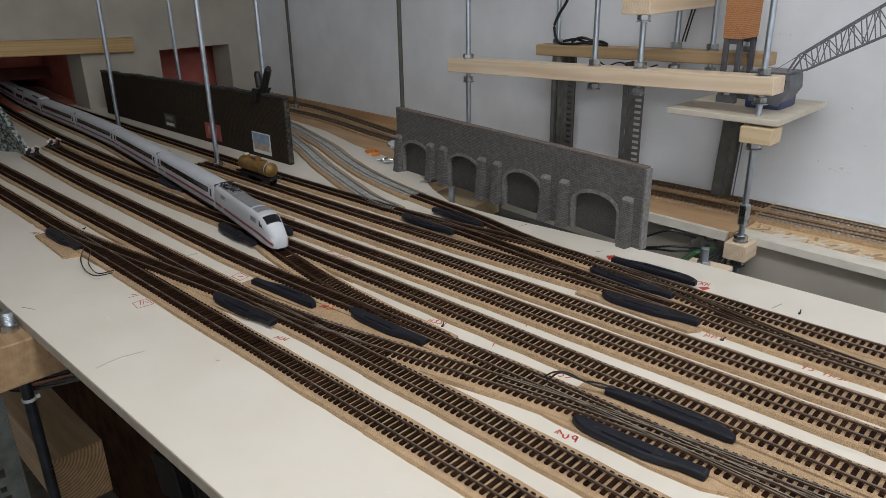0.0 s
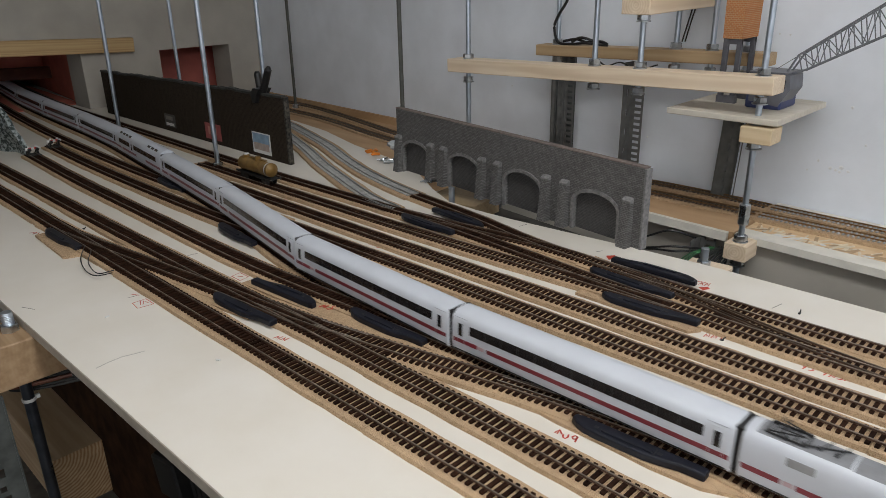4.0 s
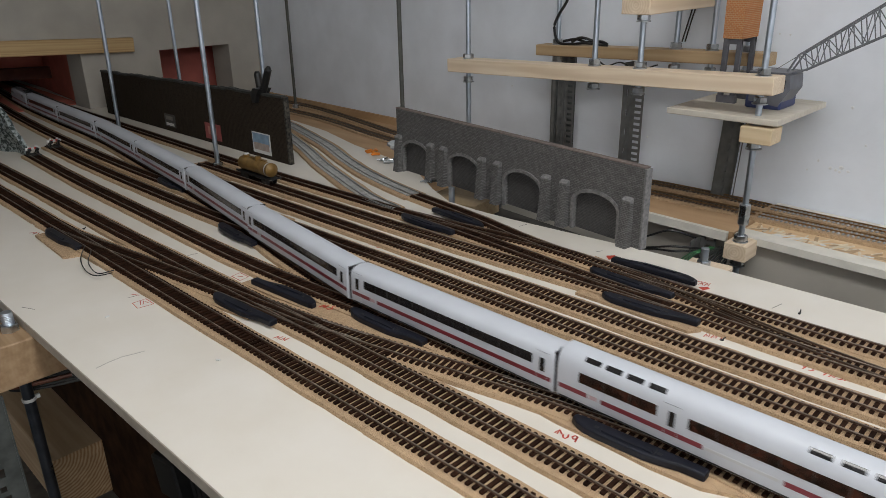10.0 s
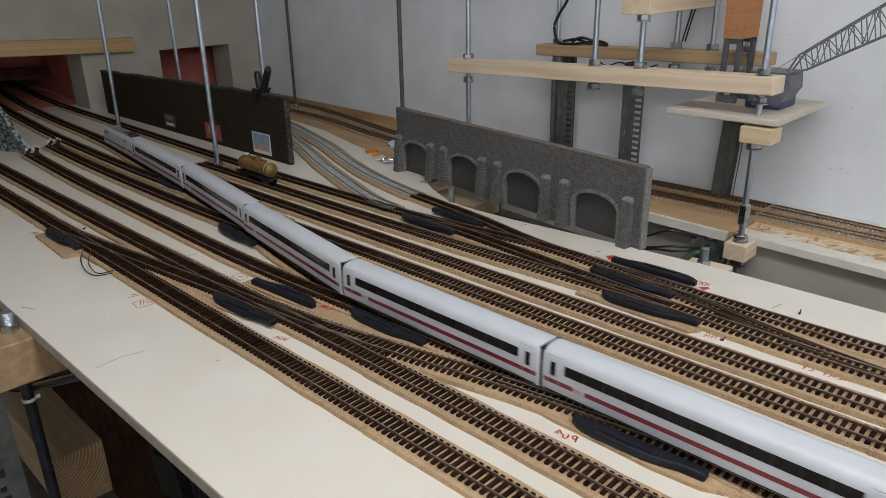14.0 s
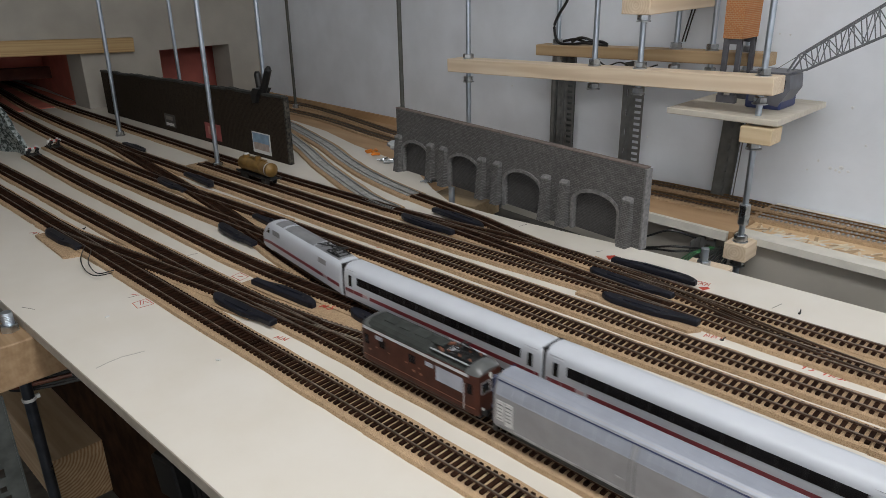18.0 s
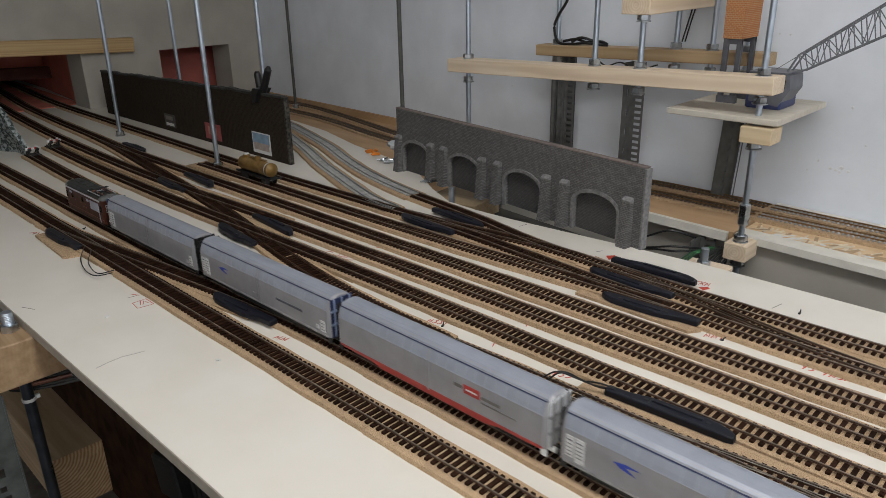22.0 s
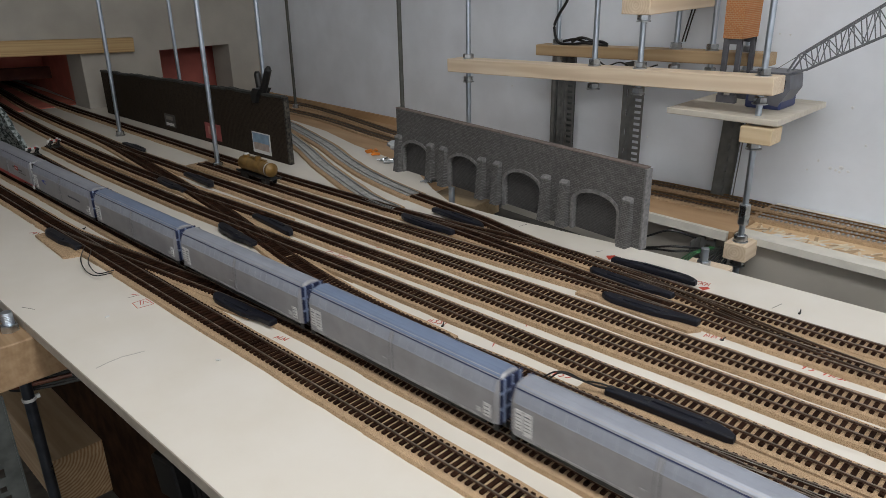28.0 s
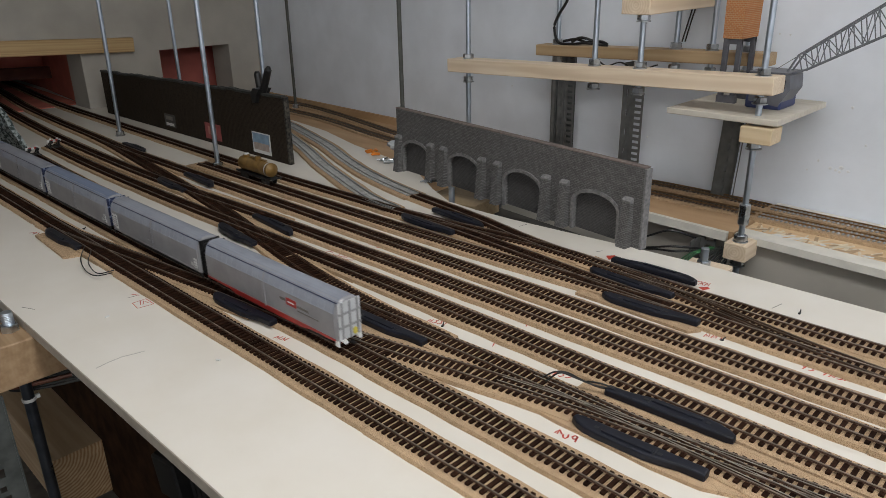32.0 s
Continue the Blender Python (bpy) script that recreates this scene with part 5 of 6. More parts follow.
def brown_loco():
    """Boxy electric locomotive; its far end points along -x."""
    t = thing("electric_locomotive", "dark brown boxy electric locomotive with silver trim", "locomotive", group="goods train cars")
    L = 0.0805
    prof = [(0.0135, 0.0085), (0.0168, 0.0090), (0.0170, 0.0140), (0.0170, 0.0330), (0.0160, 0.0365), (0.0, 0.0365)]
    xs = [(-L, 0.86), (-L + 0.004, 0.95), (-L + 0.010, 1), (L - 0.010, 1), (L - 0.004, 0.95), (L, 0.86)]
    part("body", Shape().loft([ring_of(prof, x, s) for x, s in xs]), LOCO_BROWN, t)
    rprof = [(0.0164, 0.0362), (0.0150, 0.0385), (0.0115, 0.0410), (0.0060, 0.0422), (0.0, 0.0425)]
    part("roof", Shape().loft([ring_of(rprof, x, s, tp) for x, s, tp in ((-L + 0.001, 0.84, 0.3), (-L + 0.008, 0.97, 0.9), (-L + 0.012, 1, 1), (0.014, 1, 1), (0.018, 0.97, 0.55), (L - 0.010, 0.97, 0.5), (L - 0.001, 0.84, 0.3))]), LOCO_ROOF, t, "grey roof")
    for side in (-1, 1):
        part("gutter", panel(prof, -L + 0.004, L - 0.012, 0.0344, 0.0356, side, 0.0005, 2), SILVER, t, "silver gutter strip")
        part("waist_line", panel(prof, -L + 0.004, L - 0.004, 0.0158, 0.0163, side, 0.0003, 2), COPPER, t, "fine pale line")
        part("side_panel", panel(prof, L - 0.052, L - 0.018, 0.0205, 0.0322, side, 0.0004), LOCO_PANEL, t, "large pale side panel")
        part("vent_window", panel(prof, L - 0.066, L - 0.056, 0.0285, 0.0318, side, 0.0004), LOCO_PANEL, t, "small pale window")
        part("vent_window", panel(prof, -L + 0.024, -L + 0.034, 0.0300, 0.0330, side, 0.0004), LOCO_PANEL, t, "small pale window")
        for x in (-0.047, -0.004):
            part("round_window", panel(prof, x - 0.0045, x + 0.0045, 0.0245, 0.0312, side, 0.0003), GLASS_BAND, t, "dark side window")
            for dx in (-0.008, 0.010):
                part("lettering", panel(prof, x + dx - 0.0012, x + dx + 0.0012, 0.0222, 0.0232, side, 0.0004, 2), COPPER, t, "small pale marking")
        for x in (-0.066, -0.002, 0.008):
            part("lettering", panel(prof, x - 0.0018, x + 0.0018, 0.0190, 0.0198, side, 0.0004, 2), COPPER, t, "small pale marking")
        for x in (-L + 0.010, L - 0.010):
            part("cab_window", panel(prof, x - 0.003, x + 0.003, 0.0225, 0.0305, side, 0.0004), GLASS_BAND, t, "dark cab window")
        part("skirt", panel(prof, -L + 0.012, L - 0.012, 0.0088, 0.0112, side, 0.0004, 2), DARK, t)
        part("handrail", Shape().rod((L - 0.016, side * 0.0180, 0.012), (L - 0.016, side * 0.0180, 0.030), 0.0004, 6), SILVER, t)
    for e in (-1, 1):
        for sgn in (-1, 1):
            part("windscreen", Shape().box(e * L - 0.0006, e * L + 0.0006, sgn * 0.0065 - 0.0050, sgn * 0.0065 + 0.0050, 0.0235, 0.0315, c=0.0003), GLASS_BAND, t, "dark windscreen")
            part("windscreen_frame", Shape().box(e * L - 0.0004, e * L + 0.0004, sgn * 0.0065 - 0.0057, sgn * 0.0065 + 0.0057, 0.0228, 0.0322), SILVER, t, "silver window frame")
            part("buffer", Shape().rod((e * L, sgn * 0.0095, 0.0115), (e * (L + 0.006), sgn * 0.0095, 0.0115), 0.0026, 10), BLACK, t)
            part("lamp", Shape().rod((e * (L - 0.001), sgn * 0.0105, 0.0150), (e * (L + 0.0012), sgn * 0.0105, 0.0150), 0.0012, 8), LABEL, t)
        part("headlamp", Shape().rod((e * (L - 0.002), 0, 0.0345), (e * (L + 0.001), 0, 0.0345), 0.0016, 8), LABEL, t)
    part("buffer_beam", Shape().box(-L - 0.001, L + 0.001, -0.0145, 0.0145, 0.0072, 0.0098, c=0.0005), DARK, t)
    for e in (-1, 1):
        part("cab_roof", Shape().loft([ring_of(rprof, e * (L - q), s, tp) for q, s, tp in ((0.0006, 0.86, 0.42), (0.004, 0.96, 0.80), (0.009, 1.012, 0.96), (0.016, 1.014, 0.80))]), CAB_GREY, t, "paler rounded cab roof", smooth=True)
    part("roof_bed", Shape().box(0.019, L - 0.014, -0.0125, 0.0125, 0.0390, 0.0402), DARK, t, "dark roof deck")
    for sgn in (-1, 1):
        part("roof_conduit", Shape().rod((0.018, sgn * 0.0125, 0.0412), (L - 0.016, sgn * 0.0125, 0.0412), 0.0007, 6), SILVER, t, "silver conduit")
        part("roof_insulator", Shape().rod((0.022, sgn * 0.005, 0.0400), (0.030, sgn * 0.009, 0.0416), 0.0016, 8), COPPER, t, "orange-brown insulator")
    part("roof_box", Shape().box(0.033, 0.040, -0.006, 0.004, 0.0402, 0.0424, c=0.0004), SILVER, t, "small silver box")
    pantograph(t, 0.050, 0.0415, COPPER)
    for k in range(4):
        part("roof_vent", Shape().box(-0.055 + k * 0.022, -0.040 + k * 0.022, -0.006, 0.006, 0.0420, 0.0432, c=0.0004), LOCO_ROOF, t)
    for x in (-0.040, 0.040):
        b = part("bogie", Shape().box(x - 0.026, x + 0.026, -0.0130, 0.0130, 0.0035, 0.0080, c=0.0008), DARK, t)
        for dx in (-0.016, 0.016):
            for sgn in (-1, 1):
                part("wheel", WHEEL_MESH, DARK, b, at=Matrix.Translation((x + dx, sgn * 0.0078, 0.0062)) @ Matrix.Rotation(math.pi if sgn > 0 else 0, 4, "Z"))
    return t


WAGON_L = 0.2745


def goods_wagon(kind):
    labels = {"grey": "silver sliding-wall goods wagon with a black end wall", "plain": "silver sliding-wall goods wagon with white notice panels", "arrow": "silver sliding-wall goods wagon with a blue emblem", "red": "silver sliding-wall goods wagon on a red underframe", "blue": "silver goods wagon with a bright blue roof"}
    t = thing("goods_wagon", labels[kind], "goods wagon", group="goods train cars")
    e = WAGON_L / 2
    p = WAGON_PROFILE
    part("body", Shape().loft([ring_of(p, x, s, tp) for x, s, tp in ((-e, 0.90, 0.95), (-e + 0.002, 0.97, 0.985), (-e + 0.005, 1, 1), (e - 0.005, 1, 1), (e - 0.002, 0.97, 0.985), (e, 0.90, 0.95))]), WAGON, t, smooth=True)
    part("roof", roof_plate(p, -e + 0.003, e - 0.003, -0.0118, 0.0118, 0.0005), BLUE_ROOF if kind == "blue" else WAGON_ROOF, t, "blue roof skin" if kind == "blue" else "blue-grey roof skin")
    frame_mat = WAGON_RED if kind == "red" else DARK
    for side in (-1, 1):
        part("shoulder_line", panel(p, -e + 0.003, e - 0.003, 0.0442, 0.0447, side, 0.0006, 3), NAVY, t, "dark roof edge line")
        part("centre_post", panel(p, -0.0016, 0.0016, 0.0125, 0.0440, side, 0.0010, 8), WAGON, t)
        part("sliding_wall", panel(p, -e + 0.004, -0.003, 0.0135, 0.0430, side, 0.0004, 8), WAGON, t)
        part("sliding_wall", panel(p, 0.003, e - 0.004, 0.0135, 0.0430, side, 0.0004, 8), WAGON, t)
        for k in range(23):
            x = -e + 0.009 + k * (2 * e - 0.018) / 22
            part("wall_rib", panel(p, x - 0.0005, x + 0.0005, 0.0352, 0.0430, side, 0.00085, 6), SHOULDER_HIGHLIGHT, t, "shoulder rib, pale for its highlight")
        part("shoulder", panel(p, -e + 0.004, e - 0.004, 0.0348, 0.0438, side, 0.0006, 6), WAGON_ROOF, t, "blue-grey curved shoulder")
        part("bend_line", panel(p, -e + 0.004, e - 0.004, 0.0345, 0.0348, side, 0.0008, 2), SHOULDER_HIGHLIGHT, t, "folded edge, pale for its highlight")
        # fishbelly sole bar
        sb = Shape().loft([[(x, side * 0.0135, 0.0122), (x, side * 0.0158, 0.0122), (x, side * 0.0158, z), (x, side * 0.0135, z)] for x, z in ((-e + 0.004, 0.0098), (-0.085, 0.0095), (-0.070, 0.0062), (0.070, 0.0062), (0.085, 0.0095), (e - 0.004, 0.0098))])
        part("sole_bar", sb, frame_mat, t, "red sole bar" if kind == "red" else "")
        # notice panels stand by the end that leads
        if kind != "red":
            for k, (a, b) in enumerate(((0.006, 0.0135), (0.015, 0.0235))):
                q = part("notice_panel", panel(p, -e + a, -e + b, 0.0170 if k == 0 else 0.0150, 0.0310, side, 0.0009), NOTICE, t, "white notice panel with small print")
                for z in (0.0182, 0.0206, 0.0230, 0.0254, 0.0280):
                    part("print_bar", panel(p, -e + a + 0.001, -e + b - 0.0015, z, z + 0.0007, side, 0.0011, 2), BLUE_GREY if z > 0.027 else VENT_GREY, q)
            part("notice_panel", panel(p, e - 0.016, e - 0.008, 0.0150, 0.0245, side, 0.0009), NOTICE, t, "white notice panel with small print")
            for z in (0.0165, 0.0190, 0.0218):
                part("print_bar", panel(p, e - 0.015, e - 0.0095, z, z + 0.0007, side, 0.0011, 2), ROOF_GREY, t)
            part("print_bar", panel(p, e - 0.024, e - 0.019, 0.0160, 0.0190, side, 0.0010, 2), FAINT, t, "small pale notice")
            part("print_bar", panel(p, -0.013, -0.007, 0.0192, 0.0203, side, 0.0010, 2), SILL_GREY, t, "pale print bar")
            for dx in (-0.0024, 0.0024):
                # Grey lines carry the shadow in the crease beside the centre post.
                part("wall_joint", panel(p, dx - 0.0005, dx + 0.0005, 0.0130, 0.0440, side, 0.0008, 8), ROOF_GREY, t, "joint between the sliding walls, grey for its crease shadow")
            part("sill", panel(p, -e + 0.004, e - 0.004, 0.0123, 0.0136, side, 0.0009, 2), SILL_GREY, t, "pale grey sill")
        if kind == "arrow":
            y = lambda z: side * (side_y(p, z) + 0.0011)
            pts = [(-0.088, 0.0283), (-0.077, 0.0297), (-0.066, 0.0291), (-0.078, 0.0278), (-0.069, 0.0245), (-0.082, 0.0262)]
            s = Shape().loft([[(x, y(z) - side * d, z) for x, z in pts] for d in (0.0004, 0.0)])
            part("emblem", s, BLUE_MARK, t, "blue swept emblem")
            part("lettering", panel(p, 0.038, 0.088, 0.0234, 0.0253, side, 0.0010, 2), BLUE_GREY, t, "grey lettering bar")
        if kind == "red":
            part("emblem_bar", panel(p, 0.049, 0.062, 0.0264, 0.0276, side, 0.0012, 2), LABEL, t, "pale bar across the emblem")
            part("emblem", panel(p, 0.046, 0.065, 0.0240, 0.0300, side, 0.0010, 3), WAGON_RED, t, "red emblem field")
            part("lettering", panel(p, 0.034, 0.044, 0.0262, 0.0285, side, 0.0010, 2), PENCIL, t, "grey lettering bar")
            part("lettering", panel(p, 0.067, 0.088, 0.0252, 0.0270, side, 0.0010, 2), PENCIL, t, "grey lettering bar")
            part("lettering", panel(p, 0.067, 0.106, 0.0222, 0.0228, side, 0.0010, 2), PENCIL, t, "grey lettering bar")
            part("red_sill", panel(p, -e + 0.004, e - 0.004, 0.0124, 0.0136, side, 0.0008, 2), WAGON_RED, t, "red sill")
    for sgn in (-1, 1):
        x = sgn * e
        end = ICE_GREY if kind == "red" and sgn > 0 else BLACK if kind == "red" or (kind == "grey" and sgn > 0) or (kind == "arrow" and sgn < 0) else NAVY
        rib = VENT_GREY if end is ICE_GREY else NAVY_PALE if end is NAVY else BLACK
        part("end_wall", Shape().box(min(x, x + sgn * 0.0012), max(x, x + sgn * 0.0012), -0.0150, 0.0150, 0.0125, 0.0455), end, t, "pale end wall" if end is ICE_GREY else "dark end wall")
        for y in (-0.0105, 0.0, 0.0105):
            part("end_rib", Shape().box(min(x, x + sgn * 0.0028), max(x, x + sgn * 0.0028), y - 0.0011, y + 0.0011, 0.0125, 0.0455, c=0.0003), rib, t)
        for z in (0.022, 0.033):
            part("end_rib", Shape().box(min(x, x + sgn * 0.0024), max(x, x + sgn * 0.0024), -0.015, 0.015, z, z + 0.0018), rib, t)
        for y in (-0.0100, 0.0100):
            part("buffer", Shape().rod((x, y, 0.0112), (x + sgn * 0.0058, y, 0.0112), 0.0024, 10), LABEL if kind == "red" else BLACK, t)
            part("step", Shape().box(min(x - sgn * 0.006, x), max(x - sgn * 0.006, x), y * 1.55 - 0.0008, y * 1.55 + 0.0008, 0.0050, 0.0122), LABEL if sgn > 0 and kind == "red" else DARK, t)
        part("hand_wheel", Shape().rod((x + sgn * 0.0012, 0.006, 0.0165), (x + sgn * 0.0026, 0.006, 0.0165), 0.0030, 10), YELLOW, t, "yellow brake wheel")
        part("coupling", Shape().box(min(x, x + sgn * 0.0085), max(x, x + sgn * 0.0085), -0.002, 0.002, 0.0062, 0.0082), BLACK, t)
    part("floor_frame", Shape().box(-e + 0.003, e - 0.003, -0.0135, 0.0135, 0.0095, 0.0122), frame_mat, t)
    bogie(t, -0.098)
    bogie(t, 0.098)
    return t


EXPRESS_PATH = smooth_path([p for p in F if p[0] < -2.0] + FC[1:] + [(-0.3, 0.508), (0.0, 0.508), (6.3, 0.508)])
GOODS_PATH = smooth_path(B)


def ride(path, d, half, flip=False):
    """The pose of a car whose bogies stand half a wheelbase before and behind d."""
    pts, s = path
    ends = []
    for q in (d - half, d + half):
        x, y, a = on_path(path, q)
        over = q - min(max(q, 0.0), s[-1])
        ends.append((x + over * math.cos(a), y + over * math.sin(a)))
    (x0, y0), (x1, y1) = ends
    m = Matrix.Translation(((x0 + x1) / 2, (y0 + y1) / 2, RAIL_Z)) @ Matrix.Rotation(math.atan2(y1 - y0, x1 - x0), 4, "Z")
    return m @ Matrix.Rotation(math.pi, 4, "Z") if flip else m


EXPRESS, GOODS = [], []


def raise_body(car, low, high):
    """Draws the bodywork of a car taller above its running gear."""
    for ob in car.children_recursive:
        if ob.data and not ob.name.startswith(("wheel", "bogie")):
            for v in ob.data.vertices:
                v.co.z = float(np.interp(v.co.z, low, high))


def trains():
    front = power_car()
    plain, dining = coach(), coach(True)
    low, high = (0, 0.0046, 0.0082, 0.0145, 0.0178, 0.0215, 0.0292, 0.0338), (0, 0.0046, 0.0073, 0.0157, 0.0203, 0.0285, 0.0385, 0.0430)
    for car in (front, plain):
        raise_body(car, (*low, 0.0438, 0.0520), (*high, 0.0496, 0.0575))
    for ob in front.children_recursive:
        if not ob.name.startswith("wheel"):
            for v in ob.data.vertices:
                v.co.x = -0.1255 + (v.co.x + 0.1255) * 0.967
    raise_body(dining, (*low, 0.0430, 0.0464, 0.0492), (*high, 0.0495, 0.0528, 0.0555))
    EXPRESS.append((front, -0.1290, 0.070, False))
    for k in range(12):
        ob = dining if k == 4 else plain if k == 0 else copy_thing(plain, Matrix.Identity(4))
        EXPRESS.append((ob, 0.3080 * (k + 0.5), 0.109, False))
    EXPRESS.append((copy_thing(front, Matrix.Identity(4)), 0.3080 * 12 + 0.1290, 0.070, True))
    loco = brown_loco()
    raise_body(loco, (0, 0.0072, 0.0163, 0.0205, 0.0322, 0.0338, 0.0356, 0.0425, 0.0500), (0, 0.0065, 0.0160, 0.0265, 0.0415, 0.0440, 0.0475, 0.0560, 0.0640))
    GOODS.append((loco, -0.0905, 0.040, False))
    first = {}
    for k, kind in enumerate(("grey", "arrow", "red", "arrow", "blue", "plain", "blue", "grey", "red")):
        ob = copy_thing(first[kind], Matrix.Identity(4)) if kind in first else goods_wagon(kind)
        if kind not in first:
            raise_body(ob, (0, 0.0062, 0.0122, 0.0145, 0.0345, 0.0444, 0.0494), (0, 0.0055, 0.0112, 0.0150, 0.0435, 0.0550, 0.0598))
        first.setdefault(kind, ob)
        GOODS.append((ob, 0.2884 * (k + 0.5), 0.098, False))


trains()

# ---- model crane and coaling tower on the small shelf ----


TOWER_GREY = material("dark_leg_grey", (0.10, 0.10, 0.115), 0.6, vary=0.15, scale=90)


def coal_tower():
    t = thing("model_tower", "orange brick model tower on dark grey legs", "model tower", Matrix.Translation((-0.5275, 1.2675, 0.170)))
    for x in (-1, 1):
        for y in (-1, 1):
            part("leg", Shape().box(x * 0.0115 - 0.004, x * 0.0115 + 0.004, y * 0.0275 - 0.004, y * 0.0275 + 0.004, 0, 0.107, c=0.0004), TOWER_GREY, t)
    for y in (-1, 1):
        part("cross_bar", Shape().box(-0.0155, 0.0155, y * 0.0275 - 0.003, y * 0.0275 + 0.003, 0.098, 0.107), TOWER_GREY, t)
        part("foot_plate", Shape().box(-0.0165, 0.0165, y * 0.0275 - 0.005, y * 0.0275 + 0.005, 0, 0.012), TOWER_GREY, t)
    part("brick_body", Shape().loft([[(-a, -b, z), (a, -b, z), (a, b, z), (-a, b, z)] for z, a, b in ((0.107, 0.0165, 0.033), (0.112, 0.0165, 0.033), (0.30, 0.0185, 0.035))]), ORANGE_BRICK, t)
    part("roof_slab", Shape().box(-0.021, 0.021, -0.038, 0.038, 0.30, 0.306, c=0.0006), ROOF_GREY, t)


coal_tower()


def crane():
    t = thing("model_crane", "grey and blue model crane with lattice boom", "model crane", Matrix.Translation((-0.452, 1.245, 0.170)))
    part("undercarriage", Shape().box(-0.034, 0.024, -0.028, 0.040, 0, 0.030, c=0.002), CRANE_BLUE, t, "dark blue chassis")
    part("cab_house", Shape().prism([(-0.028, 0.012), (0.020, 0.006), (0.036, 0.034), (0.034, 0.056), (0.022, 0.060), (-0.028, 0.058)], -0.026, 0.030, Matrix.Rotation(radians(90), 4, "X")), material("dark_cab_grey", (0.15, 0.155, 0.178), 0.5, vary=0.1, scale=60), t)
    part("roof_sheet", Shape().box(-0.030, 0.030, -0.032, 0.028, 0.0585, 0.0605), CRANE_GREY, t)
    part("window", Shape().box(0.010, 0.028, -0.0312, -0.0300, 0.036, 0.050), GLASS_BAND, t, "dark cab window")
    # lattice boom: two upper and two lower chords, laced
    top0, top1 = Vector((0.036, 0, 0.088)), Vector((0.290, 0, 0.275))
    low0, low1 = Vector((0.044, 0, 0.063)), Vector((0.300, 0, 0.206))
    foot = Vector((0.020, 0, 0.057))
    b = part("boom", Shape().rod(foot + Vector((0, -0.008, 0)), top0 + Vector((0, -0.013, 0)), 0.0012, 6), CRANE_GREY, t, "grey lattice boom")
    for y in (-0.013, 0.013):
        off = Vector((0, y, 0))
        part("chord", Shape().rod(top0 + off, top1 + off, 0.0014, 6), CRANE_GREY, b)
        part("chord", Shape().rod(low0 + off, low1 + off, 0.0016, 6), CRANE_GREY, b)
        part("foot_bar", Shape().rod(foot + off * 0.8, low0 + off, 0.0019, 6), CRANE_GREY, b)
        part("foot_bar", Shape().rod(foot + off * 0.8, top0 + off, 0.0017, 6), CRANE_GREY, b)
        n = 16
        for k in range(n):
            p, q = top0.lerp(top1, k / n) + off, low0.lerp(low1, k / n) + off
            q2, p2 = low0.lerp(low1, (k + 1) / n) + off, top0.lerp(top1, (k + 1) / n) + off
            part("post", Shape().rod(p, q, 0.0010, 5), CRANE_GREY, b)
            part("lacing", Shape().rod(p, q2, 0.0009, 5) if k % 2 == 0 else Shape().rod(q, p2, 0.0009, 5), CRANE_GREY, b)
    for k in range(17):
        for a0, a1 in ((top0, top1), (low0, low1)):
            c = a0.lerp(a1, k / 16)
            part("tie", Shape().rod(c + Vector((0, -0.013, 0)), c + Vector((0, 0.013, 0)), 0.0009, 5), CRANE_GREY, b)
    part("hoist_rope", Shape().rod((0.0, 0, 0.062), (0.285, 0, 0.272), 0.0005, 5), DARK, b)


crane()

# ---- ceiling lamps ----
for x, y, a, b in ((0.24, 0.30, 0.9, 0.15), (0.60, -0.60, 0.6, 0.15), (3.0, 0.10, 0.6, 0.15)):
    t = thing("ceiling_lamp", "long white ceiling lamp with a frosted cover", "ceiling lamp", Matrix.Translation((x, y, CEIL_Z)), "ceiling lamps")
    part("housing", Shape().box(-a - 0.02, a + 0.02, -b - 0.02, b + 0.02, -0.035, -0.001, c=0.004), WHITE_PAINT, t)
    part("diffuser", Shape().box(-a, a, -b, b, -0.041, -0.0355), LAMP_GLOW, t)

# Glowing panel added to carry the front fill; out of view.
t = thing("wall_lamp", "unseen light panel added to fill the room from the front", "wall lamp", Matrix.Translation((1.00, -1.5, 0.78)))
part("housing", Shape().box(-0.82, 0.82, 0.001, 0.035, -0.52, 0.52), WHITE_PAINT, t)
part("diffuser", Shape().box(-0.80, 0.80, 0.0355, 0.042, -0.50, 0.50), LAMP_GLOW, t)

# ---- marks drawn on the board ----


def strokes(name, label, lines, mat, width=0.0011, z=0.0):
    """Felt pen or pencil lines as thin ribbons on the board."""
    t = thing(name, label, "mark", Matrix.Translation((lines[0][0][0], lines[0][0][1], z)))
    ox, oy = lines[0][0]
    for line in lines:
        pts = [Vector((x - ox, y - oy)) for x, y in line]
        left, right = [], []
        for i, p in enumerate(pts):
            d = (pts[min(i + 1, len(pts) - 1)] - pts[max(i - 1, 0)])
            d = d.normalized() if d.length > 1e-6 else Vector((1, 0))
            nrm = Vector((-d.y, d.x)) * width / 2
            left.append(p + nrm)
            right.append(p - nrm)
        rings = [[(l.x, l.y, 0.0002), (r.x, r.y, 0.0002), (r.x, r.y, -0.0003), (l.x, l.y, -0.0003)] for l, r in zip(left, right)]
        part("stroke", Shape().loft(rings), mat, t)


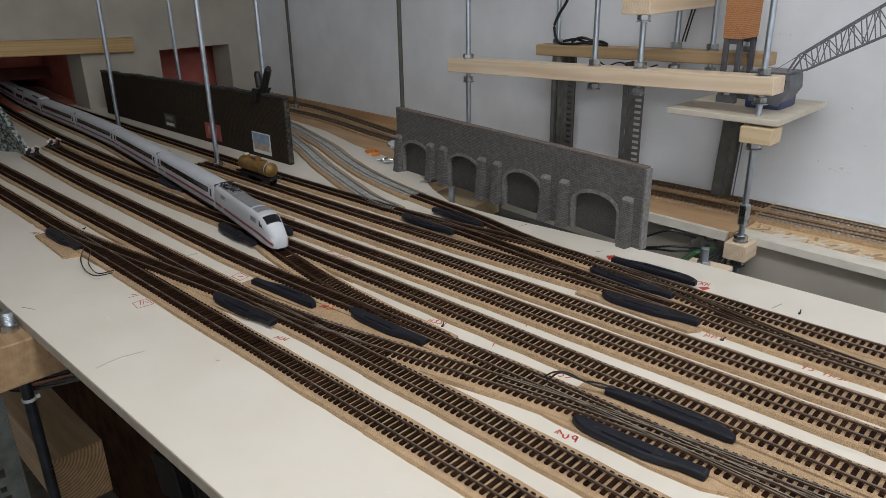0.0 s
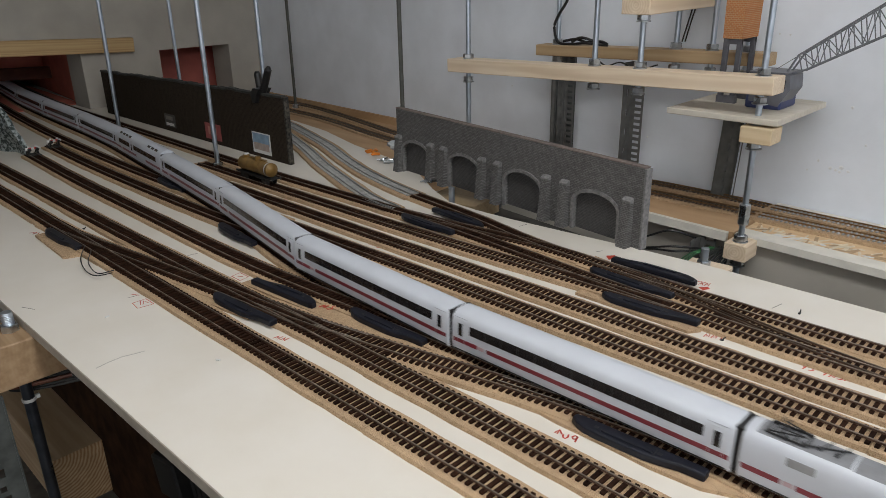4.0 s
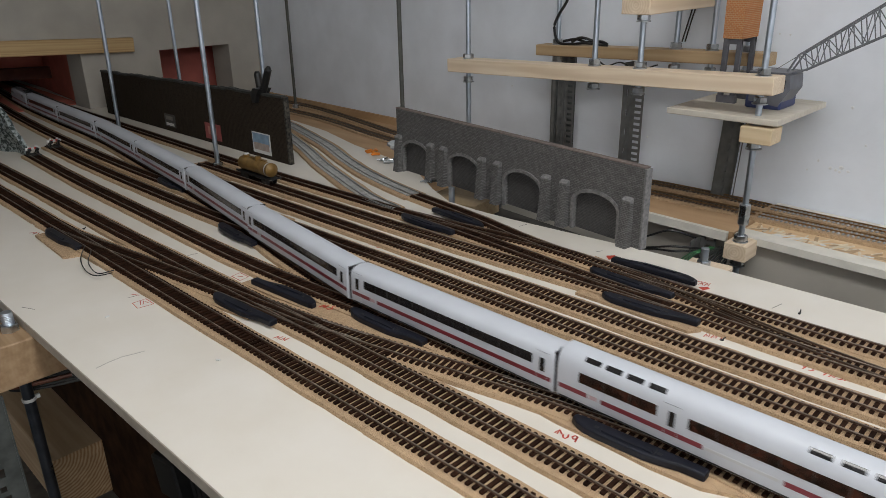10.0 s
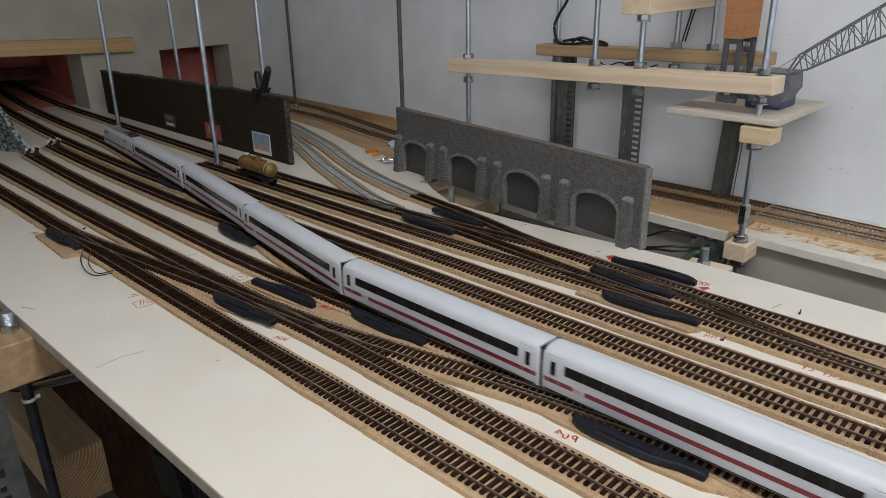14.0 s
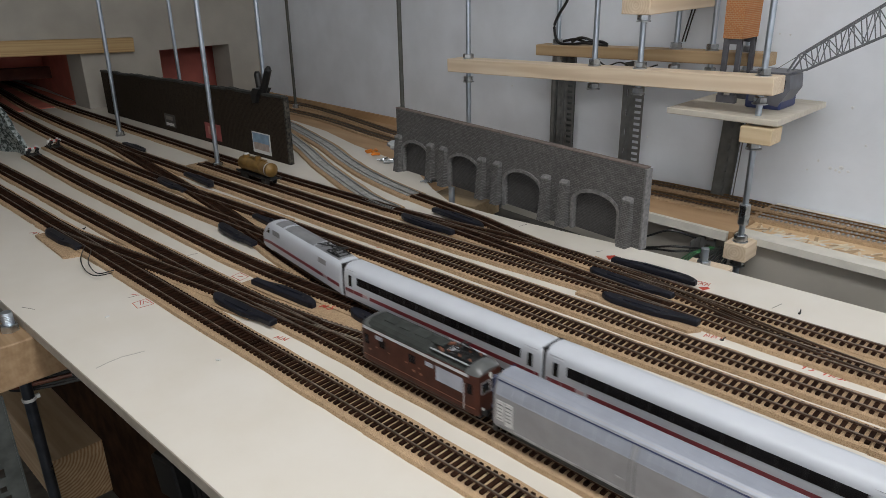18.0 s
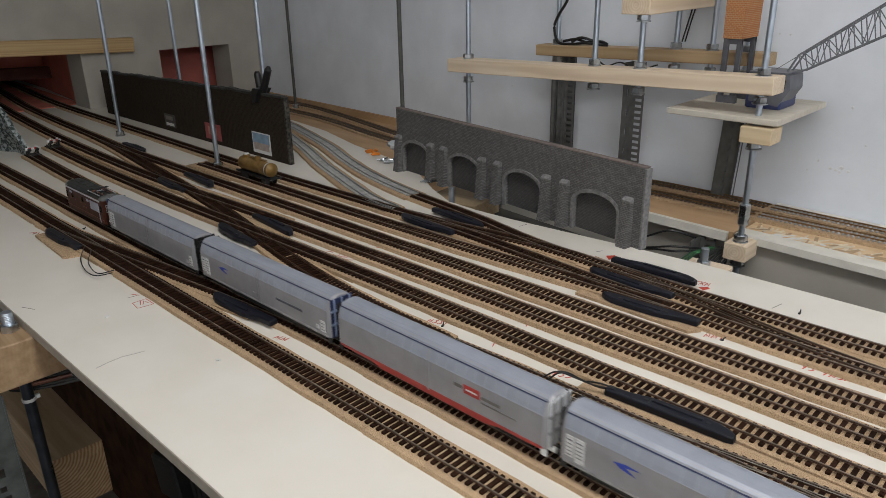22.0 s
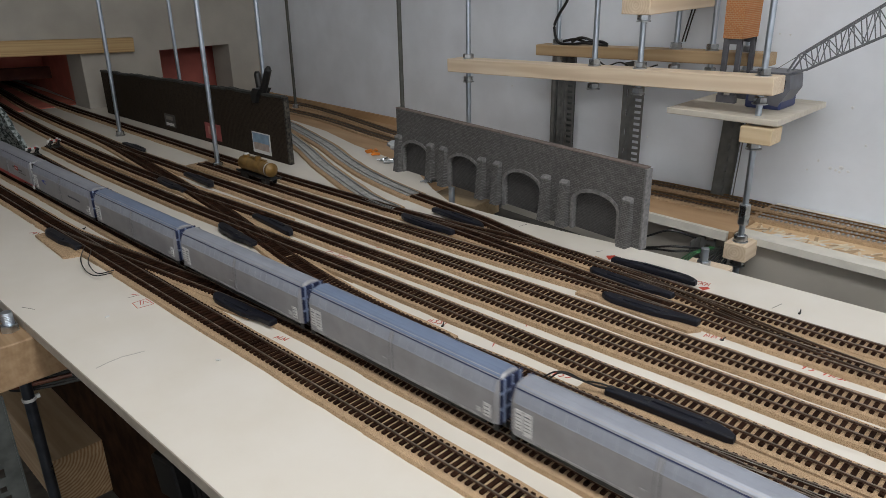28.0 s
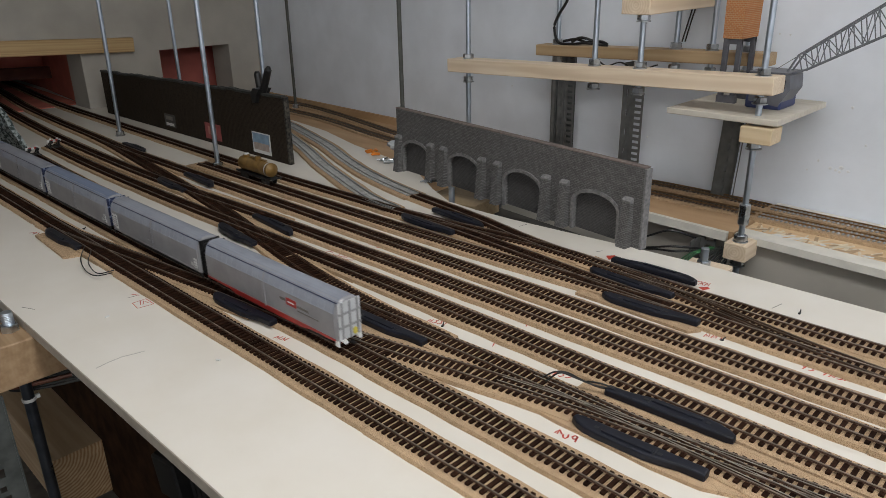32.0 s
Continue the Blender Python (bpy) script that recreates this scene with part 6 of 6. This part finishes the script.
RED = "red felt pen mark on the white board"
SIGNS = {"1": [[(0.15, 0.7), (0.6, 1), (0.45, 0)]], "0": [[(0.5, 0), (0.1, 0.3), (0.15, 0.8), (0.5, 1), (0.85, 0.75), (0.85, 0.25), (0.5, 0)]],
         "9": [[(0.8, 0.75), (0.45, 1), (0.15, 0.75), (0.45, 0.5), (0.8, 0.75), (0.7, 0.3), (0.3, 0)]], "-": [[(0.0, 0.5), (1, 0.55)]],
         "n": [[(0.1, 0), (0.2, 0.9), (0.5, 0.2), (0.8, 1), (0.9, 0.1)]], "c": [[(0.9, 0.9), (0.3, 0.9), (0.7, 0.5), (0.9, 0.3), (0.4, 0), (0.1, 0.1)]],
         "f": [[(0.1, 0), (0.1, 1), (0.9, 0.9)], [(0.1, 0.5), (0.7, 0.5)]], "x": [[(0, 0), (1, 1)], [(0, 1), (1, 0)]]}


def scrawl(name, label, x0, y0, x1, y1, tall, signs, width=0.0013, z=0.0):
    """A row of handwritten signs from one place to another."""
    a, b = Vector((x0, y0)), Vector((x1, y1))
    d = (b - a) / len(signs)
    up = Vector((-d.y, d.x)).normalized() * tall + d * 0.25
    strokes(name, label, [[tuple(a + d * (k + 0.8 * u) + up * v) for u, v in line] for k, c in enumerate(signs) for line in SIGNS[c]], RED_INK, width, z)


strokes("track_number", "red handwritten number 109 on the board", [[(-0.3145, 0.4573), (-0.3134, 0.4641), (-0.3116, 0.4577)], [(-0.3134, 0.4641), (-0.3079, 0.4599)], [(-0.307, 0.4608), (-0.3049, 0.457), (-0.3022, 0.4566), (-0.3016, 0.4601), (-0.3032, 0.4637)], [(-0.2965, 0.4608), (-0.299, 0.463), (-0.2979, 0.4663), (-0.2951, 0.4661), (-0.2947, 0.4625), (-0.2965, 0.4608)], [(-0.2951, 0.4661), (-0.2928, 0.458)]], RED_INK, 0.0016)
strokes("drawn_mark", "red drawn rectangle on the white board", [[(-0.876, 0.314), (-0.876, 0.332), (-0.853, 0.332), (-0.856, 0.312), (-0.876, 0.314)], [(-0.863, 0.319), (-0.875, 0.324)], [(-0.862, 0.322), (-0.872, 0.327), (-0.862, 0.329)], [(-0.905, 0.325), (-0.893, 0.331)]], RED_INK, 0.0012)
strokes("drawn_mark", "two red drawn rectangles on the white board", [[(-0.858, 0.447), (-0.861, 0.462), (-0.839, 0.462), (-0.836, 0.447), (-0.858, 0.447)], [(-0.852, 0.453), (-0.845, 0.457)], [(-0.858, 0.467), (-0.860, 0.478), (-0.836, 0.479), (-0.832, 0.466), (-0.858, 0.467)], [(-0.850, 0.471), (-0.842, 0.476)]], RED_INK, 0.0012)
for x0, y0, x1, y1, tall, signs in (
        (-0.835, 0.592, -0.775, 0.595, 0.012, "fcnc"), (-0.810, 0.655, -0.780, 0.657, 0.007, "nc"), (-1.090, 0.540, -1.067, 0.541, 0.008, "f"),
        (-0.558, 0.533, -0.533, 0.543, 0.009, "ncc1"), (-0.377, 0.536, -0.356, 0.544, 0.009, "1cc"), (-0.299, 0.720, -0.277, 0.727, 0.009, "nn1"),
        (-0.376, 0.850, -0.355, 0.855, 0.012, "xxn"), (-0.194, 0.722, -0.180, 0.724, 0.008, "1c"), (-0.174, 0.723, -0.146, 0.727, 0.007, "1ncn"),
        (-0.617, 0.353, -0.595, 0.359, 0.010, "nx"), (-0.660, 0.384, -0.642, 0.389, 0.009, "nn"), (-1.275, 0.314, -1.250, 0.317, 0.009, "f"),
        (-1.072, 0.765, -1.056, 0.768, 0.008, "1"), (-0.985, 0.700, -0.965, 0.702, 0.007, "n")):
    scrawl("drawn_mark", RED, x0, y0, x1, y1, tall, signs)
for line in ([(-0.462, 0.604), (-0.467, 0.612)], [(-0.460, 0.541), (-0.464, 0.549)], [(-0.464, 0.661), (-0.469, 0.669)], [(-0.452, 0.661), (-0.457, 0.669)], [(-1.110, 0.703), (-1.104, 0.712)]):
    strokes("drawn_mark", RED, [line], RED_INK, 0.0011)
for x0, y0, x1, y1, tall, signs in ((-0.938, 0.598, -0.892, 0.600, 0.010, "cn-"), (-0.947, 0.531, -0.909, 0.533, 0.010, "fn"), (-0.680, 0.465, -0.660, 0.470, 0.010, "nc")):
    scrawl("drawn_mark", "red felt pen mark on the cork", x0, y0, x1, y1, tall, signs, 0.0018, CORK_Z + 0.0002)
for poly in ([(-0.514, 0.858), (-0.505, 0.868), (-0.496, 0.859), (-0.503, 0.848)], [(-0.364, 0.843), (-0.356, 0.852), (-0.351, 0.848), (-0.356, 0.838)]):
    solid("painted_patch", Shape().prism(poly, -0.0003, 0.0003), RED_INK, "small red painted patch on the board", "mark")
for lines in ([[(-0.270, 0.844), (-0.266, 0.865)]], [[(-0.689, 0.875), (-0.686, 0.892)]], [[(-0.979, 0.443), (-0.976, 0.458)]], [[(-1.262, 0.316), (-1.262, 0.328)]], [[(-0.533, 0.862), (-0.529, 0.872)]], [[(-0.896, 0.317), (-0.895, 0.329)]], [[(-0.971, 0.212), (-0.951, 0.221)]]):
    strokes("pencil_tick", "short dark pencil tick on the board", lines, PENCIL, 0.0008)
strokes("scratch", "faint grey scuff across the white board", [[(-0.743, 0.216), (-0.746, 0.230), (-0.747, 0.246), (-0.743, 0.260), (-0.741, 0.269)]], material("faint_scuff", (0.61, 0.585, 0.53), 0.5), 0.0016)

# ---- wires ----


def glide(pts, n=6):
    """A rounder line through a few points."""
    p = [Vector(q) for q in pts]
    p = [2 * p[0] - p[1]] + p + [2 * p[-1] - p[-2]]
    out = []
    for i in range(1, len(p) - 2):
        a, b, c, d = p[i - 1:i + 3]
        for k in range(n):
            u = k / n
            out.append(0.5 * (2 * b + (c - a) * u + (2 * a - 5 * b + 4 * c - d) * u * u + (3 * b - a - 3 * c + d) * u ** 3))
    return out + [p[-2]]


def cable(label, lines, mat, r=0.0011):
    t = thing("cable", label, "cable", Matrix.Translation(lines[0][0]))
    o = Vector(lines[0][0])
    for line in lines:
        part("wire", Shape().tube([p - o for p in glide(line)], r), mat, t, smooth=True)


cable("thin black wires looping from a point motor", [[(-1.110, 0.345, 0.010), (-1.093, 0.338, 0.014), (-1.060, 0.320, 0.010), (-1.028, 0.313, 0.004), (-0.990, 0.313, 0.006), (-0.975, 0.330, 0.009)], [(-1.090, 0.345, 0.010), (-1.067, 0.338, 0.014), (-1.037, 0.322, 0.010), (-1.002, 0.320, 0.004), (-0.985, 0.337, 0.008)]], BLACK, 0.0008)
cable("black wires looping from a point motor", [[(-0.372, 0.513, 0.008), (-0.360, 0.518, 0.018), (-0.350, 0.526, 0.018), (-0.335, 0.530, 0.014), (-0.318, 0.536, 0.010), (-0.305, 0.545, 0.010)], [(-0.365, 0.512, 0.008), (-0.353, 0.518, 0.020), (-0.340, 0.526, 0.016), (-0.322, 0.533, 0.012), (-0.306, 0.543, 0.010)], [(-0.330, 0.531, 0.014), (-0.316, 0.534, 0.016), (-0.304, 0.541, 0.012)]], BLACK, 0.0009)
cable("black cables sagging under the shelf", [[(-0.70, 1.15, -0.125), (-0.657, 1.15, -0.097), (-0.605, 1.15, -0.072), (-0.558, 1.15, -0.050), (-0.52, 1.20, -0.075)], [(-0.70, 1.12, -0.105), (-0.639, 1.12, -0.097), (-0.583, 1.12, -0.080), (-0.535, 1.12, -0.066), (-0.50, 1.18, -0.080)], [(-0.70, 1.12, -0.112), (-0.645, 1.13, -0.102), (-0.585, 1.13, -0.086), (-0.535, 1.13, -0.078), (-0.49, 1.20, -0.085)]], BLACK, 0.0020)
cable("bunch of green wires behind the board edge", [[(-0.540 + 0.006 * k, 1.095, -0.125), (-0.523 + 0.006 * k, 1.115, -0.090), (-0.508 + 0.004 * k, 1.130, -0.074), (-0.490 + 0.004 * k, 1.165, -0.068)] for k in range(3)], GREEN_WIRE, 0.0011)
cable("bunch of dark wires rising under the shelf", [[(-0.520 + 0.007 * k, 1.120, -0.140), (-0.507 + 0.007 * k, 1.135, -0.098), (-0.492 + 0.006 * k, 1.150, -0.078), (-0.476 + 0.004 * k, 1.170, -0.066)] for k in range(7)], BLACK, 0.0020)
cable("dark wires hanging behind the shelf block", [[(-0.50 + 0.012 * k, 1.20, -0.30), (-0.495 + 0.012 * k, 1.19, -0.18), (-0.480 + 0.010 * k, 1.20, -0.075)] for k in range(4)], BLACK, 0.0025)
cable("black cable hanging beside a threaded rod", [[(-0.900, 1.315, 0.40), (-0.917, 1.312, 0.335), (-0.940, 1.312, 0.300), (-0.950, 1.312, 0.275), (-0.938, 1.310, 0.2455), (-0.905, 1.310, 0.2425), (-0.870, 1.312, 0.2460), (-0.820, 1.318, 0.2435)], [(-0.930, 1.318, 0.2465), (-0.90, 1.322, 0.252), (-0.875, 1.325, 0.2465), (-0.84, 1.322, 0.2500), (-0.822, 1.320, 0.2455)], [(-0.915, 1.330, 0.2450), (-0.885, 1.318, 0.2560), (-0.850, 1.326, 0.2480)]], BLACK, 0.0030)
cable("thin black wires along a hanging rod", [[(-0.665, 1.330, 0.258), (-0.655, 1.330, 0.300), (-0.640, 1.330, 0.36), (-0.62, 1.335, 0.45)], [(-0.660, 1.332, 0.258), (-0.648, 1.332, 0.310), (-0.632, 1.332, 0.37)]], BLACK, 0.0014)
cable("loose wire under the hanging beam", [[(-0.83, 1.29, 0.222), (-0.80, 1.285, 0.208), (-0.77, 1.29, 0.216), (-0.73, 1.285, 0.205), (-0.69, 1.29, 0.217)]], BLACK, 0.0016)
cable("bundle of dark wires under the board", [[(-1.00, 0.10 + 0.01 * k, -0.085 - 0.003 * k), (-0.96, 0.20, -0.088 - 0.004 * k), (-0.90, 0.28 + 0.012 * k, -0.080 - 0.004 * k), (-0.84, 0.42, -0.06)] for k in range(7)], BLACK, 0.0018)
cable("red-brown wire along the bearer", [[(-1.02, 0.05, -0.098), (-0.98, 0.15, -0.100), (-0.955, 0.19, -0.100), (-0.93, 0.24, -0.095)]], COPPER_WIRE, 0.0028)

# ---- small clutter ----
for x, y, z in ((-0.240, 0.851, 0.0), (-1.223, 0.384, 0.0), (-0.535, 0.538, 0.0), (-0.279, 0.725, 0.0)):
    t = thing("wire_clip", "tiny black wire clip on the board", "clip", Matrix.Translation((x, y, z)) @ Matrix.Rotation(x * 20, 4, "Z") @ Matrix.Scale(0.65, 4), "wire clips")
    part("base", Shape().box(-0.003, 0.003, -0.0018, 0.0018, 0, 0.003, c=0.0003), BLACK, t)
    part("tongue", Shape().rod((0.001, 0, 0.002), (0.006, 0.001, 0.0065), 0.0012, 6), BLACK, t)


def scatter(name, label, category, at, mat, n, spread, size):
    t = thing(name, label, category, Matrix.Translation(at))
    for k in range(n):
        a, r = random.uniform(0, math.tau), spread * math.sqrt(random.random())
        x, y, d = r * math.cos(a), r * math.sin(a), random.uniform(0, math.tau)
        e = Vector((math.cos(d), math.sin(d), 0)) * size * random.uniform(0.6, 1.2)
        z = size * 0.35 + 0.001 * random.random()
        part("screw", Shape().rod((x, y, z), (x + e.x, y + e.y, z), size * 0.22, 6, size * 0.12).rod((x, y, z), (x - e.x * 0.15, y - e.y * 0.15, z), size * 0.35, 6), mat, t)


scatter("screw_heap", "small heap of steel screws on the board", "screws", (-1.165, 1.020, 0.0), ZINC, 14, 0.020, 0.012)
scatter("screw_heap", "few steel screws beside the stone wall", "screws", (-0.985, 0.958, 0.0), ZINC, 9, 0.011, 0.010)
t = thing("plastic_bag", "clear plastic bag with orange parts", "bag", Matrix.Translation((-1.245, 1.050, 0.0)))
for k in range(7):
    x, y = random.uniform(-0.030, 0.025), random.uniform(-0.014, 0.008)
    part("orange_part", Shape().box(-0.010, 0.010, -0.0028, 0.0028, 0, 0.004, Matrix.Translation((x, y, random.uniform(0, 0.006))) @ Matrix.Rotation(random.uniform(0, 3), 4, "Z"), c=0.001), ORANGE, t, "bright orange plastic part")
bag = []
for i in range(7):
    u = i / 6 * math.pi
    bag.append([(0.02 + 0.035 * math.cos(math.tau * k / 14) * (0.35 + 0.65 * math.sin(u)) + random.uniform(-0.004, 0.004), 0.048 + 0.020 * math.sin(math.tau * k / 14) * (0.35 + 0.65 * math.sin(u)) + random.uniform(-0.004, 0.004), 0.003 + 0.022 * i / 6 + random.uniform(-0.002, 0.002)) for k in range(14)])
part("wrapping", Shape().loft(bag), CLEAR, t, "crumpled clear wrapping")
for x, z, r in ((-0.402, 0.061, 0.004), (-0.380, 0.051, 0.005), (-0.362, 0.055, 0.006), (-0.362, 0.161, 0.004), (-0.364, 0.047, 0.004), (-0.419, 0.041, 0.003), (-1.146, 0.121, 0.004), (-0.754, 0.051, 0.004), (-0.504, 0.276, 0.003), (-0.485, 0.275, 0.003), (-0.371, 0.049, 0.004), (-0.350, 0.050, 0.004), (-0.33, 0.10, 0.003)):
    n = 9
    ring = lambda rr, y: [(rr * (1 + 0.3 * math.sin(3 * k + x * 50)) * math.cos(math.tau * k / n), y, rr * (1 + 0.25 * math.cos(2 * k + z * 70)) * math.sin(math.tau * k / n)) for k in range(n)]
    solid("plaster_chip", Shape().loft([ring(r * 0.7, 0.0), ring(r * 0.4, -0.0012)]), PLASTER_DIRT, "small raised plaster chip on the wall", "chip", Matrix.Translation((x, WALL_Y(x) + 0.0002, z)) @ Matrix.Rotation(-0.055, 4, "Z"))
for x, y in ((-0.86, 0.275), (-0.66, 0.315)):
    solid("wood_crumb", Shape().box(-0.003, 0.002, -0.0012, 0.0012, 0, 0.0012), LABEL if x < -0.6 else PENCIL, "tiny loose crumb on the white board", "crumb", Matrix.Translation((x, y, 0)) @ Matrix.Rotation(x * 9, 4, "Z"))

# ---- below the board ----
# Panel added to keep the space under the board dark and hide the lit wall.
s = Shape().box(-2.3, 1.2, 0.52, 0.535, FLOOR_Z, -0.075)
solid("hardboard_panel", s, material("dark_backing", (0.080, 0.038, 0.020), 0.85, vary=0.3, scale=20, sheen=0.1), "dark brown backing panel added to close the space below the layout", "panel")
t = thing("cardboard_box", "brown cardboard box standing under the layout", "box", Matrix.Translation((-0.80, 0.36, FLOOR_Z)) @ Matrix.Rotation(radians(12), 4, "Z"))
CARD = material("cardboard", (0.30, 0.18, 0.09), 0.85, vary=0.12, scale=40)
part("carton", Shape().box(-0.16, 0.16, -0.12, 0.12, 0, 0.56, c=0.002), CARD, t)
part("flap", Shape().box(-0.16, 0.16, -0.12, -0.002, 0.561, 0.564), CARD, t)
part("flap", Shape().box(-0.16, 0.16, 0.002, 0.12, 0.561, 0.564), CARD, t)
for k in range(3):
    part("print_bar", Shape().box(-0.03 + 0.02 * k, -0.018 + 0.02 * k, -0.1206, -0.1198, 0.47, 0.50), BLACK, t, "dark printed bar")

t = thing("switch_housing", "black plastic switch housing with cables under the board", "switch", Matrix.Translation((-1.06, 0.400, -0.46)) @ Matrix.Rotation(radians(-14), 4, "Y"))
part("housing", Shape().box(-0.045, 0.045, -0.018, 0.018, -0.006, 0.075, c=0.004), BLACK, t)
part("lug", Shape().rod((-0.03, 0, -0.03), (-0.03, 0, -0.004), 0.006, 8), BLACK, t)
part("bracket", Shape().box(-0.004, 0.004, 0.016, 0.125, 0.050, 0.060), DARK, t)
cable("ribbed black cables hanging under the board", [[(-1.00 + 0.02 * k, 0.40, -0.38), (-0.985 + 0.02 * k, 0.40, -0.46), (-0.98 + 0.024 * k, 0.40, -0.60), (-0.97 + 0.02 * k, 0.41, -0.99)] for k in range(3)], BLACK, 0.006)


# ---- what moves ----


def motions():
    at0 = along(EXPRESS_PATH, -0.4)
    times = [0.5 * k for k in range(65)]
    # how far the joint behind the leading car has gone past x = -0.4
    gone = lambda t: float(np.interp(t, (0, 1, 2, 3, 3.5, 4.5, 5.5, 7, 8, 9, 10, 11, 12, 13, 14, 16.5, 18, 20, 32), (-0.715, -0.486, -0.250, -0.004, 0.117, 0.348, 0.574, 0.918, 1.146, 1.376, 1.600, 1.824, 2.050, 2.279, 2.507, 3.088, 3.434, 3.892, 6.682)))
    for ob, back, half, flip in EXPRESS:
        walk(ob, [(t, ride(EXPRESS_PATH, at0 + gone(t) - back, half, flip)) for t in times])
    at1 = along(GOODS_PATH, -0.4)
    # the goods train runs at a nearly even pace
    late = lambda t: float(np.interp(t, (0, 17, 20, 23, 28, 32), (0.005, 0.005, 0.006, 0.0125, 0.002, -0.001)))
    for ob, back, half, flip in GOODS:
        walk(ob, [(t, ride(GOODS_PATH, at1 - 0.1995 * (t - 18.207) + late(t) + back, half, flip)) for t in times])


motions()
